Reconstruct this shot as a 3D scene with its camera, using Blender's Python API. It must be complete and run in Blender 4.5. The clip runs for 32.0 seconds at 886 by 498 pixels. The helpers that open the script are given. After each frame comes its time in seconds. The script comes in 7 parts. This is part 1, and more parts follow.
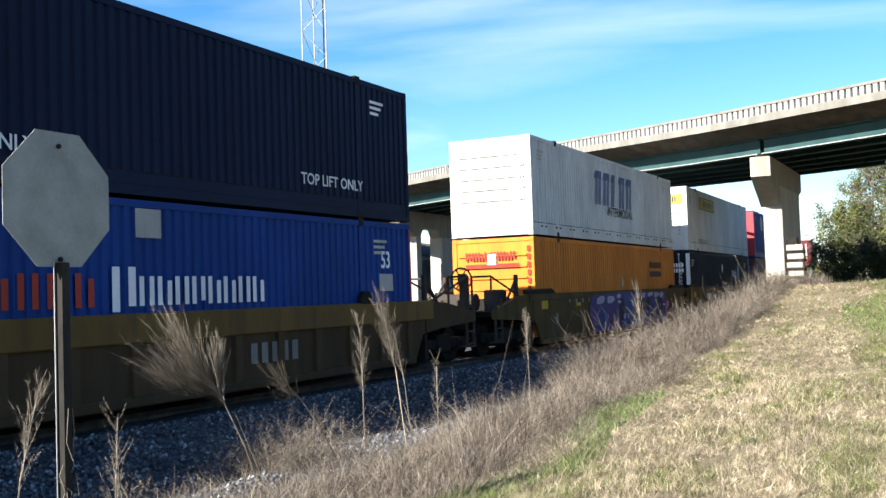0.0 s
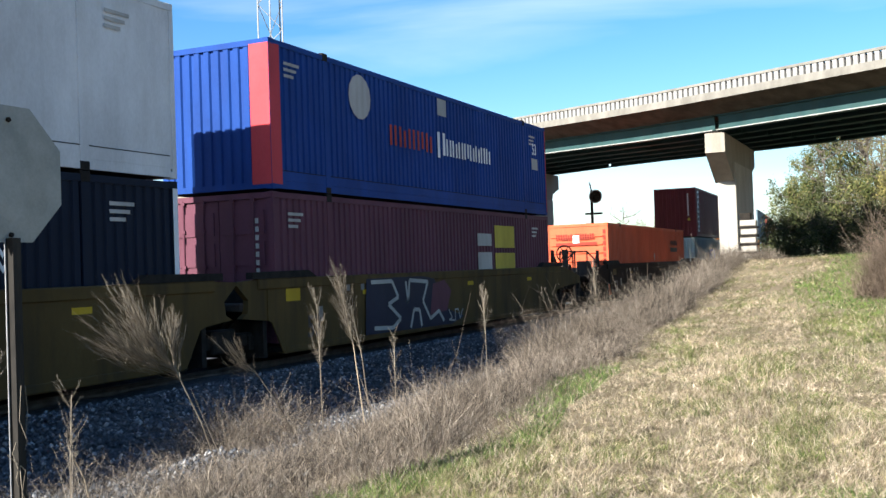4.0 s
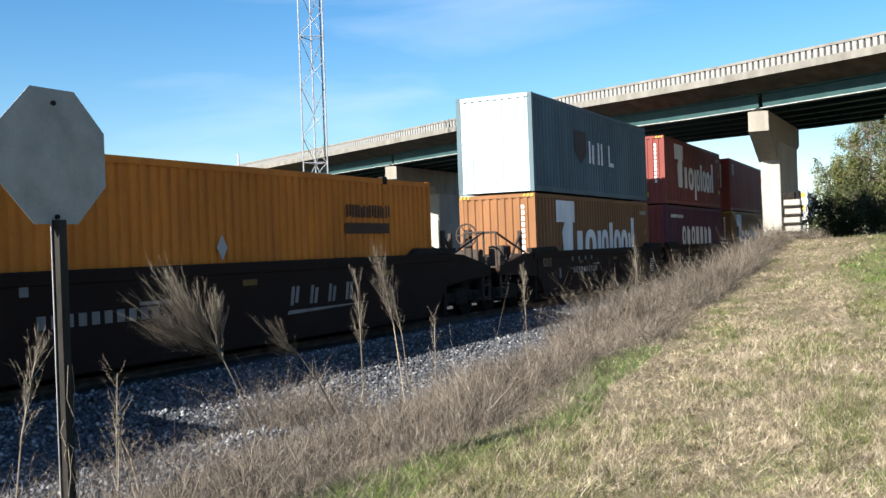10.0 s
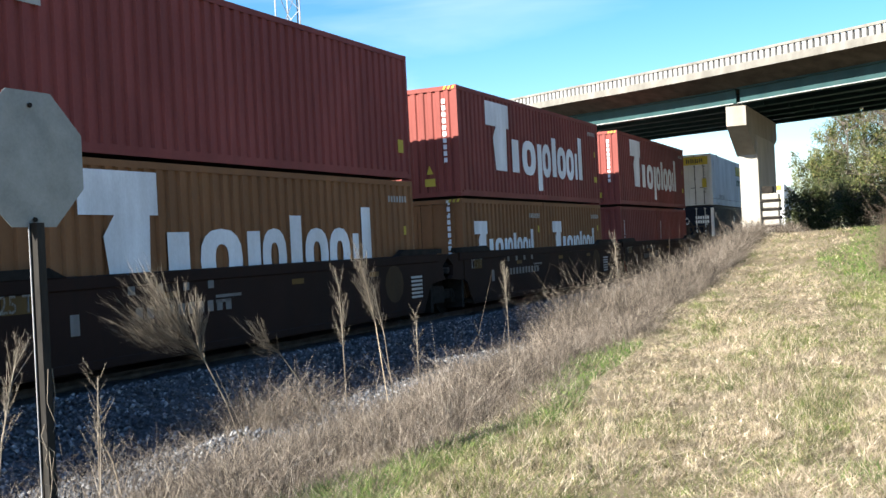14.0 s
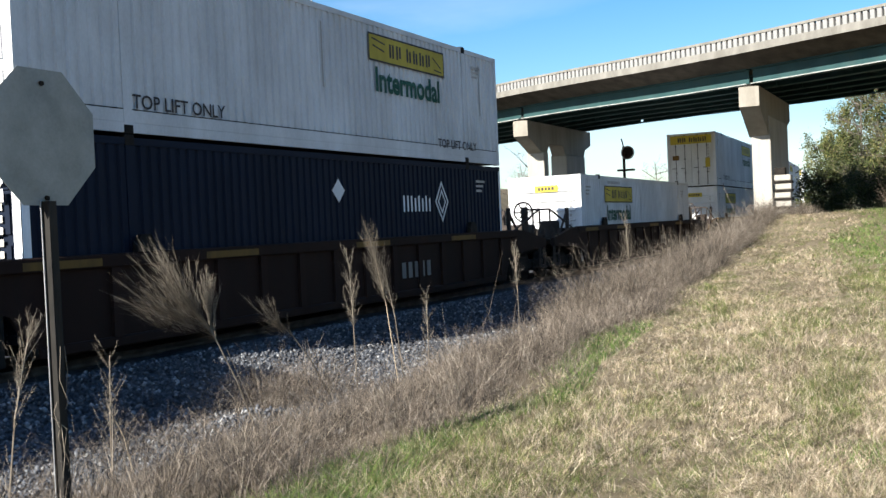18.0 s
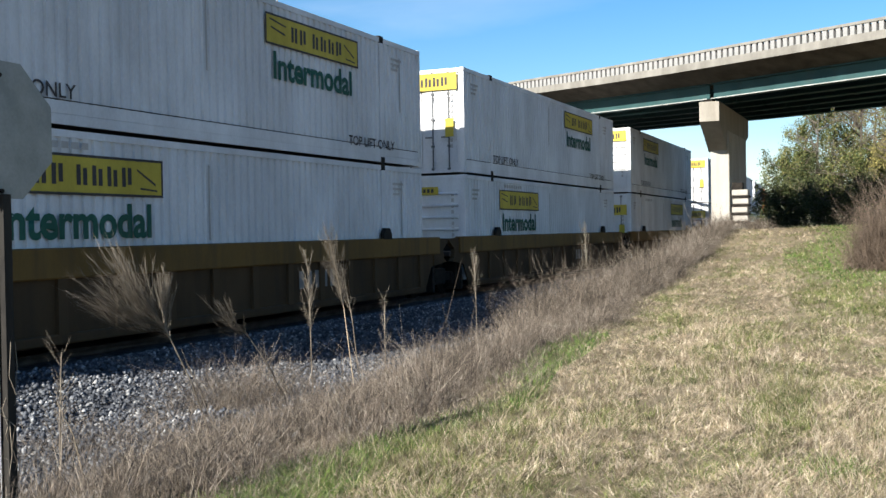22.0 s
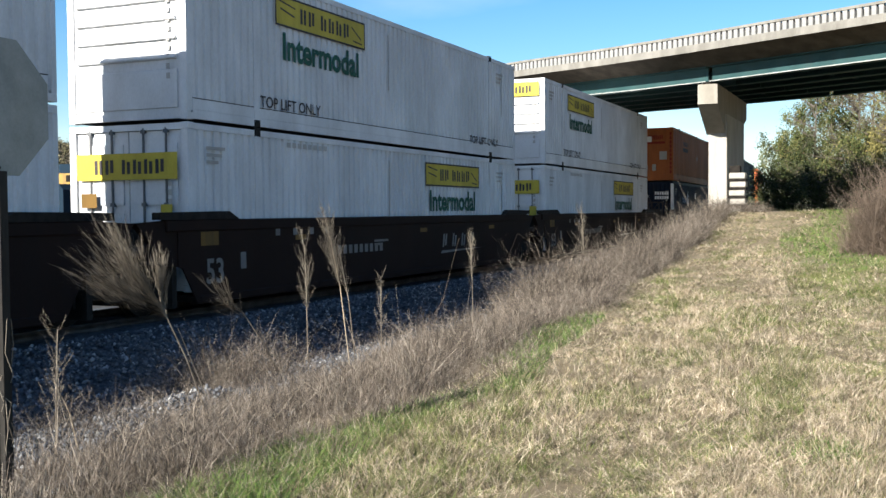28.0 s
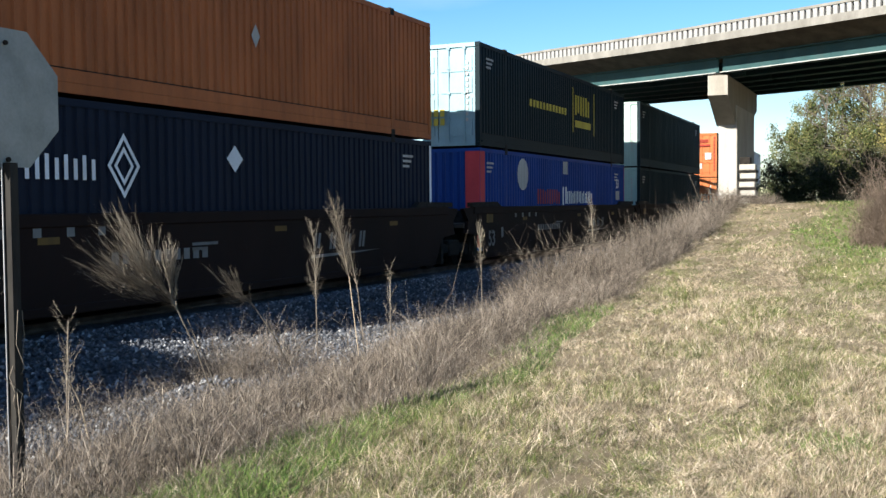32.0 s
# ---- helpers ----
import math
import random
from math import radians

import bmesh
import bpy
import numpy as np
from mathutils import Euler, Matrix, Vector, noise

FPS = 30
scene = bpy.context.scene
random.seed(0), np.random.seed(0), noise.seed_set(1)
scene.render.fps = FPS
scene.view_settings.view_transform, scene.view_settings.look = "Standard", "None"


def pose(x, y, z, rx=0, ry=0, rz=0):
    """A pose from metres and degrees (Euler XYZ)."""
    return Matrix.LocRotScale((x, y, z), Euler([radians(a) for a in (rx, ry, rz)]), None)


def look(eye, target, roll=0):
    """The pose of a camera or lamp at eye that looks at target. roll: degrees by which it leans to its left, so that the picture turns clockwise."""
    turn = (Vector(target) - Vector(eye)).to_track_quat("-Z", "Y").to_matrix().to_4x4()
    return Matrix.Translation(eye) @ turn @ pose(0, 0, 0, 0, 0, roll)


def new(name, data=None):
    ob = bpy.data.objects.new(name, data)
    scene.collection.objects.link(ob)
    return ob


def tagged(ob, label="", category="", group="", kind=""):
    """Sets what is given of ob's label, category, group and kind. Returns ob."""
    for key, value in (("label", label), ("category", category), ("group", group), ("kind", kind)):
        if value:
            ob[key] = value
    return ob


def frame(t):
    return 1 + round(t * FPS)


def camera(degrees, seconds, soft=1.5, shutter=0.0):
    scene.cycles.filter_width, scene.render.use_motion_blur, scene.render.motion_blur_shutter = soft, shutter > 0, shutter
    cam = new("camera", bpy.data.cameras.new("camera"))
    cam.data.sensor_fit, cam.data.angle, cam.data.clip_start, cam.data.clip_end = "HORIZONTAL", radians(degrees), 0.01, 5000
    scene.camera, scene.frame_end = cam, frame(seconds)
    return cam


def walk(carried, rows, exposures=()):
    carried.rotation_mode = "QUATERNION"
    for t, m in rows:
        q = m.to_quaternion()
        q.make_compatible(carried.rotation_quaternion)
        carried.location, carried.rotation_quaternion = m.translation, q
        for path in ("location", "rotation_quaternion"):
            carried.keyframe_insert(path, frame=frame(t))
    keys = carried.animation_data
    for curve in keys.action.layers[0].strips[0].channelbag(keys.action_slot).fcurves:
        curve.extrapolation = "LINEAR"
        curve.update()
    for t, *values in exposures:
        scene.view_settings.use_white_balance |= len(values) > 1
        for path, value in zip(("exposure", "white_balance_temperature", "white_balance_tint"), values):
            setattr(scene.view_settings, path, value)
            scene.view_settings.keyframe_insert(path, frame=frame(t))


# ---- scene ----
# Track runs along +Y, rail top is z = 0, the camera stands at the origin, 1.7 m above the rails.
cam = camera(46.6, 32.0, 1.5, 0.0)
PATH = [
    (0, pose(0, 0, 1.7, 92.46, 1.87, 26.91)),
    (0.5, pose(0, 0, 1.7, 91.65, 1.97, 26.55)),
    (1, pose(0, 0, 1.7, 91.21, 2.01, 26.21)),
    (1.5, pose(0, 0, 1.7, 91.55, 2.06, 26.11)),
    (2, pose(0, 0, 1.7, 91.65, 2.00, 25.40)),
    (2.5, pose(0, 0, 1.7, 91.53, 1.92, 24.30)),
    (4.5, pose(0, 0, 1.7, 90.94, 1.96, 24.75)),
    (5, pose(0, 0, 1.7, 90.96, 1.94, 25.03)),
    (5.5, pose(0, 0, 1.7, 90.88, 1.92, 25.32)),
    (6, pose(0, 0, 1.7, 90.98, 2.11, 25.30)),
    (6.5, pose(0, 0, 1.7, 91.05, 2.14, 25.39)),
    (7, pose(0, 0, 1.7, 90.74, 2.39, 25.37)),
    (7.5, pose(0, 0, 1.7, 90.71, 2.40, 25.20)),
    (8, pose(0, 0, 1.7, 90.69, 2.38, 25.32)),
    (8.5, pose(0, 0, 1.7, 90.61, 2.43, 25.87)),
    (9, pose(0, 0, 1.7, 90.32, 2.25, 26.54)),
    (9.5, pose(0, 0, 1.7, 90.28, 2.15, 26.72)),
    (10, pose(0, 0, 1.7, 90.01, 2.06, 26.77)),
    (10.5, pose(0, 0, 1.7, 89.38, 2.20, 26.69)),
    (11, pose(0, 0, 1.7, 89.59, 2.69, 26.21)),
    (11.5, pose(0, 0, 1.7, 89.65, 2.57, 25.89)),
    (12, pose(0, 0, 1.7, 89.61, 2.53, 25.61)),
    (12.5, pose(0, 0, 1.7, 89.42, 2.51, 25.97)),
    (13, pose(0, 0, 1.7, 89.45, 2.62, 25.63)),
    (13.5, pose(0, 0, 1.7, 89.80, 2.78, 25.61)),
    (15.5, pose(0, 0, 1.7, 89.79, 2.50, 26.16)),
    (16, pose(0, 0, 1.7, 89.43, 2.49, 26.35)),
    (16.5, pose(0, 0, 1.7, 89.30, 2.59, 26.27)),
    (17, pose(0, 0, 1.7, 89.13, 2.38, 26.08)),
    (17.5, pose(0, 0, 1.7, 88.92, 2.55, 26.09)),
    (18, pose(0, 0, 1.7, 88.77, 2.55, 26.30)),
    (18.5, pose(0, 0, 1.7, 88.95, 2.48, 26.05)),
    (19, pose(0, 0, 1.7, 88.83, 2.16, 25.76)),
    (19.5, pose(0, 0, 1.7, 89.15, 1.80, 25.26)),
    (20, pose(0, 0, 1.7, 89.05, 1.13, 24.41)),
    (20.5, pose(0, 0, 1.7, 88.86, 1.05, 23.86)),
    (21, pose(0, 0, 1.7, 89.20, 1.08, 23.87)),
    (21.5, pose(0, 0, 1.7, 89.45, 1.10, 24.15)),
    (22, pose(0, 0, 1.7, 89.00, 0.93, 24.08)),
    (22.5, pose(0, 0, 1.7, 89.06, 1.30, 23.98)),
    (23, pose(0, 0, 1.7, 88.99, 1.05, 23.77)),
    (23.5, pose(0, 0, 1.7, 88.92, 0.97, 23.76)),
    (24, pose(0, 0, 1.7, 89.10, 1.29, 23.91)),
    (24.5, pose(0, 0, 1.7, 89.13, 0.93, 23.77)),
    (26.5, pose(0, 0, 1.7, 88.57, 0.53, 23.49)),
    (27, pose(0, 0, 1.7, 88.06, 0.47, 23.74)),
    (27.5, pose(0, 0, 1.7, 88.06, 0.36, 23.88)),
    (28, pose(0, 0, 1.7, 87.92, 0.44, 23.91)),
    (28.5, pose(0, 0, 1.7, 88.02, 0.47, 24.05)),
    (29, pose(0, 0, 1.7, 87.68, 0.42, 24.17)),
    (29.5, pose(0, 0, 1.7, 87.52, 0.60, 24.44)),
    (30, pose(0, 0, 1.7, 87.53, 0.55, 24.12)),
    (30.5, pose(0, 0, 1.7, 87.57, 0.53, 23.95)),
    (31, pose(0, 0, 1.7, 87.55, 0.63, 24.09)),
    (31.5, pose(0, 0, 1.7, 87.60, 0.43, 24.28)),
    (32, pose(0, 0, 1.7, 87.46, 0.44, 24.42)),
]
EXPOSURE = ((0, 1.88), (1, 1.64), (2, 1.79), (5, 1.77), (7, 1.48), (9, 1.56), (11, 1.54), (13, 1.93), (16, 1.84), (18, 1.54), (20, 1.36), (21, 1.26), (22, 1.46), (24, 1.63), (28, 1.60), (30, 1.68), (32, 1.62))
walk(cam, PATH, EXPOSURE)

# ---- light ----
SUN_AZ = math.atan2(-0.25, -0.968)
SUN_EL = radians(30)
world = bpy.data.worlds.new("sky")
scene.world = world
world.use_nodes = True
wn = world.node_tree.nodes
wl = world.node_tree.links
sky = wn.new("ShaderNodeTexSky")
sky.sky_type, sky.sun_disc = "NISHITA", False
sky.sun_elevation, sky.sun_rotation = SUN_EL, SUN_AZ
sky.air_density, sky.dust_density, sky.ozone_density = 1.0, 0.5, 3.0
# thin cirrus over the whole sky
coord, stretch = wn.new("ShaderNodeTexCoord"), wn.new("ShaderNodeMapping")
stretch.inputs["Scale"].default_value = (1.2, 1.2, 7.0)
stretch.inputs["Rotation"].default_value = (0.1, 0.12, 0.0)
wisps, veil, over = wn.new("ShaderNodeTexNoise"), wn.new("ShaderNodeValToRGB"), wn.new("ShaderNodeMixRGB")
wisps.inputs["Scale"].default_value, wisps.inputs["Detail"].default_value, wisps.inputs["Distortion"].default_value = 1.6, 7, 0.4
veil.color_ramp.elements[0].position, veil.color_ramp.elements[1].position = 0.5, 0.85
veil.color_ramp.elements[1].color = (0.5, 0.5, 0.5, 1)
rich = wn.new("ShaderNodeHueSaturation")
rich.inputs["Saturation"].default_value = 1.33
over.inputs[2].default_value = (7.0, 7.6, 8.4, 1)
wl.new(coord.outputs["Generated"], stretch.inputs[0])
wl.new(stretch.outputs[0], wisps.inputs["Vector"])
wl.new(wisps.outputs["Fac"], veil.inputs[0])
wl.new(sky.outputs[0], rich.inputs["Color"])
wl.new(rich.outputs[0], over.inputs[1])
wl.new(veil.outputs[0], over.inputs[0])
wl.new(over.outputs[0], wn["Background"].inputs[0])
wn["Background"].inputs[1].default_value = 0.058
sun_data = bpy.data.lights.new("sun", "SUN")
sun_data.energy, sun_data.angle, sun_data.color = 5.0, radians(0.5), (1.0, 0.95, 0.87)
sun = new("sun", sun_data)
sun.matrix_basis = look((math.sin(SUN_AZ) * math.cos(SUN_EL) * 50, math.cos(SUN_AZ) * math.cos(SUN_EL) * 50, math.sin(SUN_EL) * 50), (0, 0, 0))


# ---- materials ----
def nodes_of(name):
    m = bpy.data.materials.new(name)
    m.use_nodes = True
    return m, m.node_tree.nodes, m.node_tree.links, m.node_tree.nodes["Principled BSDF"]


def ramp_of(n, stops):
    r = n.new("ShaderNodeValToRGB")
    while len(r.color_ramp.elements) < len(stops):
        r.color_ramp.elements.new(0.5)
    for e, (p, c) in zip(r.color_ramp.elements, stops):
        e.position, e.color = p, (*c, 1)
    return r


def surface(name, dark, light, scale=3.0, fine=40.0, rough=0.7, metal=0.0, bump=0.2, stretch=(1, 1, 1), dirt=None, dirt_amount=0.5, spread=0.0):
    """Two scales of noise between two colours, an optional dirt layer, fine relief."""
    m, n, l, b = nodes_of(name)
    tc = n.new("ShaderNodeTexCoord")
    mp = n.new("ShaderNodeMapping")
    mp.inputs["Scale"].default_value = stretch
    l.new(tc.outputs["Object"], mp.inputs[0])
    big, small = n.new("ShaderNodeTexNoise"), n.new("ShaderNodeTexNoise")
    big.inputs["Scale"].default_value, small.inputs["Scale"].default_value = scale, fine
    big.inputs["Detail"].default_value, small.inputs["Detail"].default_value = 6, 4
    for x in (big, small):
        l.new(mp.outputs[0], x.inputs["Vector"])
    mix = n.new("ShaderNodeMath")
    mix.operation = "MULTIPLY_ADD"
    l.new(small.outputs["Fac"], mix.inputs[0])
    mix.inputs[1].default_value = 0.35
    l.new(big.outputs["Fac"], mix.inputs[2])
    sub = n.new("ShaderNodeMath")
    sub.operation = "SUBTRACT"
    l.new(mix.outputs[0], sub.inputs[0])
    sub.inputs[1].default_value = 0.175
    last = sub.outputs[0]
    if spread:
        info = n.new("ShaderNodeObjectInfo")
        add = n.new("ShaderNodeMath")
        add.operation = "MULTIPLY_ADD"
        l.new(info.outputs["Random"], add.inputs[0])
        add.inputs[1].default_value = spread
        l.new(last, add.inputs[2])
        last = add.outputs[0]
    r = ramp_of(n, [(0.3, dark), (0.7, light)])
    l.new(last, r.inputs[0])
    colour = r.outputs[0]
    if dirt:
        dn = n.new("ShaderNodeTexNoise")
        dn.inputs["Scale"].default_value, dn.inputs["Detail"].default_value = 1.3, 8
        dm = n.new("ShaderNodeMapping")
        dm.inputs["Scale"].default_value = (3, 3, 0.35)
        l.new(tc.outputs["Object"], dm.inputs[0])
        l.new(dm.outputs[0], dn.inputs["Vector"])
        dr = ramp_of(n, [(0.45, (0, 0, 0)), (0.8, (dirt_amount,) * 3)])
        l.new(dn.outputs["Fac"], dr.inputs[0])
        mc = n.new("ShaderNodeMixRGB")
        l.new(dr.outputs[0], mc.inputs[0])
        l.new(colour, mc.inputs[1])
        mc.inputs[2].default_value = (*dirt, 1)
        colour = mc.outputs[0]
    l.new(colour, b.inputs["Base Color"])
    b.inputs["Specular IOR Level"].default_value = 0.22
    b.inputs["Roughness"].default_value, b.inputs["Metallic"].default_value = rough, metal
    if bump:
        bp = n.new("ShaderNodeBump")
        bp.inputs["Strength"].default_value, bp.inputs["Distance"].default_value = bump, 0.02
        l.new(last, bp.inputs["Height"])
        l.new(bp.outputs[0], b.inputs["Normal"])
    return m


def paint(name, c, dirt=(0.05, 0.04, 0.03), amount=0.35, rough=0.62):
    d = tuple(x * 0.82 for x in c)
    e = tuple(min(0.9, x * 1.12) for x in c)
    m = surface(name, d, e, 1.2, 30, rough, 0.0, 0.06, (1, 1, 0.5), dirt, amount)
    m.node_tree.nodes["Principled BSDF"].inputs["Specular IOR Level"].default_value = 0.1
    return m


def strands(name, stops, rough=0.85, patch=0.35, patch_stops=None, tuft=0.0):
    """For joined blades and stalks: each island takes its own shade, patches follow the ground."""
    m, n, l, b = nodes_of(name)
    geo, tc = n.new("ShaderNodeNewGeometry"), n.new("ShaderNodeTexCoord")
    r = ramp_of(n, stops)
    l.new(geo.outputs["Random Per Island"], r.inputs[0])
    colour = r.outputs[0]
    if patch_stops:
        r2 = ramp_of(n, patch_stops)
        l.new(geo.outputs["Random Per Island"], r2.inputs[0])
        no = n.new("ShaderNodeTexNoise")
        no.inputs["Scale"].default_value, no.inputs["Detail"].default_value = patch, 5
        mp = n.new("ShaderNodeMapping")
        mp.inputs["Scale"].default_value = (1, 0.7, 0.1)
        l.new(tc.outputs["Object"], mp.inputs[0])
        l.new(mp.outputs[0], no.inputs["Vector"])
        f = ramp_of(n, [(0.47, (0, 0, 0)), (0.63, (1, 1, 1))])
        l.new(no.outputs["Fac"], f.inputs[0])
        mc = n.new("ShaderNodeMixRGB")
        l.new(f.outputs[0], mc.inputs[0])
        l.new(colour, mc.inputs[1])
        l.new(r2.outputs[0], mc.inputs[2])
        colour = mc.outputs[0]
    broad, tone, mul = n.new("ShaderNodeTexNoise"), n.new("ShaderNodeMapRange"), n.new("ShaderNodeMixRGB")
    broad.inputs["Scale"].default_value, broad.inputs["Detail"].default_value = 1.1, 9
    broad.inputs["Roughness"].default_value = 0.78
    along = n.new("ShaderNodeMapping")
    along.inputs["Scale"].default_value = (1, 0.4, 1)
    l.new(tc.outputs["Object"], along.inputs[0])
    l.new(along.outputs[0], broad.inputs["Vector"])
    tone.inputs["From Min"].default_value, tone.inputs["From Max"].default_value = 0.3, 0.7
    tone.inputs["To Min"].default_value, tone.inputs["To Max"].default_value = 0.5, 1.4
    l.new(broad.outputs["Fac"], tone.inputs["Value"])
    mul.blend_type = "MULTIPLY"
    mul.inputs[0].default_value = 1.0
    l.new(colour, mul.inputs[1])
    l.new(tone.outputs[0], mul.inputs[2])
    colour = mul.outputs[0]
    if tuft:
        spot, level, mul2 = n.new("ShaderNodeTexNoise"), n.new("ShaderNodeMapRange"), n.new("ShaderNodeMixRGB")
        spot.inputs["Scale"].default_value, spot.inputs["Detail"].default_value = 6.5, 3
        l.new(tc.outputs["Object"], spot.inputs["Vector"])
        level.inputs["From Min"].default_value, level.inputs["From Max"].default_value = 0.35, 0.65
        level.inputs["To Min"].default_value, level.inputs["To Max"].default_value = 1 - tuft, 1 + tuft
        l.new(spot.outputs["Fac"], level.inputs["Value"])
        mul2.blend_type = "MULTIPLY"
        mul2.inputs[0].default_value = 1.0
        l.new(colour, mul2.inputs[1])
        l.new(level.outputs[0], mul2.inputs[2])
        colour = mul2.outputs[0]
    l.new(colour, b.inputs["Base Color"])
    b.inputs["Roughness"].default_value = rough
    b.inputs["Specular IOR Level"].default_value = 0.2
    return m


WHITE = paint("white_paint", (0.55, 0.56, 0.57), (0.3, 0.28, 0.25), 0.2)
WHITE_OLD = paint("aged_white_paint", (0.5, 0.51, 0.5), (0.25, 0.2, 0.15), 0.4)
ORANGE = paint("orange_paint", (0.5, 0.165, 0.024), (0.2, 0.06, 0.025), 0.4)
ORANGE_RED = paint("orange_red_paint", (0.5, 0.096, 0.044), (0.18, 0.05, 0.025), 0.35)
RUST_ORANGE = paint("weathered_orange_paint", (0.34, 0.108, 0.038), (0.12, 0.05, 0.025), 0.5)
NAVY = paint("navy_paint", (0.0068, 0.0115, 0.024), (0.016, 0.016, 0.02), 0.3)
LOCO = paint("teal_navy_paint", (0.008, 0.022, 0.038), (0.012, 0.016, 0.02), 0.3)
BLACK_BLUE = paint("blue_black_paint", (0.0058, 0.012, 0.034), (0.012, 0.014, 0.025), 0.3)
BLUE = paint("bright_blue_paint", (0.009, 0.042, 0.19), (0.015, 0.02, 0.07), 0.3)
MAROON = paint("maroon_paint", (0.098, 0.037, 0.055), (0.06, 0.03, 0.033), 0.4)
RED = paint("oxide_red_paint", (0.205, 0.054, 0.047), (0.1, 0.038, 0.033), 0.35)
BROWN_RED = paint("brown_red_paint", (0.19, 0.054, 0.045), (0.08, 0.034, 0.026), 0.35)
TAN = paint("orange_brown_paint", (0.205, 0.098, 0.044), (0.12, 0.062, 0.036), 0.4)
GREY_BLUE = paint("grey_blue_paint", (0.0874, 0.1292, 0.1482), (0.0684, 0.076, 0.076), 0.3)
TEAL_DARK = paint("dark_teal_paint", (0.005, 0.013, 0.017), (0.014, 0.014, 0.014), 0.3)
RED_DOOR = paint("red_door_paint", (0.45, 0.05, 0.06), (0.15, 0.05, 0.05), 0.25)
YELLOW = paint("yellow_paint", (0.4, 0.26, 0.018), (0.2, 0.14, 0.03), 0.35)
YELLOW_OLD = paint("dirty_yellow_paint", (0.1275, 0.0748, 0.0221), (0.051, 0.0357, 0.02125), 0.75)
RUSTY = paint("rust_brown_steel", (0.052, 0.042, 0.036), (0.03, 0.022, 0.018), 0.6, 0.85)
# rods of white doors: their shadow is put into this darker grey, under some grime
ROD = paint("shaded_grimy_rod", (0.13, 0.135, 0.14), (0.05, 0.045, 0.04), 0.5)
CAR_BROWN = paint("brown_car_paint", (0.02093, 0.01116, 0.00837), (0.01395, 0.01116, 0.0093), 0.6, 0.75)
CAR_BLACK = paint("dark_brown_car_paint", (0.0148, 0.007834, 0.006094), (0.01132, 0.008705, 0.007399), 0.5, 0.75)
CAR_OLIVE = paint("olive_yellow_car_paint", (0.078, 0.051, 0.018), (0.027, 0.021, 0.015), 0.75, 0.75)
CAR_UMBER = paint("umber_car_paint", (0.06, 0.0384, 0.02), (0.028, 0.0216, 0.016), 0.65, 0.75)
GRIME = surface("grimy_steel", (0.006, 0.00525, 0.0045), (0.0225, 0.01875, 0.015), 6, 60, 0.85, 0.2, 0.3)
STEEL = surface("galvanised_steel", (0.36, 0.37, 0.38), (0.52, 0.53, 0.54), 4, 50, 0.45, 0.7, 0.1)
RAIL_TOP = surface("worn_rail_steel", (0.03, 0.022, 0.018), (0.09, 0.075, 0.065), 4, 50, 0.5, 0.3, 0.1)
MARK_WHITE = paint("white_marking", (0.7, 0.71, 0.72), (0.3, 0.28, 0.25), 0.3)
MARK_GREY = paint("grey_marking", (0.36, 0.35, 0.33), (0.15, 0.13, 0.11), 0.4)
MARK_DIM = paint("worn_grey_marking", (0.17, 0.165, 0.155), (0.06, 0.05, 0.045), 0.6)
MARK_SLATE = paint("slate_blue_marking", (0.13, 0.16, 0.26), (0.2, 0.21, 0.24), 0.4)
MARK_GREEN = paint("dark_green_marking", (0.02, 0.085, 0.06), (0.05, 0.08, 0.07), 0.15)
MARK_DARK = paint("dark_marking", (0.05, 0.045, 0.045), (0.1, 0.1, 0.1), 0.2)
MARK_RED = paint("dark_red_marking", (0.22, 0.03, 0.02), (0.2, 0.08, 0.05), 0.2)
MARK_ORANGE = paint("red_orange_marking", (0.35, 0.05, 0.03), (0.1, 0.05, 0.1), 0.3)
MARK_YELLOW = paint("yellow_marking", (0.44, 0.35, 0.055), (0.25, 0.19, 0.04), 0.4)
MARK_BROWN = paint("dark_brown_marking", (0.06, 0.032, 0.022), (0.08, 0.04, 0.03), 0.3)
GRAF_BLUE = paint("blue_spray_paint", (0.03, 0.07, 0.2), (0.04, 0.04, 0.08), 0.4)
GRAF_NIGHT = paint("dark_spray_paint", (0.018, 0.022, 0.04), (0.03, 0.025, 0.03), 0.4)
GRAF_LILAC = paint("pale_lilac_spray_paint", (0.36, 0.32, 0.4), (0.15, 0.13, 0.15), 0.4)
MARK_BLUE = paint("blue_marking", (0.02, 0.05, 0.3), (0.05, 0.07, 0.2), 0.2)
GRAF_PURPLE = paint("purple_spray_paint", (0.05, 0.042, 0.15), (0.06, 0.04, 0.08), 0.5)
GRAF_PINK = paint("pink_spray_paint", (0.45, 0.16, 0.3), (0.2, 0.1, 0.12), 0.3)
GRAF_GREY = paint("silver_spray_paint", (0.34, 0.35, 0.33), (0.15, 0.13, 0.1), 0.3)
CONCRETE = surface("bridge_concrete", (0.1615, 0.1445, 0.1148), (0.2635, 0.238, 0.1955), 1.5, 25, 0.9, 0, 0.3, (1, 1, 0.4), (0.17, 0.1445, 0.1105), 0.4)
GIRDER_GREEN = surface("green_girder_paint", (0.017, 0.0493, 0.051), (0.0289, 0.0697, 0.0697), 1.2, 20, 0.6, 0, 0.1, (1, 1, 0.5), (0.03825, 0.0425, 0.03825), 0.35)
RAIL_CONCRETE = surface("weathered_rail_concrete", (0.1326, 0.126, 0.1094), (0.2254, 0.2155, 0.1923), 1.5, 25, 0.9, 0, 0.2, (1, 1, 0.4), (0.09282, 0.08619, 0.07293), 0.4)
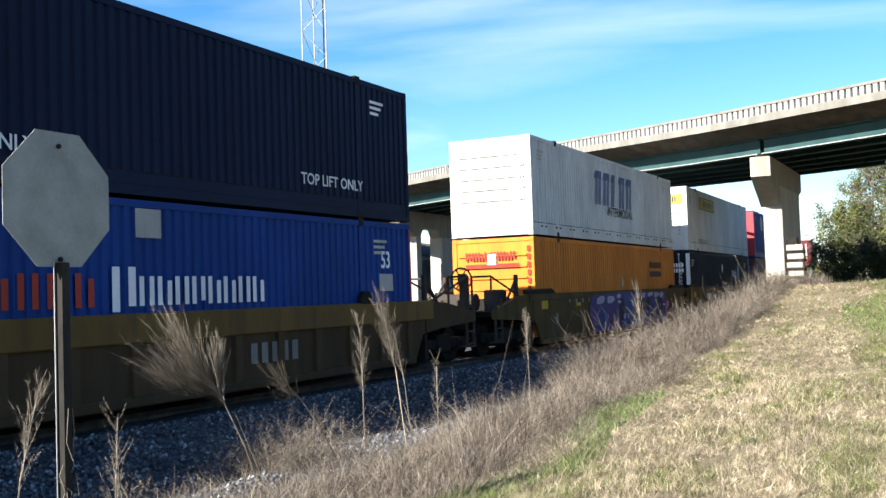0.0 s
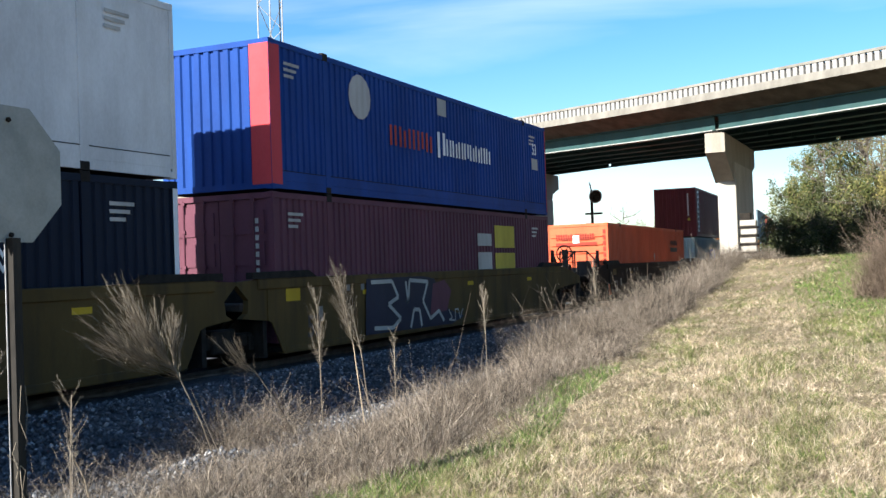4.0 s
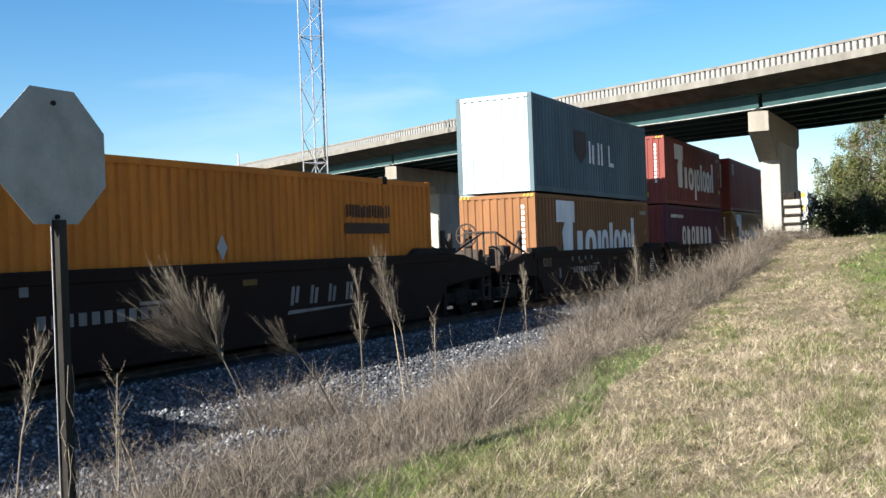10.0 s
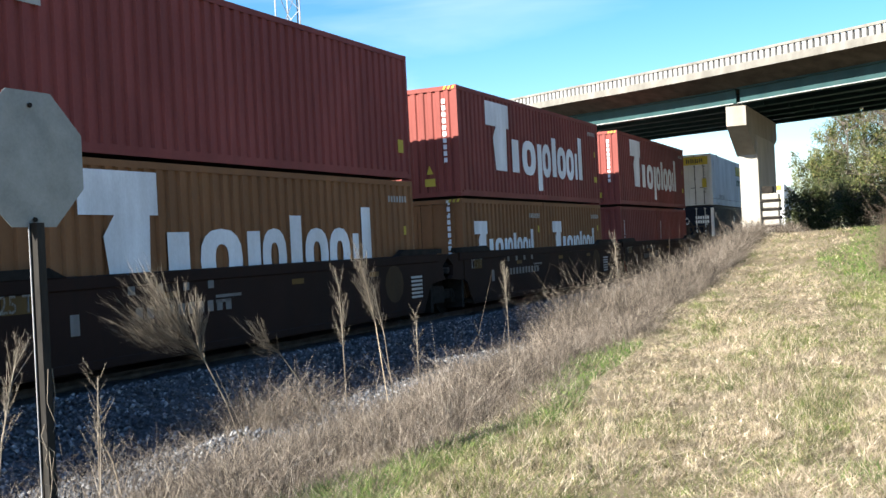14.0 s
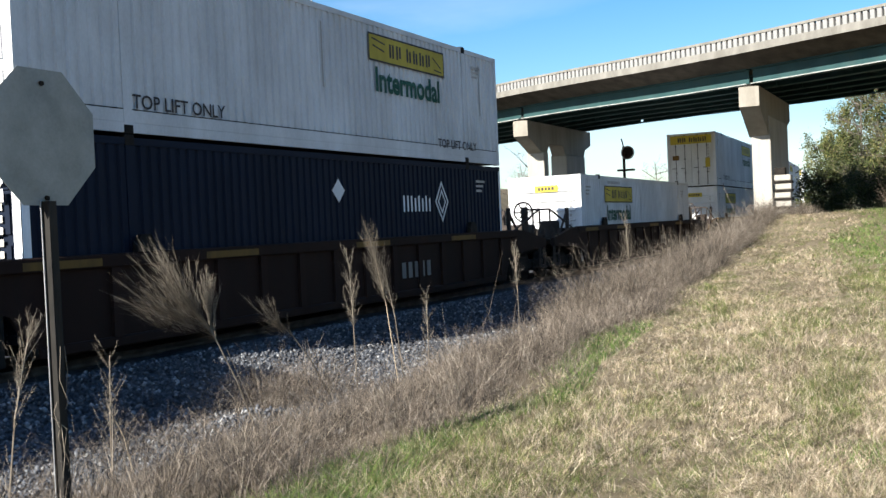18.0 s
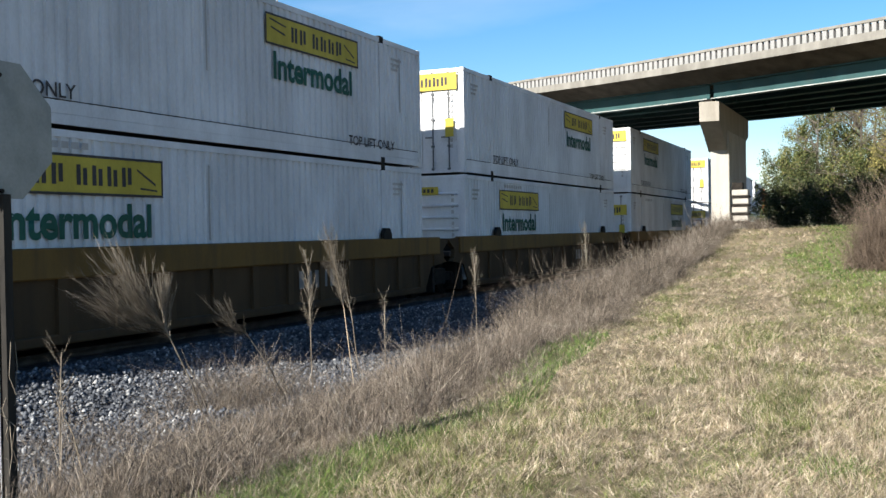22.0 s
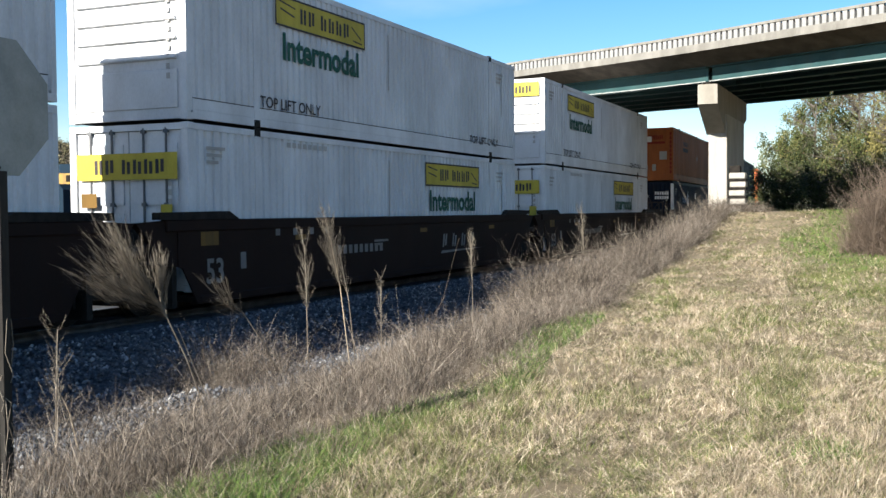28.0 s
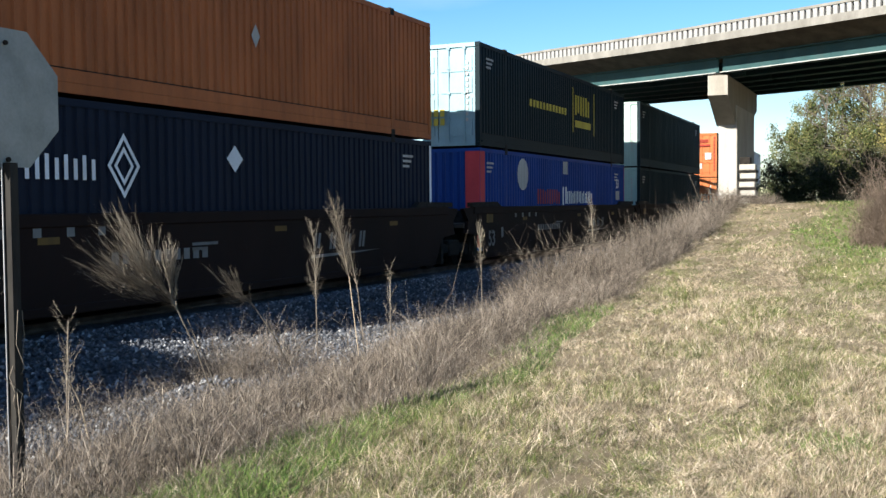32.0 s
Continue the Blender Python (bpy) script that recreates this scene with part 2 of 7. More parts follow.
BALUSTER = surface("grey_baluster_concrete", (0.204, 0.204, 0.1972), (0.2856, 0.2856, 0.2788), 1.5, 25, 0.9, 0, 0.2)
PIER = surface("pale_pier_concrete", (0.2, 0.185, 0.155), (0.28, 0.262, 0.228), 1.2, 25, 0.9, 0, 0.3, (1, 1, 0.4), (0.15, 0.13, 0.105), 0.4)
# concrete of the columns and slabs, paler than the pier caps
PIER_SHAFT = surface("paler_concrete", (0.27, 0.255, 0.225), (0.36, 0.342, 0.305), 1.2, 25, 0.9, 0, 0.3, (1, 1, 0.4), (0.2, 0.175, 0.14), 0.3)
FADED_YELLOW = paint("faded_yellow_paint", (0.33, 0.21, 0.06), (0.12, 0.09, 0.06), 0.7)
GALVANISED = surface("dull_galvanised_steel", (0.2, 0.21, 0.22), (0.32, 0.33, 0.34), 4, 50, 0.5, 0.4, 0.1)
# soffit shade is put into this dark brown, with stain streaks over it
DECK_UNDER = surface("shaded_stained_soffit", (0.042, 0.0336, 0.0252), (0.091, 0.0756, 0.0588), 1.5, 25, 0.9, 0, 0.3, (1, 1, 0.4), (0.0315, 0.0259, 0.021), 0.5)
# pale tone for the sunlit line on the outer girder's lower flange
FLANGE = surface("sunlit_flange_edge", (0.224, 0.2352, 0.224), (0.3472, 0.3584, 0.3472), 3, 30, 0.6, 0, 0.1)
YARD = surface("yard_gravel", (0.024, 0.024, 0.0228), (0.068, 0.066, 0.062), 0.5, 9, 0.95, 0, 0.5)
SIGN_BACK = surface("weathered_aluminium", (0.2, 0.21, 0.2), (0.29, 0.3, 0.285), 5, 60, 0.6, 0.25, 0.1, (1, 1, 1), (0.16, 0.15, 0.12), 0.3)
WOOD_POST = surface("steel_sign_post", (0.0108, 0.0102, 0.0096), (0.03, 0.0276, 0.024), 8, 60, 0.75, 0.3, 0.3, (1, 1, 0.2))
GROUND = surface("grassy_soil", (0.105, 0.08209, 0.05013), (0.1766, 0.1432, 0.09312), 0.35, 6, 0.95, 0, 0.6, (1, 1, 1), (0.07638, 0.06919, 0.03342), 0.35)
BALLAST = surface("ballast_bed", (0.02, 0.023, 0.028), (0.085, 0.09, 0.1), 9, 22, 0.95, 0, 1.0)
TIE = surface("creosoted_timber", (0.04, 0.03, 0.022), (0.1, 0.08, 0.06), 4, 40, 0.9, 0, 0.4, (0.3, 3, 1))
STONE = strands("ballast_stones", [(0.0, (0.0345, 0.0391, 0.04715)), (0.5, (0.069, 0.0759, 0.08855)), (0.85, (0.1265, 0.1346, 0.1472)), (1.0, (0.3105, 0.3162, 0.3162))], 0.9)
GRASS = strands("straw_grass", [(0.0, (0.0602, 0.04472, 0.02666)), (0.3, (0.172, 0.1342, 0.086)), (0.65, (0.2924, 0.2408, 0.1703)), (0.92, (0.4644, 0.4059, 0.3096)), (0.95, (0.1419, 0.1359, 0.0516)), (1.0, (0.2064, 0.1935, 0.0817))], 0.8, tuft=0.45)
GRASS_GREEN = strands("green_grass", [(0.0, (0.02916, 0.05184, 0.00972)), (0.4, (0.07452, 0.1005, 0.02268)), (0.7, (0.1231, 0.1296, 0.04536)), (1.0, (0.2074, 0.1814, 0.1069))], 0.8, tuft=0.45)
WEED_LIGHT = strands("dry_undergrowth", [(0.0, (0.062, 0.048, 0.036)), (0.6, (0.138, 0.11, 0.082)), (1.0, (0.26, 0.222, 0.17))], 0.9, tuft=0.4)
LEAF_MID = strands("green_leaves", [(0.0, (0.0312, 0.0444, 0.0132)), (0.5, (0.0816, 0.0996, 0.0324)), (0.85, (0.156, 0.1536, 0.0552)), (1.0, (0.24, 0.2064, 0.09))], 0.65)
WEED = strands("dry_weed_stalks", [(0.0, (0.03, 0.0235, 0.0185)), (0.45, (0.088, 0.071, 0.056)), (0.8, (0.168, 0.14, 0.112)), (1.0, (0.3, 0.262, 0.212))], 0.9)
GRASS_DEEP = strands("deep_green_plants", [(0.0, (0.02, 0.045, 0.01)), (0.5, (0.065, 0.12, 0.024)), (1.0, (0.15, 0.21, 0.05))], 0.7)
SCRUB = strands("hillside_scrub", [(0.0, (0.04, 0.037, 0.023)), (0.5, (0.095, 0.085, 0.052)), (0.8, (0.125, 0.12, 0.062)), (1.0, (0.2, 0.18, 0.12))], 0.9)
PLUME = strands("dry_plume", [(0.0, (0.08288, 0.06821, 0.05227)), (1.0, (0.2359, 0.204, 0.1626))], 0.9)
DEEP_RED = paint("deep_red_paint", (0.117, 0.02652, 0.03276), (0.0546, 0.02028, 0.0234), 0.35)
STALK_PALE = surface("pale_dry_stalk", (0.24, 0.192, 0.136), (0.4, 0.336, 0.248), 6, 40, 0.85, 0, 0.2)
BARK = surface("bark", (0.06, 0.051, 0.0408), (0.144, 0.123, 0.099), 5, 30, 0.9, 0, 0.5, (1, 1, 0.2))
LEAF_DARK = strands("evergreen_leaves", [(0.0, (0.01627, 0.02603, 0.009758)), (0.6, (0.04881, 0.06236, 0.02169)), (1.0, (0.103, 0.103, 0.04067))], 0.6)
LEAF_YELLOW = strands("yellowing_leaves", [(0.0, (0.06696, 0.07068, 0.02083)), (0.6, (0.1562, 0.1451, 0.04836)), (1.0, (0.2678, 0.2232, 0.08184))], 0.7)
TWIG = strands("bare_twigs", [(0.0, (0.08, 0.06, 0.044)), (1.0, (0.176, 0.136, 0.104))], 0.9)


# ---- mesh helpers ----
def link(name, mesh, material, parent=None, label=""):
    ob = new(name, mesh)
    if material and not mesh.materials:
        mesh.materials.append(material)
    if parent:
        ob.parent = parent
    if label:
        tagged(ob, label)
    return ob


def part(name, bm, material, parent=None, label=""):
    me = bpy.data.meshes.new(name)
    bm.to_mesh(me)
    bm.free()
    return link(name, me, material, parent, label)


def add_box(bm, x0, x1, y0, y1, z0, z1):
    v = [bm.verts.new(p) for p in ((x0, y0, z0), (x1, y0, z0), (x1, y1, z0), (x0, y1, z0), (x0, y0, z1), (x1, y0, z1), (x1, y1, z1), (x0, y1, z1))]
    for f in ((3, 2, 1, 0), (4, 5, 6, 7), (0, 1, 5, 4), (1, 2, 6, 5), (2, 3, 7, 6), (3, 0, 4, 7)):
        bm.faces.new([v[i] for i in f])
    return v


def boxes(*bs, bevel=0.0):
    bm = bmesh.new()
    for b in bs:
        add_box(bm, *b)
    if bevel:
        bmesh.ops.bevel(bm, geom=bm.edges[:], offset=bevel, segments=1, affect="EDGES")
    return bm


def add_tube(bm, a, b, r0, r1=None, sides=6, caps=True):
    a, b = Vector(a), Vector(b)
    r1 = r0 if r1 is None else r1
    d = (b - a).normalized()
    u = d.orthogonal().normalized()
    w = d.cross(u)
    ra, rb = [], []
    for i in range(sides):
        c, s = math.cos(2 * math.pi * i / sides), math.sin(2 * math.pi * i / sides)
        ra.append(bm.verts.new(a + (u * c + w * s) * r0))
        rb.append(bm.verts.new(b + (u * c + w * s) * r1))
    for i in range(sides):
        j = (i + 1) % sides
        bm.faces.new((ra[i], ra[j], rb[j], rb[i]))
    if caps:
        bm.faces.new(ra[::-1])
        bm.faces.new(rb)


def add_prism(bm, outline, axis, lo, hi):
    """Extrude a 2D outline along an axis: 'x' takes (y, z), 'y' takes (x, z), 'z' takes (x, y)."""
    def at(p, t):
        return {"x": (t, p[0], p[1]), "y": (p[0], t, p[1]), "z": (p[0], p[1], t)}[axis]
    a = [bm.verts.new(at(p, lo)) for p in outline]
    b = [bm.verts.new(at(p, hi)) for p in outline]
    k = len(outline)
    fs = [bm.faces.new(a), bm.faces.new(b[::-1])]
    for i in range(k):
        fs.append(bm.faces.new((a[i], b[i], b[(i + 1) % k], a[(i + 1) % k])))
    return fs


def prism(outline, axis, lo, hi):
    bm = bmesh.new()
    add_prism(bm, outline, axis, lo, hi)
    bmesh.ops.recalc_face_normals(bm, faces=bm.faces[:])
    return bm


MESHES = {}


def shared(name, key, build, material, parent, label=""):
    """A part on a mesh that alike parts share."""
    k = (name, key, material.name)
    if k not in MESHES:
        bm = build()
        me = bpy.data.meshes.new(name)
        bm.to_mesh(me)
        bm.free()
        me.materials.append(material)
        MESHES[k] = me
    return link(name, MESHES[k], None, parent, label)


def cloud(name, verts, faces, material):
    """A mesh from many vertices and faces of one size."""
    v, f = np.asarray(verts, dtype=np.float32), np.asarray(faces, dtype=np.int32)
    me = bpy.data.meshes.new(name)
    me.vertices.add(len(v))
    me.vertices.foreach_set("co", v.ravel())
    me.loops.add(f.size)
    me.loops.foreach_set("vertex_index", f.ravel())
    me.polygons.add(len(f))
    me.polygons.foreach_set("loop_start", np.arange(0, f.size, f.shape[1], dtype=np.int32))
    me.update(calc_edges=True)
    me.materials.append(material)
    return me


# side: looks along +x, words run along +y. end: looks along -y, words run along +x.
SINGLE = {"company_word": "word_shape", "company_mark": "mark_shape", "white_company_mark": "white_word_shape", "red_company_mark": "red_word_shape", "end_placard": "placard", "data_block": "data_line", "white_end_post": "white_post", "red_end_post": "red_post", "company_square": "square_mark", "side_mark": "data_line", "side_number": "number_bar", "end_board_mark": "board_bar", "board_mark": "board_bar", "end_number": "number_bar", "end_mark": "mark_shape", "end_column": "column_mark", "small_word": "word_bar", "side_column": "column_mark", "name_strip_mark": "strip_bar", "side_labels": "warning_label", "corner_stripe": "stripe"}


def decal(name, rects, material, parent, face, depth, key, label=""):
    if name in SINGLE and len(rects) > 1:
        for i, r in enumerate(rects):
            decal(SINGLE[name], [r], material, parent, face, depth, (key, i), label)
        return None
    def build():
        bm = bmesh.new()
        for r in (q for g in rects for q in (g if isinstance(g, list) else [g])):
            pts = [(r[0], r[1]), (r[2], r[1]), (r[2], r[3]), (r[0], r[3])] if len(r) == 4 and not isinstance(r[0], tuple) else r
            if face == "side":
                bm.faces.new([bm.verts.new((depth, p[0], p[1])) for p in pts])
            else:
                bm.faces.new([bm.verts.new((p[0], depth, p[1])) for p in pts])
        return bm
    return shared(name, key, build, material, parent, label)


def lettering(name, text, size, material, parent, face, depth, u, v, bold=0.0, wide=1.0, label=""):
    k = (name, text, size, material.name, face, depth, u, v, bold, wide)
    if k not in MESHES:
        cu = bpy.data.curves.new(name, "FONT")
        cu.body, cu.size, cu.offset, cu.resolution_u = text, size, bold, 3
        ob = bpy.data.objects.new(name, cu)
        scene.collection.objects.link(ob)
        bpy.context.view_layer.update()
        me = bpy.data.meshes.new_from_object(ob.evaluated_get(bpy.context.evaluated_depsgraph_get()))
        bpy.data.objects.remove(ob)
        bpy.data.curves.remove(cu)
        turn = Matrix(((0, 0, 1, depth), (wide, 0, 0, u), (0, 1, 0, v), (0, 0, 0, 1))) if face == "side" else \
            Matrix(((wide, 0, 0, u), (0, 0, -1, depth), (0, 1, 0, v), (0, 0, 0, 1)))
        me.transform(turn)
        me.materials.clear()
        me.materials.append(material)
        me.name = name
        MESHES[k] = me
    return link(name, MESHES[k], None, parent, label)


def ring(u, v, ru, rv, inner=0.42, n=16):
    """A plain upright ring as one shape of many faces."""
    c = [(math.copysign(abs(math.cos(2 * math.pi * i / n)) ** 0.8, math.cos(2 * math.pi * i / n)), math.copysign(abs(math.sin(2 * math.pi * i / n)) ** 0.8, math.sin(2 * math.pi * i / n))) for i in range(n)]
    o, q = [(u + ru * a, v + rv * b) for a, b in c], [(u + ru * inner * 0.75 * a, v + rv * inner * 1.2 * b) for a, b in c]
    return [(o[i], o[(i + 1) % n], q[(i + 1) % n], q[i]) for i in range(n)]


def word_blocks(u, v, height, pattern, stroke=0.28, gap=0.18):
    """Plain upright bars of a word's size, two to a letter: no letter can be read in them."""
    out, x = [], u
    for c in pattern:
        if c == " ":
            x += height * 0.5
            continue
        w = height * (0.3 if c in "li" else 0.72)
        s = height * stroke * 0.95
        top = v + height * (1.4 if c == "l" else 1.0)
        if c in "li":
            out.append((x, v, x + min(w, s), top))
            w = s
        elif c == "b":
            out.append((x, v, x + w, top))
        else:
            out += [(x, v, x + s, top), (x + w - s, v + (0.12 * height if c == "e" else 0), x + w, top - (0.15 * height if c == "n" else 0))]
        x += w + height * gap
    return out, x


# ---- containers ----
def wave_sheet(length, z0, z1, pitch, depth, place):
    """A corrugated sheet from -length/2 to length/2; place(u, d, z) puts a point at u along it and d inwards."""
    bm = bmesh.new()
    cols = []
    n = max(2, round(length / pitch))
    p = length / n
    for i in range(n):
        u = -length / 2 + i * p
        cols += [(u + p * 0.0, 0), (u + p * 0.48, 0), (u + p * 0.6, depth), (u + p * 0.88, depth)]
    cols.append((length / 2, 0))
    prev = None
    for u, d in cols:
        cur = (bm.verts.new(place(u, d, z0)), bm.verts.new(place(u, d, z1)))
        if prev:
            bm.faces.new((prev[0], cur[0], cur[1], prev[1]))
        prev = cur
    return bm


def groove_sheet(length, z0, z1, pitch, depth, place):
    """Flat panels with narrow grooves."""
    bm = bmesh.new()
    n = max(2, round(length / pitch))
    p = length / n
    cols = []
    for i in range(n):
        u = -length / 2 + i * p
        cols += [(u, 0), (u + p * 0.74, 0), (u + p * 0.8, depth), (u + p * 0.94, depth)]
    cols.append((length / 2, 0))
    prev = None
    for u, d in cols:
        cur = (bm.verts.new(place(u, d, z0)), bm.verts.new(place(u, d, z1)))
        if prev:
            bm.faces.new((prev[0], cur[0], cur[1], prev[1]))
        prev = cur
    return bm


def container(label, L, H, paintwork, side="fine", end="doors", end_paint=None, post_paint=None, W=None):
    """A freight container with its near end at y = -L/2 and its floor at z = 0."""
    W = W or (2.59 if L > 14 else 2.44)
    hx, hy = W / 2, L / 2
    box = tagged(new("shipping_container"), label, "container", "containers on the train")
    ep = end_paint or paintwork
    pp = post_paint or paintwork
    k = (L, H, side)
    pitch, depth = {"fine": (0.22, 0.034), "deep": (0.279, 0.045), "smooth": (1.22, 0.006)}[side]
    sheet = wave_sheet if side != "smooth" else groove_sheet
    for s in (1, -1):
        shared("side_panel", (k, s), lambda: sheet(L - 0.2, 0.16, H - 0.11, pitch, depth, lambda u, d, z: (s * (hx - 0.012 - d), s * u, z)), paintwork, box)
        shared("bottom_rail", (k, s), lambda: boxes((s * hx - 0.06 if s > 0 else -hx, hx if s > 0 else -hx + 0.06, -hy + 0.16, hy - 0.16, 0.02, 0.17)), paintwork, box)
        if L > 14:
            shared("lower_skirt", (k, s), lambda: boxes((*sorted((s * (hx - 0.05), s * (hx - 0.004))), -hy + 0.16, hy - 0.16, 0.175, 0.36)), paintwork, box)
            shared("skirt_seam", (k, s), lambda: boxes((*sorted((s * (hx - 0.05), s * (hx - 0.002))), -hy + 0.16, hy - 0.16, 0.364, 0.378)), GRIME, box)
        shared("top_rail", (k, s), lambda: boxes((s * hx - 0.06 if s > 0 else -hx, hx if s > 0 else -hx + 0.06, -hy + 0.16, hy - 0.16, H - 0.12, H - 0.01)), paintwork, box)
    shared("roof", k, lambda: wave_sheet(L - 0.2, -hx + 0.06, hx - 0.06, 0.42, 0.02, lambda u, d, z: (-z, u, H - 0.03 - d)), paintwork, box)
    shared("floor", k, lambda: boxes((-hx + 0.05, hx - 0.05, -hy + 0.1, hy - 0.1, 0.03, 0.13)), GRIME, box)
    for sx in (1, -1):
        for sy in (1, -1):
            x0, x1 = (hx - 0.14, hx) if sx > 0 else (-hx, -hx + 0.14)
            y0, y1 = (hy - 0.1, hy) if sy > 0 else (-hy, -hy + 0.1)
            shared("corner_post", (k, sx, sy), lambda: boxes((x0, x1, y0, y1, 0.12, H - 0.12)), pp, box)
            for z0 in (0, H - 0.118):
                shared("corner_casting", (k, sx, sy, z0), lambda: boxes((x0 - 0.003 * sx, x1 + 0.003 * sx, y0 + 0.003 * sy - (0.07 if sy > 0 else 0), y1 + 0.003 * sy + (0.07 if sy < 0 else 0), z0, z0 + 0.118), bevel=0.008), pp, box)
    if L > 14:
        yp = 6.0
        for sx in (1, -1):
            for sy in (1, -1):
                xa, xb = (hx - 0.05, hx + 0.002) if sx > 0 else (-hx - 0.002, -hx + 0.05)
                shared("stacking_post", (k, sx, sy), lambda: boxes((xa, xb, sy * yp - 0.09, sy * yp + 0.09, 0.12, H - 0.1)), pp, box)
                for za, zb in ((0.0, 0.14), (H - 0.13, H + 0.035)):
                    shared("stacking_casting", (k, sx, sy, za), lambda: boxes((xa - 0.06, xb + 0.004, sy * yp - 0.1, sy * yp + 0.1, za, zb), bevel=0.008), GRIME, box)
    for s, style in ((-1, end), (1, "doors" if end != "doors" else "corr")):
        if style == "doors":
            for j in (-1, 1):
                def leaf(j=j, s=s):
                    bm = bmesh.new()
                    x0, x1 = (-hx + 0.14, -0.01) if j < 0 else (0.01, hx - 0.14)
                    ya, yb = (s * (hy - 0.05), s * (hy - 0.085))
                    lo, hi = min(ya, yb), max(ya, yb)
                    add_box(bm, x0, x1, lo, hi, 0.13, H - 0.13)
                    return bm
                leaf_ob = shared("door", (k, s, j), leaf, ep, box)
                for i in range(4):
                    h = (H - 0.5) / 4
                    x0, x1 = (-hx + 0.24, -0.11) if j < 0 else (0.11, hx - 0.24)
                    shared("door_panel", (k, s, j, i), lambda: boxes((x0, x1, *sorted((s * (hy - 0.0505), s * (hy - 0.025))), 0.3 + i * h, 0.15 + (i + 1) * h)), ep, leaf_ob)
                for q in (0.3, 0.72):
                    xr = j * (hx - 0.14) * q
                    def rod(xr=xr, s=s):
                        bm = bmesh.new()
                        add_tube(bm, (xr, s * (hy - 0.012), 0.08), (xr, s * (hy - 0.012), H - 0.08), 0.021, None, 6)
                        for z in (0.12, 0.75, 1.5, 2.2, H - 0.14):
                            a, b = sorted((s * (hy - 0.05), s * (hy + 0.012)))
                            add_box(bm, xr - 0.045, xr + 0.045, a, b, z - 0.03, z + 0.03)
                        a, b = sorted((s * (hy + 0.0), s * (hy + 0.02)))
                        add_box(bm, xr - 0.22, xr + 0.02, a, b, 0.98, 1.02)
                        return bm
                    # white doors take the rod grey that has the shadow in it
                    shared("lock_rod", (k, s, xr), rod, STEEL if ep in (NAVY, BLACK_BLUE, TEAL_DARK) else ROD if ep in (WHITE, WHITE_OLD) else ep, leaf_ob)
        elif style == "corr":
            shared("end_wall", (k, s, "corr"), lambda: wave_sheet(W - 0.26, 0.14, H - 0.11, 0.24, 0.04, lambda u, d, z: (-s * u, s * (hy - 0.02 - d), z)), ep, box)
        else:
            wall = shared("end_wall", (k, s, "rib"), lambda: boxes((-hx + 0.13, hx - 0.13, *sorted((s * (hy - 0.03), s * (hy - 0.08))), 0.14, H - 0.11)), ep, box)
            shared("lower_panel", (k, s), lambda: boxes((-hx + 0.2, hx - 0.2, *sorted((s * (hy - 0.034), s * (hy - 0.006))), 0.2, 0.86), bevel=0.012), ep, wall)
            for i in range(5):
                z = 1.02 + i * (H - 1.25) / 5
                y0, y1 = s * (hy - 0.031), s * (hy + 0.025)
                rib = shared("end_rib", (k, s, i), lambda: prism([(y0, z), (y1, z + 0.02), (y1, z + 0.06), (y0, z + 0.08)], "x", -hx + 0.22, hx - 0.22), ep, wall)
        shared("end_sill", (k, s), lambda: boxes((-hx + 0.14, hx - 0.14, *sorted((s * (hy - 0.1), s * hy)), 0.02, 0.14)), ep, box)
        shared("end_header", (k, s), lambda: boxes((-hx + 0.14, hx - 0.14, *sorted((s * (hy - 0.1), s * (hy - 0.004))), H - 0.12, H - 0.01)), ep, box)
    return box


def small_marks(box, L, H, W, mat):
    """Lines of unreadable small writing near the ends of the near side."""
    d = W / 2 + 0.004
    r = []
    for y0 in (-L / 2 + 0.5, L / 2 - 1.6):
        for i in range(3):
            r.append((y0, H - 0.45 - i * 0.12, y0 + 0.55 - 0.1 * i, H - 0.39 - i * 0.12))
    decal("side_mark", r, mat, box, "side", d, (L, H, "marks"))
    decal("end_mark", [(W / 2 - 0.42, H - 0.6 - i * 0.16, W / 2 - 0.34, H - 0.5 - i * 0.16) for i in range(11)], mat, box, "end", -L / 2 - 0.006, (L, H, "endmarks"))


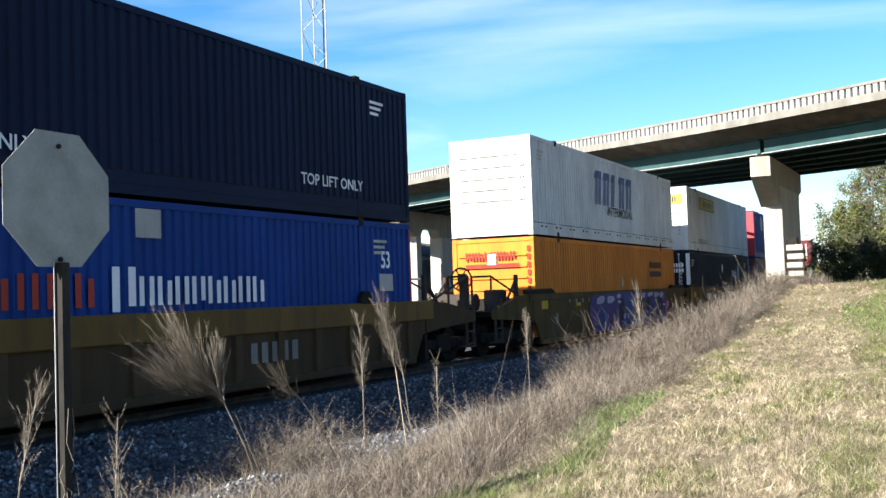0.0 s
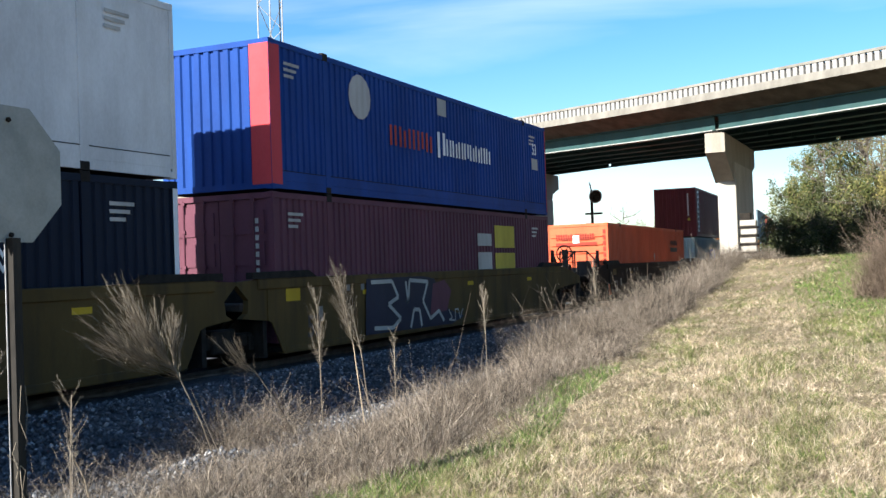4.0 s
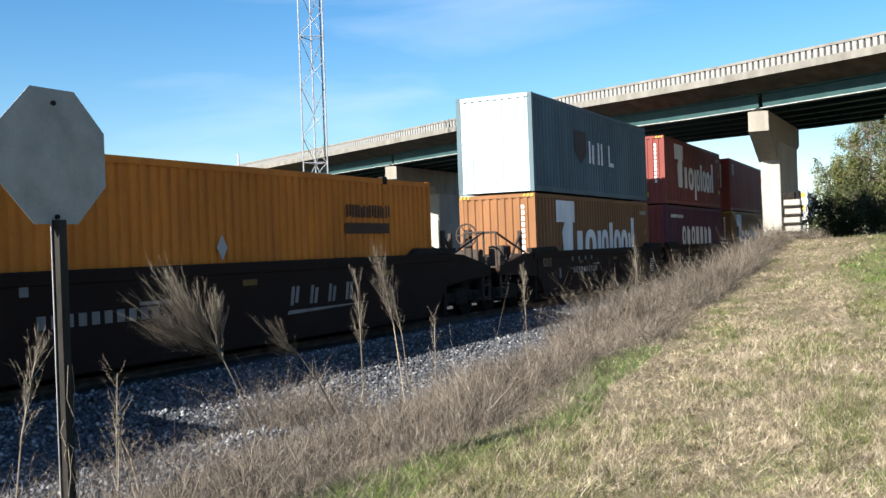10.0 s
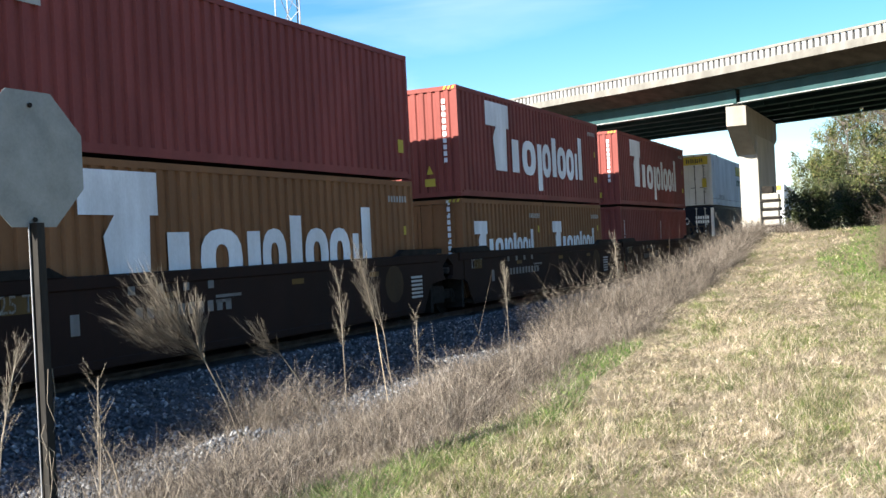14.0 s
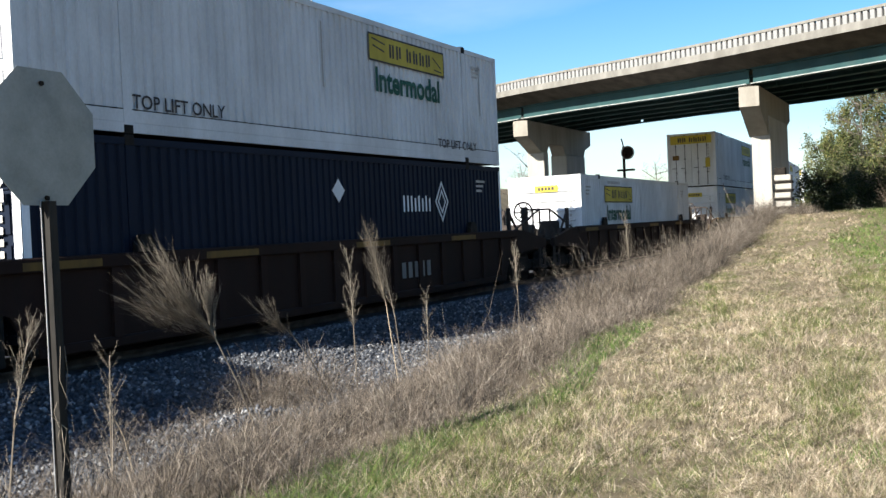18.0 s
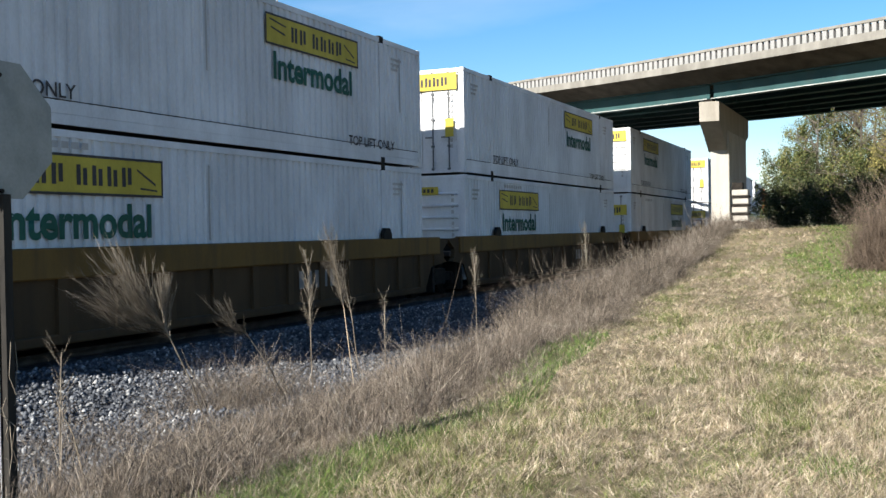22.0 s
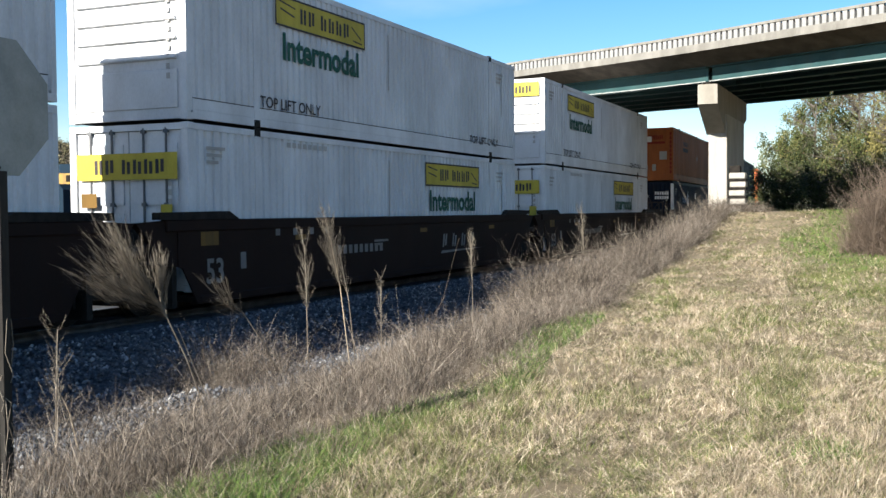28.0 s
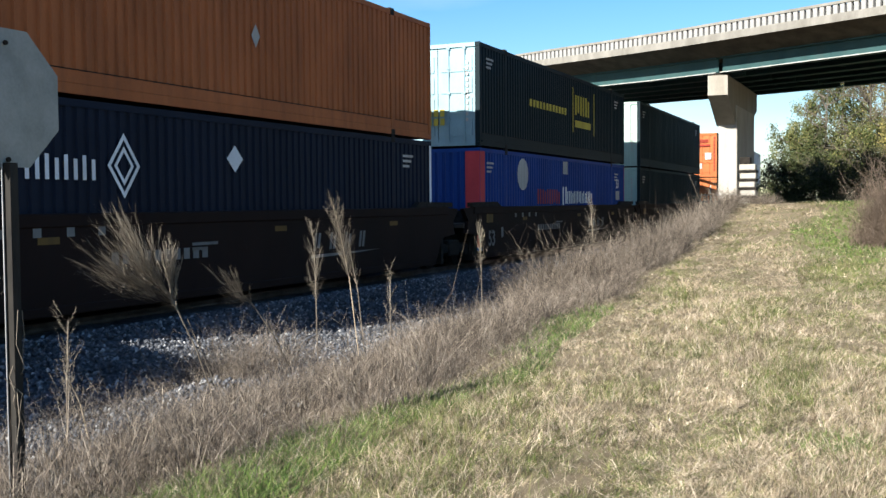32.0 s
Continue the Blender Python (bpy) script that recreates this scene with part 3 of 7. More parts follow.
def yellow_sign(box, y0, z0, word_z, W=2.59):
    """A yellow company board with plain dark shapes; the green word beneath can be read."""
    d = W / 2 + 0.004
    w, h = 3.62, 0.6
    decal("company_board", [(y0, z0, y0 + w, z0 + h)], MARK_YELLOW, box, "side", d, ("jb", y0, z0))
    edge = 0.04
    rim = [(y0, z0, y0 + w, z0 + edge), (y0, z0 + h - edge, y0 + w, z0 + h), (y0, z0 + edge, y0 + edge, z0 + h - edge), (y0 + w - edge, z0 + edge, y0 + w, z0 + h - edge)]
    blocks, x = [], y0 + w * 0.25
    for shape in "pe nnne":
        got, _ = word_blocks(x, z0 + h * 0.25, h * 0.5, shape, 0.3, 0)
        blocks += [(a, max(b, z0 + h * 0.25), c, e) for a, b, c, e in got]
        x += w * (0.045 if shape == " " else 0.088)
    lines = [((y0 + w * 0.04, z0 + h * 0.85), (y0 + w * 0.04, z0 + h * 0.79), (y0 + w * 0.2, z0 + h * 0.66), (y0 + w * 0.2, z0 + h * 0.71)),
             ((y0 + w * 0.05, z0 + h * 0.6), (y0 + w * 0.05, z0 + h * 0.54), (y0 + w * 0.19, z0 + h * 0.38), (y0 + w * 0.19, z0 + h * 0.44)),
             ((y0 + w * 0.83, z0 + h * 0.74), (y0 + w * 0.83, z0 + h * 0.68), (y0 + w * 0.95, z0 + h * 0.3), (y0 + w * 0.95, z0 + h * 0.37)),
             ((y0 + w * 0.85, z0 + h * 0.2), (y0 + w * 0.96, z0 + h * 0.15), (y0 + w * 0.96, z0 + h * 0.2), (y0 + w * 0.85, z0 + h * 0.25))]
    decal("board_mark", rim + blocks + lines, MARK_DARK, box, "side", d + 0.003, ("jbm", y0, z0))
    if word_z is not None:
        lettering("word", "Intermodal", 0.72, MARK_GREEN, box, "side", d, y0 + 0.22, word_z, 0.022, 0.98)


def end_board(box, L, H, z0, W=2.59, plate=True, small=False):
    d = -L / 2 - 0.035
    if small:
        decal("end_board", [(-0.32, z0 + 0.05, 0.5, z0 + 0.27)], MARK_YELLOW, box, "end", d, ("jbs", L, z0))
        decal("end_board_mark", [(-0.2 + i * 0.12, z0 + 0.11, -0.12 + i * 0.12, z0 + 0.21) for i in range(5)], MARK_DARK, box, "end", d - 0.004, ("jbsm", L, z0))
        return
    if plate:
        decal("end_board", [(-1.1, z0, 1.1, z0 + 0.46)], MARK_YELLOW, box, "end", d, ("jbe", L, z0))
    b, _ = word_blocks(-0.7, z0 + 0.1, 0.25, "pe nnne", 0.3, 0.25)
    b = [(p, max(q, z0 + 0.1), r, s) for p, q, r, s in b]
    decal("end_board_mark", b, MARK_DARK, box, "end", d - 0.004, ("jbem", L, z0))


def top_lift(box, L, W, y, z, mat=MARK_DARK):
    lettering("word", "TOP LIFT ONLY", 0.3, mat, box, "side", W / 2 + 0.004, y, z, 0.004, 1.05)


def board_load(kind, board, lift=False, endboard=None, z0=1.95):
    c = container("white container with a yellow company board, " + ("door end" if kind == "doors" else "ribbed end") + " forward", 16.15, 2.896, WHITE, "fine", kind)
    small_marks(c, 16.15, 2.896, 2.59, MARK_GREY)
    yellow_sign(c, board, z0, z0 - 0.62)
    decal("side_hook_mark", [(y, 1.25, y + 0.05, 2.55) for y in (-0.6, 6.9)], MARK_GREY, c, "side", 1.299, ("jbh",))
    if lift:
        top_lift(c, 16.15, 2.59, -5.9, 0.4)
        top_lift(c, 16.15, 2.59, 4.4, 0.32)
    else:
        decal("small_word", [(-5.0 + i * 0.2, 2.62, -4.86 + i * 0.2, 2.72) for i in range(8)], MARK_GREY, c, "side", 1.299, ("jbs",))
    if endboard:
        end_board(c, 16.15, 2.896, endboard, small=kind == "rib" and not lift)
    if kind == "doors":
        decal("warning_label", [(0.75, 1.0, 1.0, 1.5)], MARK_YELLOW, c, "end", -8.13, ("jbw",))
        decal("dirty_label", [(-1.0, 1.45, -0.65, 1.7)], YELLOW_OLD, c, "end", -8.13, ("jbv",))
    return c


def diamond(y, z, r, s):
    """A ring-shaped diamond as four bars."""
    o, i = r, r - s
    c = [(y, z + o), (y + o * 0.72, z), (y, z - o), (y - o * 0.72, z)]
    d = [(y, z + i), (y + i * 0.72, z), (y, z - i), (y - i * 0.72, z)]
    return [(c[j], d[j], d[(j + 1) % 4], c[(j + 1) % 4]) for j in range(4)]


def navy_load(end, logo, frame_white=True):
    c = container("navy blue corrugated container with a white diamond mark", 16.15, 2.896, NAVY, "fine", end, None, None)
    d = 2.59 / 2 + 0.004
    b, _ = word_blocks(logo, 1.72, 0.36, "onnn", 0.22, 0.28)
    y = logo + 1.95
    decal("company_mark", b + diamond(y, 1.95, 0.5, 0.1) + diamond(y, 1.95, 0.3, 0.09), MARK_WHITE, c, "side", d, ("um", logo))
    decal("diamond_mark", [((-0.2, 2.4), (0.04, 2.16), (-0.2, 1.92), (-0.44, 2.16))], MARK_WHITE, c, "side", d, ("umd",))
    small_marks(c, 16.15, 2.896, 2.59, MARK_GREY)
    if frame_white:
        decal("white_end_post", [(-1.295, 0.12, -1.15, 2.78), (1.15, 0.12, 1.295, 2.78)], MARK_WHITE, c, "end", -8.082, ("ump",))
        decal("white_post", [(-8.07, 0.12, -7.93, 2.78), (7.95, 0.12, 8.07, 2.78)], MARK_WHITE, c, "side", d - 0.001, ("umw",))
    e, _ = word_blocks(-0.98, 2.0, 0.17, "onnn", 0.22, 0.12)
    decal("end_mark", e + diamond(-0.18, 2.08, 0.22, 0.06), MARK_WHITE, c, "end", -8.125, ("ume",))
    decal("end_diamond", [((-0.85, 1.4), (-0.65, 1.2), (-0.85, 1.0), (-1.05, 1.2))], MARK_WHITE, c, "end", -8.125, ("umdd",))
    decal("end_number", [(0.3 + i * 0.13, z, 0.39 + i * 0.13, z + 0.17) for z in (2.17, 1.93) for i in range(6)], MARK_WHITE, c, "end", -8.125, ("umn",))
    return c


def orange_load(mat, end, logo=4.2, big_posts=False):
    c = container("orange corrugated container, sun-bleached at the end", 16.15, 2.896, mat, "fine", end)
    d = 2.59 / 2 + 0.004
    b, _ = word_blocks(logo, 2.05, 0.26, "eonneone", 0.3, 0.14)
    decal("company_mark", [(logo - 0.05, 1.72, logo + 1.72, 1.94)] + b, MARK_BROWN, c, "side", d, ("sch", logo))
    decal("diamond_label", [((0.5, 1.72), (0.64, 1.5), (0.5, 1.28), (0.36, 1.5))], MARK_GREY, c, "side", d, ("schd",))
    e, _ = word_blocks(-0.85, 2.25, 0.24, "eonneone", 0.32, 0.12)
    decal("end_mark", e + [(-0.85, 2.02, 0.85, 2.14)], MARK_RED, c, "end", -8.115, ("sche",))
    decal("end_plate", [(-0.14, 2.12, 0.12, 2.42)], MARK_WHITE, c, "end", -8.118, ("schp",))
    if end == "doors":
        decal("end_placard", [(0.55, 1.15, 0.95, 1.6), (-0.32, 0.58, -0.08, 0.85), (0.15, 0.55, 0.35, 0.9)], MARK_GREY, c, "end", -8.118, ("schq",))
    decal("end_label", [((-0.78, 0.9), (-0.6, 0.66), (-0.78, 0.42), (-0.96, 0.66))], MARK_GREY, c, "end", -8.116, ("schl",))
    decal("end_number", [(1.1, 0.4 + i * 0.23, 1.2, 0.56 + i * 0.23) for i in range(10)], MARK_RED, c, "end", -8.115, ("schn",))
    return c


def lettered_load(mat, H, end, z0, y0, label, scale=1.0, L=12.19):
    """z0: the letters' foot. The word is a run of plain letter-sized shapes 8.7 m long at scale 1."""
    c = container(label, L, H, mat, "deep", end)
    d = 1.22 + 0.004
    k = scale
    def at(x, z):
        return (y0 + x * k, z0 + z * k)
    def bar(a, b, e, f):
        return (y0 + a * k, z0 + b * k, y0 + e * k, z0 + f * k)
    shapes = [(at(0, 1.28), at(0, 1.98), at(1.75, 1.98), at(1.75, 1.28)), (at(0.5, 0.95), at(0.75, 1.28), at(1.55, 1.28), at(1.5, 0), at(0.65, 0))]
    for p, q, lo, hi in ((1.95, 2.5, 0, 1), (4.14, 4.54, -0.5, 1), (5.55, 5.95, 0, 1.3), (7.95, 8.2, 0, 0.92), (8.35, 8.75, 0, 1.5)):
        shapes.append(bar(p, lo, q, hi))
    for u, ru in ((3.38, 0.6), (5.0, 0.4), (6.5, 0.44), (7.4, 0.42)):
        shapes.append(ring(y0 + u * k, z0 + 0.5 * k, ru * k, 0.55 * k))
    decal("company_word", shapes, MARK_WHITE, c, "side", d, ("trop", y0, z0, k))
    decal("end_column", [(0.78, 0.9 + i * 0.17, 0.88, 1.02 + i * 0.17) for i in range(10)], MARK_WHITE, c, "end", -L / 2 - 0.004, ("tre", H))
    decal("warning_label", [(0.2, 0.3, 0.5, 0.5), ((0.25, 0.62), (0.45, 0.62), (0.35, 0.85))], MARK_YELLOW, c, "end", -L / 2 - 0.004, ("trw", H))
    decal("corner_stripe", [((-1.2 + i * 0.12, H - 0.1), (-1.14 + i * 0.12, H - 0.1), (-1.1 + i * 0.12, H - 0.02), (-1.16 + i * 0.12, H - 0.02)) for i in (0, 1, 2, 17, 18, 19)], MARK_YELLOW, c, "end", -L / 2 - 0.007, ("trx", H))
    decal("side_labels", [(L / 2 - 0.62, 0.75, L / 2 - 0.3, 0.95), (L / 2 - 0.52, 1.65, L / 2 - 0.4, 1.85)], MARK_YELLOW, c, "side", d, ("trs", H))
    decal("side_number", [(L / 2 - 1.2 + i * 0.13, H - 0.5, L / 2 - 1.12 + i * 0.13, H - 0.36) for i in range(7)], MARK_GREY, c, "side", d, ("trn", H))
    return c


def blue_load(word_y, H=2.896):
    c = container("bright blue container with a red end frame and white lettering shapes", 16.15, H, BLUE, "fine", "corr", None, None)
    d = 2.59 / 2 + 0.004
    a, x = word_blocks(word_y - 2.65, 1.3, 0.48, "onoen", 0.24, 0.3)
    b, x = word_blocks(word_y, 1.22, 0.66, "e", 0.24, 0.1)
    b2, _ = word_blocks(word_y + 0.55, 1.3, 0.44, "onoennon", 0.24, 0.17)
    decal("red_company_mark", a, MARK_ORANGE, c, "side", d, ("pa", word_y))
    decal("white_company_mark", b + b2, MARK_WHITE, c, "side", d, ("pb", word_y))
    decal("company_square", [(-0.45, 2.32, 0.1, 2.76), (6.67, 1.43, 7.24, 1.79)], MARK_GREY, c, "side", d, ("pc",))
    ball = [tuple((-4.55 + 0.5 * math.cos(t) * (1 if s > 0 else 1), 2.22 + 0.5 * math.sin(t)) for t in [j * math.pi / 7 for j in range(14)]) for s in (1,)]
    decal("round_emblem", ball, MARK_GREY, c, "side", d, ("pg",))
    lettering("size_number", "53", 0.5, MARK_WHITE, c, "side", d, 6.75, 1.92, 0.01, 0.8)
    decal("red_end_post", [(-8.075, 0.1, -7.72, 2.8), (8.0, 0.1, 8.07, 2.8)], RED_DOOR, c, "side", d - 0.001, ("pd",))
    decal("red_end_edge", [(0.85, 0.1, 1.29, 2.8)], RED_DOOR, c, "end", -8.082, ("pe",))
    small_marks(c, 16.15, H, 2.59, MARK_GREY)
    return c


def plain53(label, mat, end, marks=MARK_GREY, lift=False, side="fine", end_paint=None):
    c = container(label, 16.15, 2.896, mat, side, end, end_paint)
    small_marks(c, 16.15, 2.896, 2.59, marks)
    if lift:
        top_lift(c, 16.15, 2.59, 3.9, 0.55, marks)
        top_lift(c, 16.15, 2.59, -4.5, 0.45, marks)
    return c


def build_load(code):
    if code == "black":
        return plain53("blue-black corrugated container with white markings", BLACK_BLUE, "doors", MARK_WHITE, True)
    if code == "blue_load":
        return blue_load(-0.94)
    if code == "blue_load_b":
        return blue_load(-0.5)
    if code == "tall_white":
        c = plain53("white corrugated container with grey company shapes", WHITE_OLD, "rib", MARK_GREY)
        d = 2.59 / 2 + 0.004
        b = []
        for n in range(5):
            u0 = -2.3 + n * 0.9
            w = 0.35 if n == 2 else 0.62
            b += [(u0, 1.25, u0 + w * 0.42, 2.35), (u0 + w * 0.6, 1.25, u0 + w, 2.35), (u0, 2.13, u0 + w + 0.05, 2.4)]
        decal("company_mark", [((p, z), (e, z), (e + 0.18, t), (p + 0.18, t)) for p, z, e, t in b], MARK_SLATE, c, "side", d, ("tall_white",))
        lettering("word", "INTERMODAL", 0.44, MARK_DARK, c, "side", d, -0.98, 0.92, 0.004, 1.12)
        for q in [n * 1.24 + e for n in range(-6, 7) for e in (0, 0.34)]:
            decal("skirt_slot", [(q, 0.24, q + 0.16, 0.29)], GRIME, c, "side", d, ("slot", round(q, 2)))
        return c
    if code == "seam_orange":
        return orange_load(ORANGE, "rib", 4.2)
    if code == "seam_red":
        return orange_load(ORANGE_RED, "rib", 4.4)
    if code == "seam_bright":
        return orange_load(ORANGE, "rib", 4.4)
    if code == "seam_rust":
        return orange_load(RUST_ORANGE, "doors", -4.8)
    if code == "navy_load_far":
        return navy_load("doors", 2.5)
    if code == "navy_load_near":
        return navy_load("corr", -5.0)
    if code == "board_load_smooth":
        c = plain53("white smooth-sided container with a yellow company board", WHITE, "rib", MARK_GREY, False, "smooth")
        yellow_sign(c, -5.4, 2.0, None)
        top_lift(c, 16.15, 2.59, -5.95, 0.36)
        end_board(c, 16.15, 2.896, 2.1)
        return c
    if code == "board_load_lift":
        return board_load("doors", 1.25, True, 2.3, 2.02)
    if code == "board_load_front":
        return board_load("rib", -5.35, True, 2.3, 2.02)
    if code == "board_load_low":
        return board_load("rib", -5.42, False, 2.3)
    if code == "board_load_low_doors":
        return board_load("doors", 1.45, False, 1.93, 2.0)
    if code == "maroon":
        c = plain53("maroon corrugated container with a painted yellow patch", MAROON, "doors", MARK_GREY)
        d = 2.59 / 2 + 0.004
        for n, (q, m) in enumerate((((3.25, 1.85, 4.85, 2.5), MARK_YELLOW), ((3.25, 1.0, 4.85, 1.7), MARK_YELLOW), ((1.95, 1.9, 3.0, 2.25), MARK_GREY), ((1.95, 1.0, 3.0, 1.72), MARK_GREY))):
            decal("painted_patch", [q], m, c, "side", d, ("patch", n))
        return c
    if code == "lettered_plain":
        c = container("red corrugated container with a vertical white name strip", 12.19, 2.896, DEEP_RED, "deep", "corr")
        d = 1.224
        decal("name_strip", [(-5.55, 0.3, -4.95, 2.7)], MARK_WHITE, c, "side", d, ("strip",))
        decal("name_strip_mark", [(-5.45, 0.36 + i * 0.29, -5.05, 0.56 + i * 0.29) for i in range(8)], MARK_DARK, c, "side", d + 0.003, ("stripm",))
        decal("end_column", [(0.72, 1.25 + i * 0.12, 0.8, 1.34 + i * 0.12) for i in range(11)], MARK_WHITE, c, "end", -6.099, ("stripe",))
        decal("warning_label", [((0.7, 0.95), (0.88, 0.95), (0.84, 1.12), (0.76, 1.12))], MARK_YELLOW, c, "end", -6.099, ("stripw",))
        return c
    if code == "grey_load_low":
        # end paint: the side's grey-blue with sunlight put into the colour
        c = container("pale blue-grey corrugated container with a blue company plate", 12.19, 2.591, GREY_BLUE, "deep", "corr", paint("sunlit_blue_end_paint", (0.36, 0.46, 0.5), (0.25, 0.24, 0.22), 0.25))
        decal("company_plate", [(-1.2, 1.1, 1.2, 1.9)], MARK_BLUE, c, "side", 1.224, ("molp",))
        b, _ = word_blocks(-0.95, 1.15, 0.6, "nol", 0.35, 0.35)
        decal("company_mark", b, MARK_WHITE, c, "side", 1.227, ("molw",))
        return c
    if code == "grey_load_high":
        # sunlit copy of the grey-blue on the end, the shaded tone on the sides
        c = container("grey-blue corrugated container with white company shapes", 12.19, 2.896, GREY_BLUE, "deep", "corr", paint("sunlit_grey_end_paint", (0.42, 0.5, 0.53), (0.25, 0.24, 0.22), 0.25))
        b, _ = word_blocks(-1.0, 1.1, 0.75, "no", 0.26, 0.55)
        decal("company_mark", b + [(1.15, 1.1, 1.32, 1.85), (1.32, 1.1, 1.75, 1.24)], MARK_WHITE, c, "side", 1.224, ("molh",))
        decal("round_emblem", [((-2.4, 2.1), (-1.25, 2.1), (-1.25, 1.4), (-1.8, 1.05), (-2.4, 1.4))], MARK_DARK, c, "side", 1.224, ("mole",))
        return c
    if code == "lettered_tan":
        return lettered_load(TAN, 2.896, "doors", 0.82, -4.36, "orange-brown container with large white lettering shapes", 0.96)
    if code == "lettered_tan_corr":
        return lettered_load(TAN, 2.896, "corr", 0.82, -4.36, "orange-brown container with large white lettering shapes", 0.96)
    if code == "lettered_red":
        return lettered_load(BROWN_RED, 2.896, "corr", 0.78, -4.27, "brown-red container with large white lettering shapes", 0.96)
    if code == "maroon_word":
        c = container("dark maroon container with large white lettering shapes", 12.19, 2.896, MAROON, "deep", "corr", RED)
        b = []
        b += [ring(-2.85, 1.56, 0.38, 0.44), ring(-0.95, 1.56, 0.4, 0.44)]
        for n, shape in enumerate("onoblep"):
            if n in (0, 2):
                continue
            got, _ = word_blocks(-3.2 + n * 0.95, 1.14, 0.84, "b" if shape in "bl" else "n", 0.4, 0)
            b += [(p, max(q, 1.14), r, s) for p, q, r, s in got]
        decal("company_word", b, MARK_WHITE, c, "side", 1.224, ("crow",))
        decal("company_emblem", [(-0.36, 1.86, 0.3, 2.5)], MARK_WHITE, c, "end", -6.1, ("crowe",))
        decal("emblem_ring", [ring(-0.03, 2.18, 0.26, 0.26, 0.55)], MARK_BLUE, c, "end", -6.104, ("crowr",))
        decal("small_word", [(-5.3 + i * 0.2, 2.35, -5.15 + i * 0.2, 2.5) for i in range(12)], MARK_WHITE, c, "side", 1.224, ("crows",))
        return c
    if code == "plain_red":
        c = container("oxide red corrugated container with a small dark emblem", 12.19, 2.896, RED, "deep", "corr")
        decal("company_emblem", [(-5.35, 2.0, -4.85, 2.6)], MARK_GREY, c, "side", 1.224, ("tri",))
        decal("end_label", [(-0.95, 2.1, -0.6, 2.5), (-0.05, 1.75, 0.08, 1.95)], MARK_YELLOW, c, "end", -6.099, ("trie",))
        decal("end_column", [(0.66, 1.3 + i * 0.11, 0.74, 1.38 + i * 0.11) for i in range(12)], MARK_WHITE, c, "end", -6.099, ("tric",))
        decal("side_labels", [(5.5, 0.6, 5.75, 0.9)], MARK_YELLOW, c, "side", 1.224, ("tris",))
        return c
    if code == "twenty_tan":
        c = lettered_load(TAN, 2.591, "doors", 1.0, -2.3, "short orange-brown container with white lettering shapes", 0.5, 6.06)
        return c
    if code == "twenty_red":
        c = container("short brown-red corrugated container", 6.06, 2.591, BROWN_RED, "deep", "corr")
        decal("side_column", [(-2.6, 1.1 + i * 0.12, -2.52, 1.2 + i * 0.12) for i in range(8)], MARK_WHITE, c, "side", 1.224, ("tw",))
        return c
    if code == "green_yellow":
        # doors carry a sunlit copy of the dark teal
        c = plain53("dark teal container with yellow company shapes", TEAL_DARK, "doors", MARK_GREY, False, "fine", paint("sunlit_teal_door", (0.22, 0.34, 0.38), (0.15, 0.15, 0.15), 0.3))
        b, _ = word_blocks(1.0, 1.55, 0.7, "eon", 0.3, 0.2)
        decal("company_mark", b + [(1.0, 1.1, 3.0, 1.35), (0.7, 0.9, 0.8, 2.5), (3.4, 0.9, 3.5, 2.5)], MARK_YELLOW, c, "side", 1.299, ("green_yellow",))
        decal("small_word", [(-3.9 + i * 0.33, 1.45, -3.67 + i * 0.33, 1.68) for i in range(12)], MARK_YELLOW, c, "side", 1.299, ("csxs",))
        decal("end_number", [(-0.9 + i * 0.2, z, -0.76 + i * 0.2, z + 0.2) for z in (0.85, 0.6) for i in range(6)], MARK_YELLOW, c, "end", -8.12, ("csxe",))
        return c
    if code == "green":
        # sunlight on the doors is put into their paler paint
        return plain53("dark green-black corrugated container with doors in a sunlit tone", TEAL_DARK, "doors", MARK_GREY, False, "fine", paint("sunlit_green_door", (0.3, 0.4, 0.36), (0.15, 0.15, 0.15), 0.3))
    if code == "rust":
        return plain53("weathered rust-brown corrugated container", RUST_ORANGE, "doors", MARK_GREY)
    return plain53("aged white corrugated freight container", WHITE_OLD, "doors", MARK_GREY)


# ---- well cars ----
def side_outline(hw, top, low):
    """Outline (y, z) of a side sill whose lower edge rises towards both ends."""
    return [(-hw, top), (-hw, 0.82), (-hw + 0.12, 0.78), (-hw + 0.5, low), (hw - 0.5, low), (hw - 0.12, 0.78), (hw, 0.82), (hw, top)]


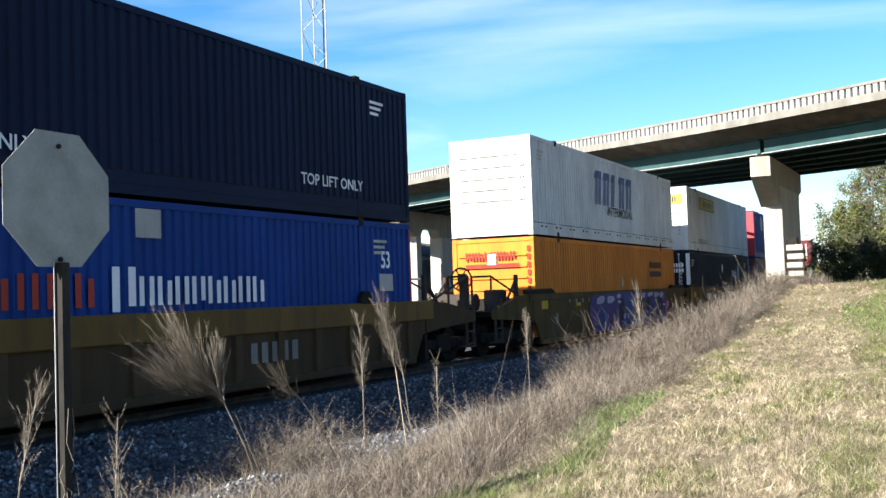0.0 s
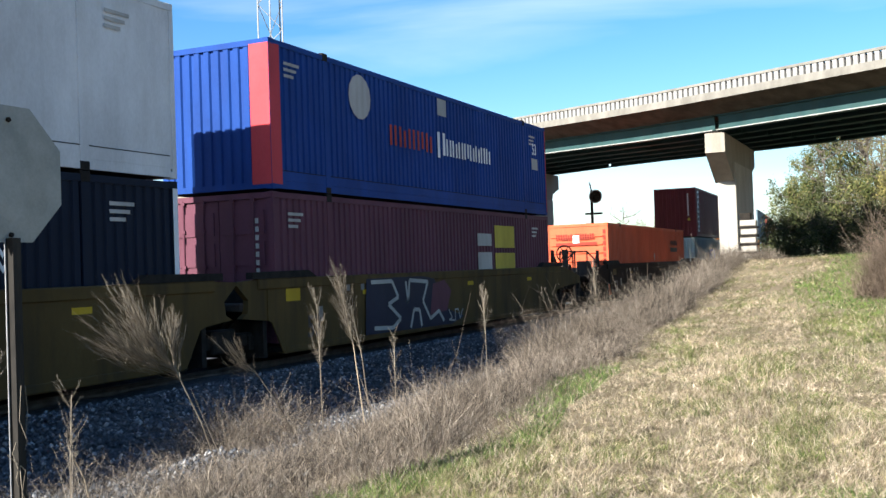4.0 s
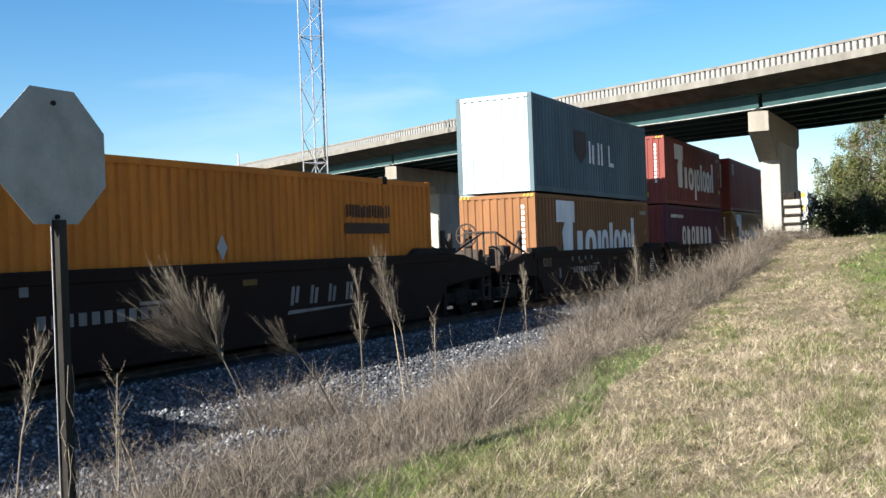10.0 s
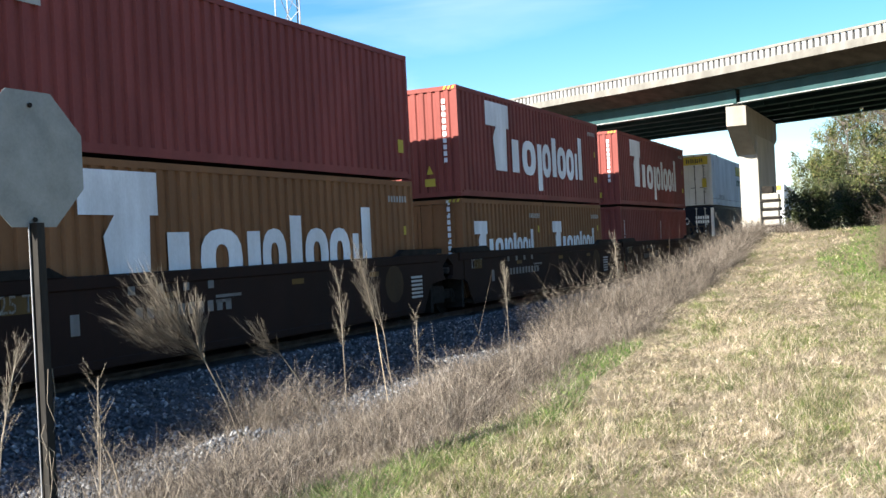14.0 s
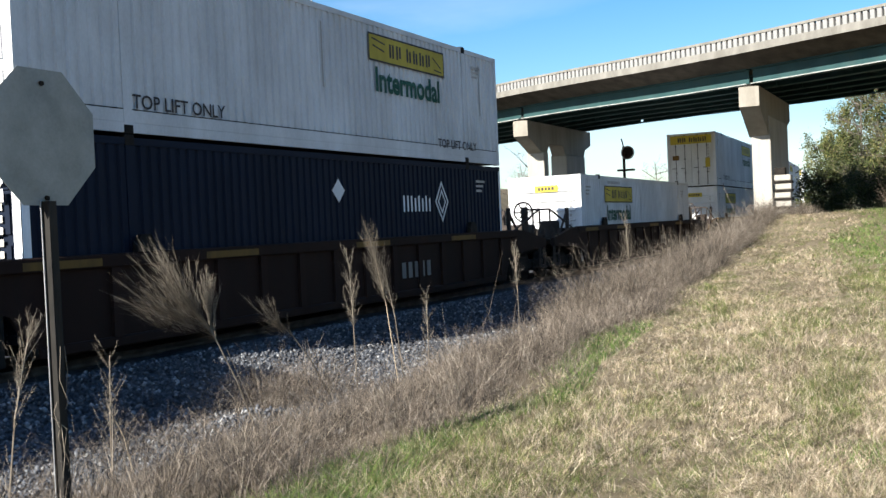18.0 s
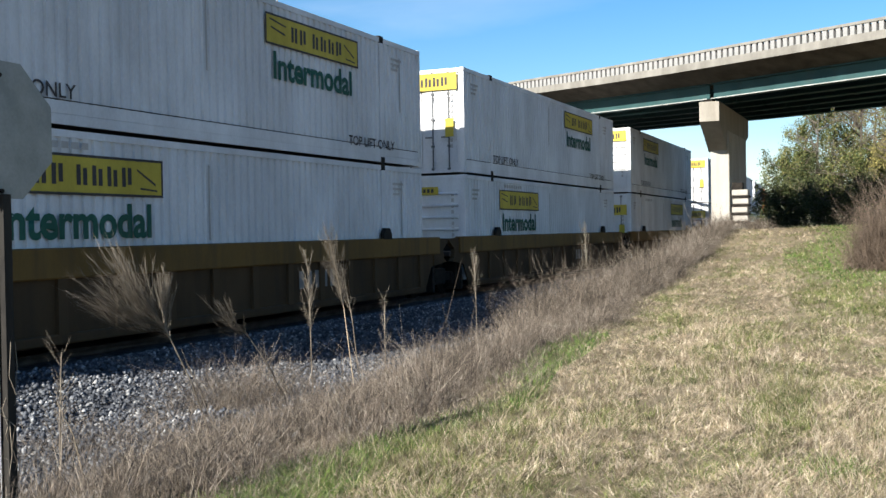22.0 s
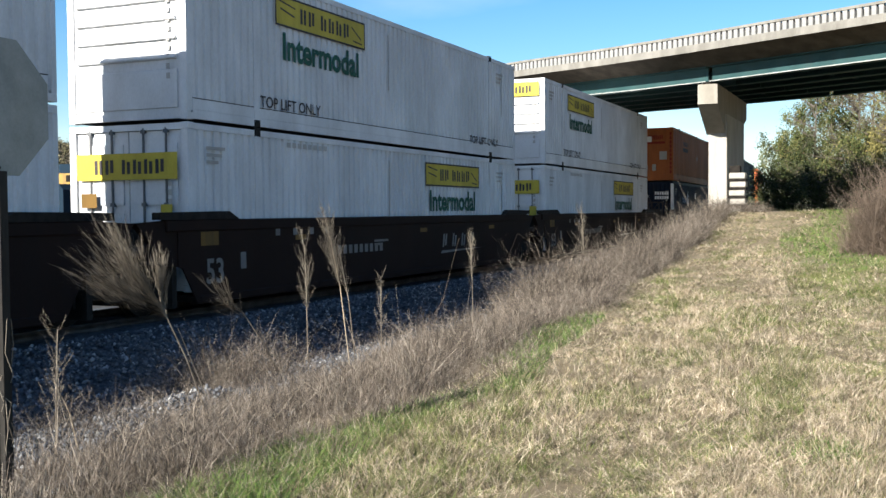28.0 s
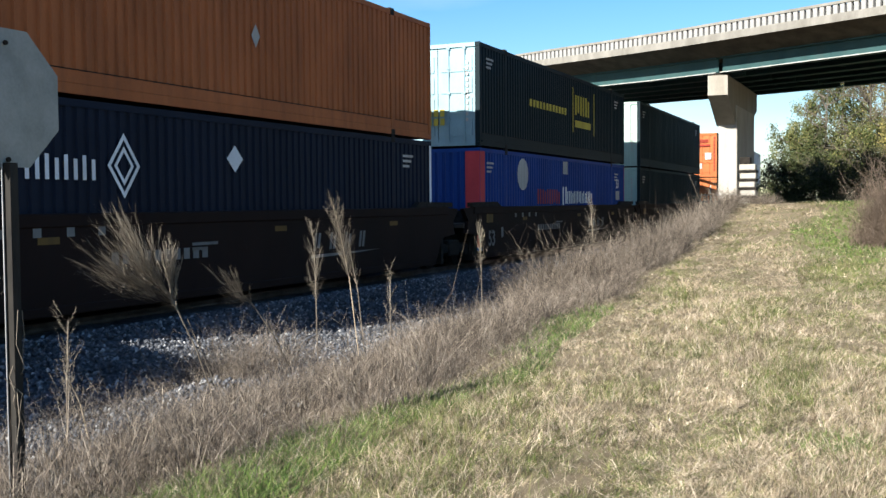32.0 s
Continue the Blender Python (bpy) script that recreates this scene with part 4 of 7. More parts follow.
def bogie(car, y, key):
    """A two-axle bogie under the car."""
    frame_ob = shared("bogie_frame", key, lambda: boxes((-1.12, -0.92, -1.25, 1.25, 0.38, 0.62), (0.92, 1.12, -1.25, 1.25, 0.38, 0.62), (-0.95, 0.95, -0.22, 0.22, 0.35, 0.7), (-1.16, -0.9, -0.35, 0.35, 0.3, 0.72), (0.9, 1.16, -0.35, 0.35, 0.3, 0.72), bevel=0.03), GRIME, car)
    frame_ob.location = (0, y, 0)
    for s in (-1, 1):
        def axle():
            bm = bmesh.new()
            for sx in (-1, 1):
                add_tube(bm, (sx * 0.69, 0, 0), (sx * 0.83, 0, 0), 0.42, 0.42, 20)
                add_tube(bm, (sx * 0.66, 0, 0), (sx * 0.69, 0, 0), 0.45, 0.45, 20)
                add_tube(bm, (sx * 0.83, 0, 0), (sx * 0.86, 0, 0), 0.2, 0.16, 14)
                add_box(bm, sx * 1.02 - 0.13, sx * 1.02 + 0.13, -0.14, 0.14, -0.12, 0.14)
            add_tube(bm, (-0.9, 0, 0), (0.9, 0, 0), 0.08, 0.08, 8)
            return bm
        w = shared("wheelset", key, axle, GRIME, frame_ob)
        w.location = (0, s * 0.88, 0.42)
        for sx in (-1, 1):
            sp = shared("axle_cap", (key, sx), lambda: boxes((sx * 1.15 - 0.02, sx * 1.15 + 0.02, -0.07, 0.07, -0.05, 0.09), bevel=0.01), GRIME, frame_ob)
            sp.location = (0, s * 0.88, 0.44)


def well_car(style, L, pitch, ends, tag):
    """One well unit: L the container bay, pitch the distance between unit centres, ends: which ends carry a coupler."""
    col = {"olive": CAR_OLIVE, "dark_smooth": CAR_BLACK, "brown": CAR_BROWN, "ribbed": CAR_BROWN, "ribbed_yellow": YELLOW_OLD}[style]
    body = CAR_UMBER if style == "ribbed_yellow" else col
    names = {"olive": "faded olive-brown well car with smooth sides", "dark_smooth": "dark brown well car with smooth sides", "brown": "brown well car with smooth sides and small markings",
             "ribbed": "grimy brown well car with ribbed sides and a thin yellow edge", "ribbed_yellow": "brown well car with ribbed sides and a yellow top chord"}
    car = tagged(new("well_car"), names[style] + (", covered with graffiti" if tag else ""), "rail car", "well cars of the train")
    hw, he = L / 2 + 0.45, pitch / 2
    top, low = (1.6, 0.18) if style in ("olive", "dark_smooth") else (1.53, 0.2)
    k = (style, L, pitch)
    ox = 1.42
    ribbed = style.startswith("ribbed")
    for s in (1, -1):
        xi, xo = s * (ox - (0.1 if ribbed else 0.03)), s * ox - (0.05 * s if ribbed else 0)
        def plate(s=s, xi=xi, xo=xo):
            bm = bmesh.new()
            add_prism(bm, side_outline(hw, top, low), "x", min(xi, xo), max(xi, xo))
            bmesh.ops.recalc_face_normals(bm, faces=bm.faces[:])
            return bm
        sill = shared("side_sill", (k, s), plate, body, car)
        c0, c1 = (top - 0.2, top) if style != "ribbed_yellow" else (top - 0.42, top + 0.02)
        xa, xb = sorted((s * (ox - 0.14), s * (ox + 0.025)))
        shared("top_chord", (k, s), lambda: boxes((xa, xb, -hw - 0.3, hw + 0.3, c0, c1), bevel=0.02), YELLOW_OLD if style == "ribbed_yellow" else body, sill, "dirty yellow top chord" if style == "ribbed_yellow" else "")
        xa2, xb2 = sorted((s * (ox - 0.2), s * (ox + 0.012)))
        shared("bottom_chord", (k, s), lambda: boxes((xa2, xb2, -hw + 0.55, hw - 0.55, low - 0.02, low + 0.13), bevel=0.02), body, sill)
        if ribbed:
            n = round((2 * hw - 1.6) / 1.22)
            rib = None
            for i in range(n + 1):
                y = -hw + 0.8 + i * (2 * hw - 1.6) / n
                zb = low + 0.12 if abs(y) < hw - 0.6 else 0.75
                rb = shared("side_rib", (k, s, zb), lambda: boxes((*sorted((s * (ox - 0.06), s * (ox + 0.012))), -0.09, 0.09, zb, c0)), body, sill)
                rb.location = (0, y, 0)
            if style == "ribbed":
                for y in (-hw + 1.0, -hw * 0.45, hw * 0.1, hw * 0.62):
                    ye = shared("yellow_edge", (k, s), lambda: boxes((*sorted((s * (ox + 0.026), s * (ox + 0.03))), -0.7, 0.7, top - 0.17, top - 0.06)), YELLOW_OLD, sill)
                    ye.location = (0, y, 0)
        for sy in (-1, 1):
            if ribbed:
                def lug():
                    bm = bmesh.new()
                    add_prism(bm, [(-0.2, 0), (0.2, 0), (0.2, 0.12), (0.1, 0.26), (-0.1, 0.26), (-0.2, 0.12)], "x", -0.05, 0.05)
                    bmesh.ops.recalc_face_normals(bm, faces=bm.faces[:])
                    return bm
                g = shared("locating_lug", (style,), lug, GRIME, sill)
                g.location = (s * (ox - 0.02), sy * 5.9, top)
            else:
                gd = shared("container_guide", (k, s, sy), lambda: prism([(sy * (hw + 0.5), top), (sy * (hw + 0.5), top + 0.12), (sy * (hw - 1.4), top + 0.14), (sy * (hw - 1.7), top)], "x", *sorted((s * (ox - 0.12), s * (ox + 0.03)))), GRIME, sill)
    shared("well_floor", k, lambda: boxes((-1.38, 1.38, -hw + 0.5, hw - 0.5, low + 0.02, low + 0.12)), GRIME, car)
    for sy in (-1, 1):
        shared("bulkhead", (k, sy), lambda: boxes((-1.36, 1.36, *sorted((sy * (hw - 0.02), sy * (hw + 0.1))), 0.14, 1.5)), GRIME, car)
        free = ends[0 if sy < 0 else 1]
        reach = 2.9 if free else he - hw - 0.12
        tip = hw + reach
        def y2(a, c):
            return sorted((sy * a, sy * c))
        shared("end_platform", (k, sy, free), lambda: boxes((-1.3, 1.3, *y2(hw + 0.02, hw + reach * 0.8), 1.02, 1.16), bevel=0.02), RUSTY, car)
        shared("centre_sill", (k, sy, free), lambda: boxes((-0.45, 0.45, *y2(hw + 0.1, tip), 0.72, 1.08), bevel=0.03), GRIME, car)
        for s in (-1, 1):
            shared("end_beam", (k, sy, free, s), lambda: prism([(sy * hw, top), (sy * (hw + 1.0), top - 0.05), (sy * (tip - 0.3), 1.22), (sy * (tip - 0.25), 0.98), (sy * (hw + 0.8), 0.9), (sy * hw, 0.82)], "x", *sorted((s * 1.28, s * 1.4))), body, car)
        if not free:
            continue
        for s in (-1, 1):
            def grab(s=s, sy=sy):
                bm = bmesh.new()
                pts = [(s * 1.25, sy * (tip - 0.35), 1.1), (s * 1.25, sy * (tip - 0.35), 2.1), (s * 0.7, sy * (tip - 0.35), 2.1), (s * 0.7, sy * (tip - 0.35), 1.1)]
                for p, q in zip(pts, pts[1:]):
                    add_tube(bm, p, q, 0.03, None, 6)
                add_tube(bm, (s * 1.25, sy * (hw + 0.3), 1.45), pts[1], 0.028, None, 6)
                return bm
            shared("handrail", (k, sy, s), grab, RUSTY, car)
            def ladder(s=s, sy=sy):
                bm = bmesh.new()
                y0, y1 = y2(tip - 0.75, tip - 0.3)
                x0, x1 = sorted((s * 1.33, s * 1.39))
                add_box(bm, x0, x1, y0, y0 + 0.05, 0.4, 1.5)
                add_box(bm, x0, x1, y1 - 0.05, y1, 0.4, 1.5)
                for i in range(4):
                    add_box(bm, x0, x1, y0 + 0.05, y1 - 0.05, 0.42 + i * 0.3, 0.46 + i * 0.3)
                return bm
            shared("ladder", (k, sy, s), ladder, RUSTY, car)
            shared("side_post", (k, sy, s), lambda: boxes((*sorted((s * 1.05, s * 1.15)), *y2(hw + 0.45, hw + 0.57), 1.16, 2.15), bevel=0.01), RUSTY, car)
            def stay(s=s, sy=sy):
                bm = bmesh.new()
                add_tube(bm, (s * 1.1, sy * (hw + 0.5), 2.05), (s * 1.1, sy * (hw + 1.5), 1.16), 0.04, None, 6)
                return bm
            shared("diagonal_stay", (k, sy, s), stay, RUSTY, car)
        shared("cross_walk", (k, sy), lambda: boxes((-1.28, 1.28, *y2(tip - 0.8, tip - 0.3), 1.165, 1.2)), RUSTY, car)
        for s in (-1, 1):
            shared("foot_step", (k, sy, s), lambda: boxes((*sorted((s * 1.15, s * 1.42)), *y2(tip - 0.75, tip - 0.3), 0.36, 0.395)), RUSTY, car)
        if sy < 0:
            def wheel(sy=sy):
                bm = bmesh.new()
                c = Vector((0.35, sy * (tip - 0.45), 2.05))
                for i in range(16):
                    p, q = 2 * math.pi * i / 16, 2 * math.pi * (i + 1) / 16
                    add_tube(bm, c + Vector((math.cos(p) * 0.3, 0, math.sin(p) * 0.3)), c + Vector((math.cos(q) * 0.3, 0, math.sin(q) * 0.3)), 0.025, None, 5)
                for i in range(6):
                    p = 2 * math.pi * i / 6
                    add_tube(bm, c, c + Vector((math.cos(p) * 0.3, 0, math.sin(p) * 0.3)), 0.02, None, 4)
                add_tube(bm, c + Vector((0, -0.03, 0)), c + Vector((0, 0.05, 0)), 0.1, None, 10)
                return bm
            shared("brake_wheel", (k, sy), wheel, RUSTY, car)
            shared("brake_stand", (k, sy), lambda: boxes((0.25, 0.45, *y2(tip - 0.62, tip - 0.5), 1.16, 2.2), bevel=0.02), RUSTY, car)
            def tank():
                bm = bmesh.new()
                add_tube(bm, (-0.95, -hw - 1.1, 1.42), (0.15, -hw - 1.1, 1.42), 0.24, None, 14)
                return bm
            shared("air_reservoir", k, tank, RUSTY, car)
            shared("control_valve", k, lambda: boxes((0.5, 0.95, -hw - 1.4, -hw - 0.8, 1.17, 1.75), bevel=0.04), RUSTY, car)
            shared("brake_cylinder", k, lambda: boxes((-0.6, 0.1, -hw - 1.9, -hw - 1.5, 1.17, 1.5), bevel=0.05), RUSTY, car)
        shared("coupler", (k, sy), lambda: boxes((-0.12, 0.12, *y2(tip - 0.05, tip + 0.5), 0.75, 1.0), bevel=0.03), GRIME, car)
        shared("coupler_head", (k, sy), lambda: boxes((-0.22, 0.22, *y2(tip + 0.35, tip + 0.62), 0.68, 1.06), bevel=0.04), RUSTY, car)
        shared("air_hose", (k, sy), lambda: hose(sy, tip), GRIME, car)
    if ends[0]:
        bogie(car, -hw - 1.35, "bogie")
    else:
        bogie(car, -he, "bogie")
    if ends[1]:
        bogie(car, hw + 1.35, "bogie")
    d = ox + 0.034 if ribbed else ox + 0.004
    zt = top - 0.45
    if ribbed:
        decal("side_number", [(hw * 0.25 + i * 0.3, 0.6, hw * 0.25 + i * 0.3 + 0.18, 0.95) for i in range(5)], MARK_DIM, car, "side", d - 0.06, (k, "num"))
    else:
        r = [(-hw + 2.9 + i * 0.62, zt + 0.12, -hw + 3.05 + i * 0.62, zt + 0.26) for i in range(4)] + [(-1.6, 0.95, -1.2, 1.0), (-1.6, 1.03, -0.9, 1.08)]
        r += [(-3.5 + i * 0.24, 0.82, -3.35 + i * 0.24, 1.0) for i in range(10)]
        decal("side_number", r, MARK_DIM, car, "side", d, (k, "num"))
        for n, q in enumerate(((-hw + 0.6, zt, -hw + 1.1, zt + 0.24), (-hw + 3.6, zt + 0.02, -hw + 4.0, zt + 0.12), (hw - 3.0, zt + 0.05, hw - 2.6, zt + 0.15), (hw * 0.1, zt + 0.05, hw * 0.1 + 0.4, zt + 0.15))):
            decal("yellow_patch", [q], YELLOW if style == "olive" else YELLOW_OLD, car, "side", d, (k, "yel", n))
        decal("white_patch", [(-hw + 1.75, 0.7, -hw + 1.92, 1.0)], MARK_DIM, car, "side", d, (k, "wp"))
    if style == "dark_smooth":
        lettering("size_number", "53", 0.6, MARK_DIM, car, "side", d, -7.8, 0.5, 0.012, 0.9)
        b, _ = word_blocks(2.2, 0.78, 0.34, "enno", 0.3, 1.1)
        decal("company_mark", [((a, z), (e, z), (e + 0.07, t), (a + 0.07, t)) for a, z, e, t in b] + [((2.1, 0.62), (4.0, 0.66), (5.0, 0.7), (2.15, 0.69))], MARK_DIM, car, "side", d, (k, "co"))
    if style == "olive":
        if tag == "troll":
            lettering("graffiti", "TROLL SLAYERS!!", 1.12, GRAF_GREY, car, "side", d + 0.001, -5.1, 0.48, 0.035, 1.02)
        if tag == "purple":
            def bubble(u, v, w, h, lean=0.0, lobes=3, seed=0):
                """A rounded, drippy outline."""
                out = []
                for i in range(28):
                    a = 2 * math.pi * i / 28
                    r = 1 + 0.1 * math.sin(lobes * a + seed) + 0.05 * math.sin((lobes + 3) * a + seed * 2)
                    c, q = math.cos(a), math.sin(a)
                    c, q = math.copysign(abs(c) ** 0.7, c), math.copysign(abs(q) ** 0.7, q)
                    out.append((u + w * r * c + lean * h * q, v + h * r * q))
                return tuple(out)
            field = [(-3.4, 0.24), (5.8, 0.24), (6.0, 0.45), (6.2, 0.95), (5.9, 1.25), (5.4, 1.5), (2.5, 1.5), (0.0, 1.53), (-2.5, 1.5), (-3.5, 1.45), (-3.8, 0.9)]
            decal("graffiti_field", [tuple(field)], GRAF_PURPLE, car, "side", d + 0.028, "gp1", "purple spray paint over the sill")
            for n, (u, v, w, h) in enumerate(((-2.4, 0.62, 0.5, 0.34), (-0.2, 0.95, 0.3, 0.4), (0.6, 1.05, 0.5, 0.42), (2.3, 0.98, 0.3, 0.4), (0.9, 0.5, 0.9, 0.2), (3.2, 1.02, 0.3, 0.25), (4.2, 1.0, 0.4, 0.2), (5.0, 1.0, 0.3, 0.25))):
                decal("graffiti_shadow", [bubble(u, v, w, h, 0.1, 3, n)], GRAF_NIGHT if n % 2 else GRAF_BLUE, car, "side", d + 0.03, ("gp2", n))
            for n, (u, v, w, h) in enumerate(((-2.6, 1.3, 0.4, 0.13), (-1.5, 1.3, 0.4, 0.12), (-0.55, 1.4, 0.24, 0.07), (-0.5, 1.2, 0.2, 0.05), (1.7, 1.38, 0.34, 0.09), (2.65, 1.38, 0.2, 0.1), (3.55, 1.4, 0.38, 0.08), (4.45, 1.38, 0.36, 0.09), (5.2, 1.36, 0.28, 0.1), (5.6, 0.96, 0.2, 0.04), (0.1, 0.68, 0.14, 0.1), (0.55, 0.68, 0.08, 0.1))):
                decal("graffiti_letter", [bubble(u, v, w, h, 0.35, 2 + n % 3, n)], GRAF_LILAC, car, "side", d + 0.032, ("gp3", n))
            decal("graffiti_edge", [bubble(6.1, 0.95, 0.22, 0.16, 0.2, 3, 1)], GRAF_PINK, car, "side", d + 0.033, "gp4")
        if tag == "black":
            def stroke(pts, w):
                """A painted line of even width."""
                out = []
                for (p, q), (r, s) in zip(pts, pts[1:]):
                    n = math.hypot(r - p, s - q) or 1
                    a, c = (s - q) / n * w / 2, (r - p) / n * w / 2
                    out.append(((p - a, q + c), (p + a, q - c), (r + a, s - c), (r - a, s + c)))
                return out
            decal("graffiti_field", [((-4.90, 0.28), (-0.30, 0.24), (0.50, 0.4), (-0.50, 0.62), (-1.00, 0.95), (-1.30, 1.42), (-2.00, 1.5), (-4.80, 1.5))], GRAF_NIGHT, car, "side", d + 0.028, "gb1")
            decal("graffiti_patch", [((-1.60, 0.55), (-0.60, 0.6), (-0.30, 1.1), (-0.70, 1.38), (-1.40, 1.3))], MAROON, car, "side", d + 0.029, "gb4")
            for n, line in enumerate(([(-4.60, 1.42), (-3.60, 1.42), (-3.30, 1.05), (-3.80, 0.9), (-3.20, 0.55), (-3.60, 0.36), (-4.50, 0.4)], [(-2.90, 1.4), (-2.80, 0.9), (-2.70, 1.42), (-1.70, 1.36), (-2.00, 0.9), (-1.60, 0.45), (-1.10, 0.62), (-0.80, 0.35)], [(-2.70, 0.3), (-2.50, 0.72), (-2.20, 0.7), (-2.10, 0.3)])):
                decal("graffiti_outline", stroke(line, 0.09), GRAF_GREY, car, "side", d + 0.031, ("gb2", n))
            decal("graffiti_tag", stroke([(-0.50, 0.62), (-0.30, 0.4), (-0.50, 0.35), (-0.10, 0.32), (-0.10, 0.6), (0.10, 0.6), (0.20, 0.35), (0.40, 0.6)], 0.035), GRAF_GREY, car, "side", d + 0.033, "gb3")
        lettering("size_number", "53", 0.6, MARK_DARK, car, "side", d, -7.2, 0.42, 0.012, 0.9)
    if style == "brown":
        lettering("weight_mark", "125 T", 0.34, MARK_GREY, car, "side", d, -hw + 0.4, 1.1, 0.004, 0.9)
        decal("round_emblem", [tuple((hw - 1.9 + 0.42 * math.cos(a), 0.92 + 0.42 * math.sin(a)) for a in [i * math.pi / 6 for i in range(12)])], CAR_UMBER, car, "side", d, (k, "emb"))
        decal("data_block", [(hw - 1.1, 0.55 + i * 0.09, hw - 0.55, 0.6 + i * 0.09) for i in range(6)], MARK_GREY, car, "side", d, (k, "data"))
    return car


def hose(sy, he):
    bm = bmesh.new()
    pts = [Vector((0.3, sy * (he - 0.1), 0.75)), Vector((0.3, sy * (he + 0.2), 0.5)), Vector((0.28, sy * (he + 0.45), 0.42)), Vector((0.2, sy * (he + 0.6), 0.5))]
    for a, b in zip(pts, pts[1:]):
        add_tube(bm, a, b, 0.03, None, 6)
    return bm


# near edge of the bay at the clip's start, bay length, car style, lower loads, upper load
TRAIN_X, SPEED = -12.28, 12.245
STACKS = [
    (-15.1, 16.15, "ribbed_yellow", ["black"], "blue_load", "10"),
    (3.96, 16.15, "ribbed_yellow", ["blue_load"], "black", "01"),
    (27.41, 16.15, "olive", ["seam_orange"], "tall_white", "10"),
    (46.45, 16.15, "olive", ["navy_load_far"], "board_load_smooth", "00"),
    (65.38, 16.15, "olive", ["maroon"], "blue_load_b", "01"),
    (88.94, 16.15, "dark_smooth", ["seam_red"], None, "10"),
    (110.08, 12.19, "dark_smooth", ["grey_load_low"], "lettered_plain", "00"),
    (127.50, 16.15, "dark_smooth", ["seam_bright"], None, "01"),
    (150.38, 12.19, "brown", ["lettered_tan_corr"], "grey_load_high", "10"),
    (165.55, 12.19, "brown", ["maroon_word"], "lettered_red", "00"),
    (180.69, 12.19, "brown", ["lettered_tan"], "plain_red", "00"),
    (195.63, 12.19, "brown", ["twenty_tan", "twenty_tan"], "lettered_red", "00"),
    (210.50, 12.19, "brown", ["twenty_red", "twenty_red"], "lettered_red", "01"),
    (230.11, 16.15, "ribbed", ["navy_load_far"], "board_load_lift", "11"),
    (252.98, 16.15, "ribbed", ["board_load_low"], None, "11"),
    (276.55, 16.15, "ribbed_yellow", ["board_load_low"], "board_load_lift", "10"),
    (295.45, 16.15, "ribbed_yellow", ["board_load_low"], "board_load_lift", "00"),
    (314.74, 16.15, "ribbed_yellow", ["board_load_low_doors"], "board_load_front", "01"),
    (337.95, 16.15, "dark_smooth", ["board_load_low_doors"], "board_load_lift", "10"),
    (357.03, 16.15, "dark_smooth", ["board_load_low_doors"], "board_load_front", "00"),
    (376.10, 16.15, "dark_smooth", ["board_load_low_doors"], "board_load_front", "01"),
    (399.19, 16.15, "dark_smooth", ["navy_load_near"], "seam_rust", "10"),
    (418.5, 16.15, "dark_smooth", ["blue_load_b"], "green_yellow", "00"),
    (437.6, 16.15, "dark_smooth", ["green"], "green", "01"),
    (460.9, 16.15, "dark_smooth", ["rust"], "seam_rust", "10"),
    (480.0, 16.15, "dark_smooth", ["green"], "white", "01"),
]
UPPER_Z = {"grey_load_low": 3.0, "twenty_tan": 2.98, "twenty_red": 3.0}
MOVING = []


def build_train():
    for near, bay, style, low, up, ends in STACKS:
        tag = {"tall_white": "purple", "board_load_smooth": "troll", "blue_load_b": "black"}.get(up, "") if style == "olive" else ""
        centre = near + bay / 2
        unit_bay = 16.15 if style == "dark_smooth" else bay
        pitch = 15.17 if style == "brown" else (19.2 if style == "dark_smooth" else 19.05)
        car = well_car(style, unit_bay, pitch, [e == "1" for e in ends], tag)
        MOVING.append((car, centre, 0.0))
        if len(low) == 2:
            MOVING.append((build_load(low[0]), centre - 3.065, 0.34))
            MOVING.append((build_load(low[1]), centre + 3.065, 0.34))
        else:
            MOVING.append((build_load(low[0]), centre, 0.36))
        if up:
            MOVING.append((build_load(up), centre, UPPER_Z.get(low[0], 3.3)))


def track_x(y):
    """The track is straight near the crossing and bends gently away beyond."""
    return TRAIN_X - max(0.0, y - 30) ** 2 / 2300


def track_yaw(y):
    return math.degrees(math.atan(max(0.0, y - 30) / 1150))


def motions():
    for ob, centre, z in MOVING:
        rows = []
        for i in range(33):
            y = centre - SPEED * i
            rows.append((i, pose(track_x(y), y, z, 0, 0, track_yaw(y))))
        walk(ob, rows)


build_train()

# ---- ground ----
RNG = np.random.default_rng(7)


def smooth(t):
    t = np.clip(t, 0.0, 1.0)
    return t * t * (3 - 2 * t)


def meadow_edge(y):
    """Where the weeds of the bank give way to the meadow."""
    return -3.7 - 0.1 * np.clip(np.asarray(y, float) - 7.5, 0, 8) - 0.07 * np.clip(np.asarray(y, float) - 15.5, 0, 40) + 0.13 * np.sin(np.asarray(y, float) * 0.8)


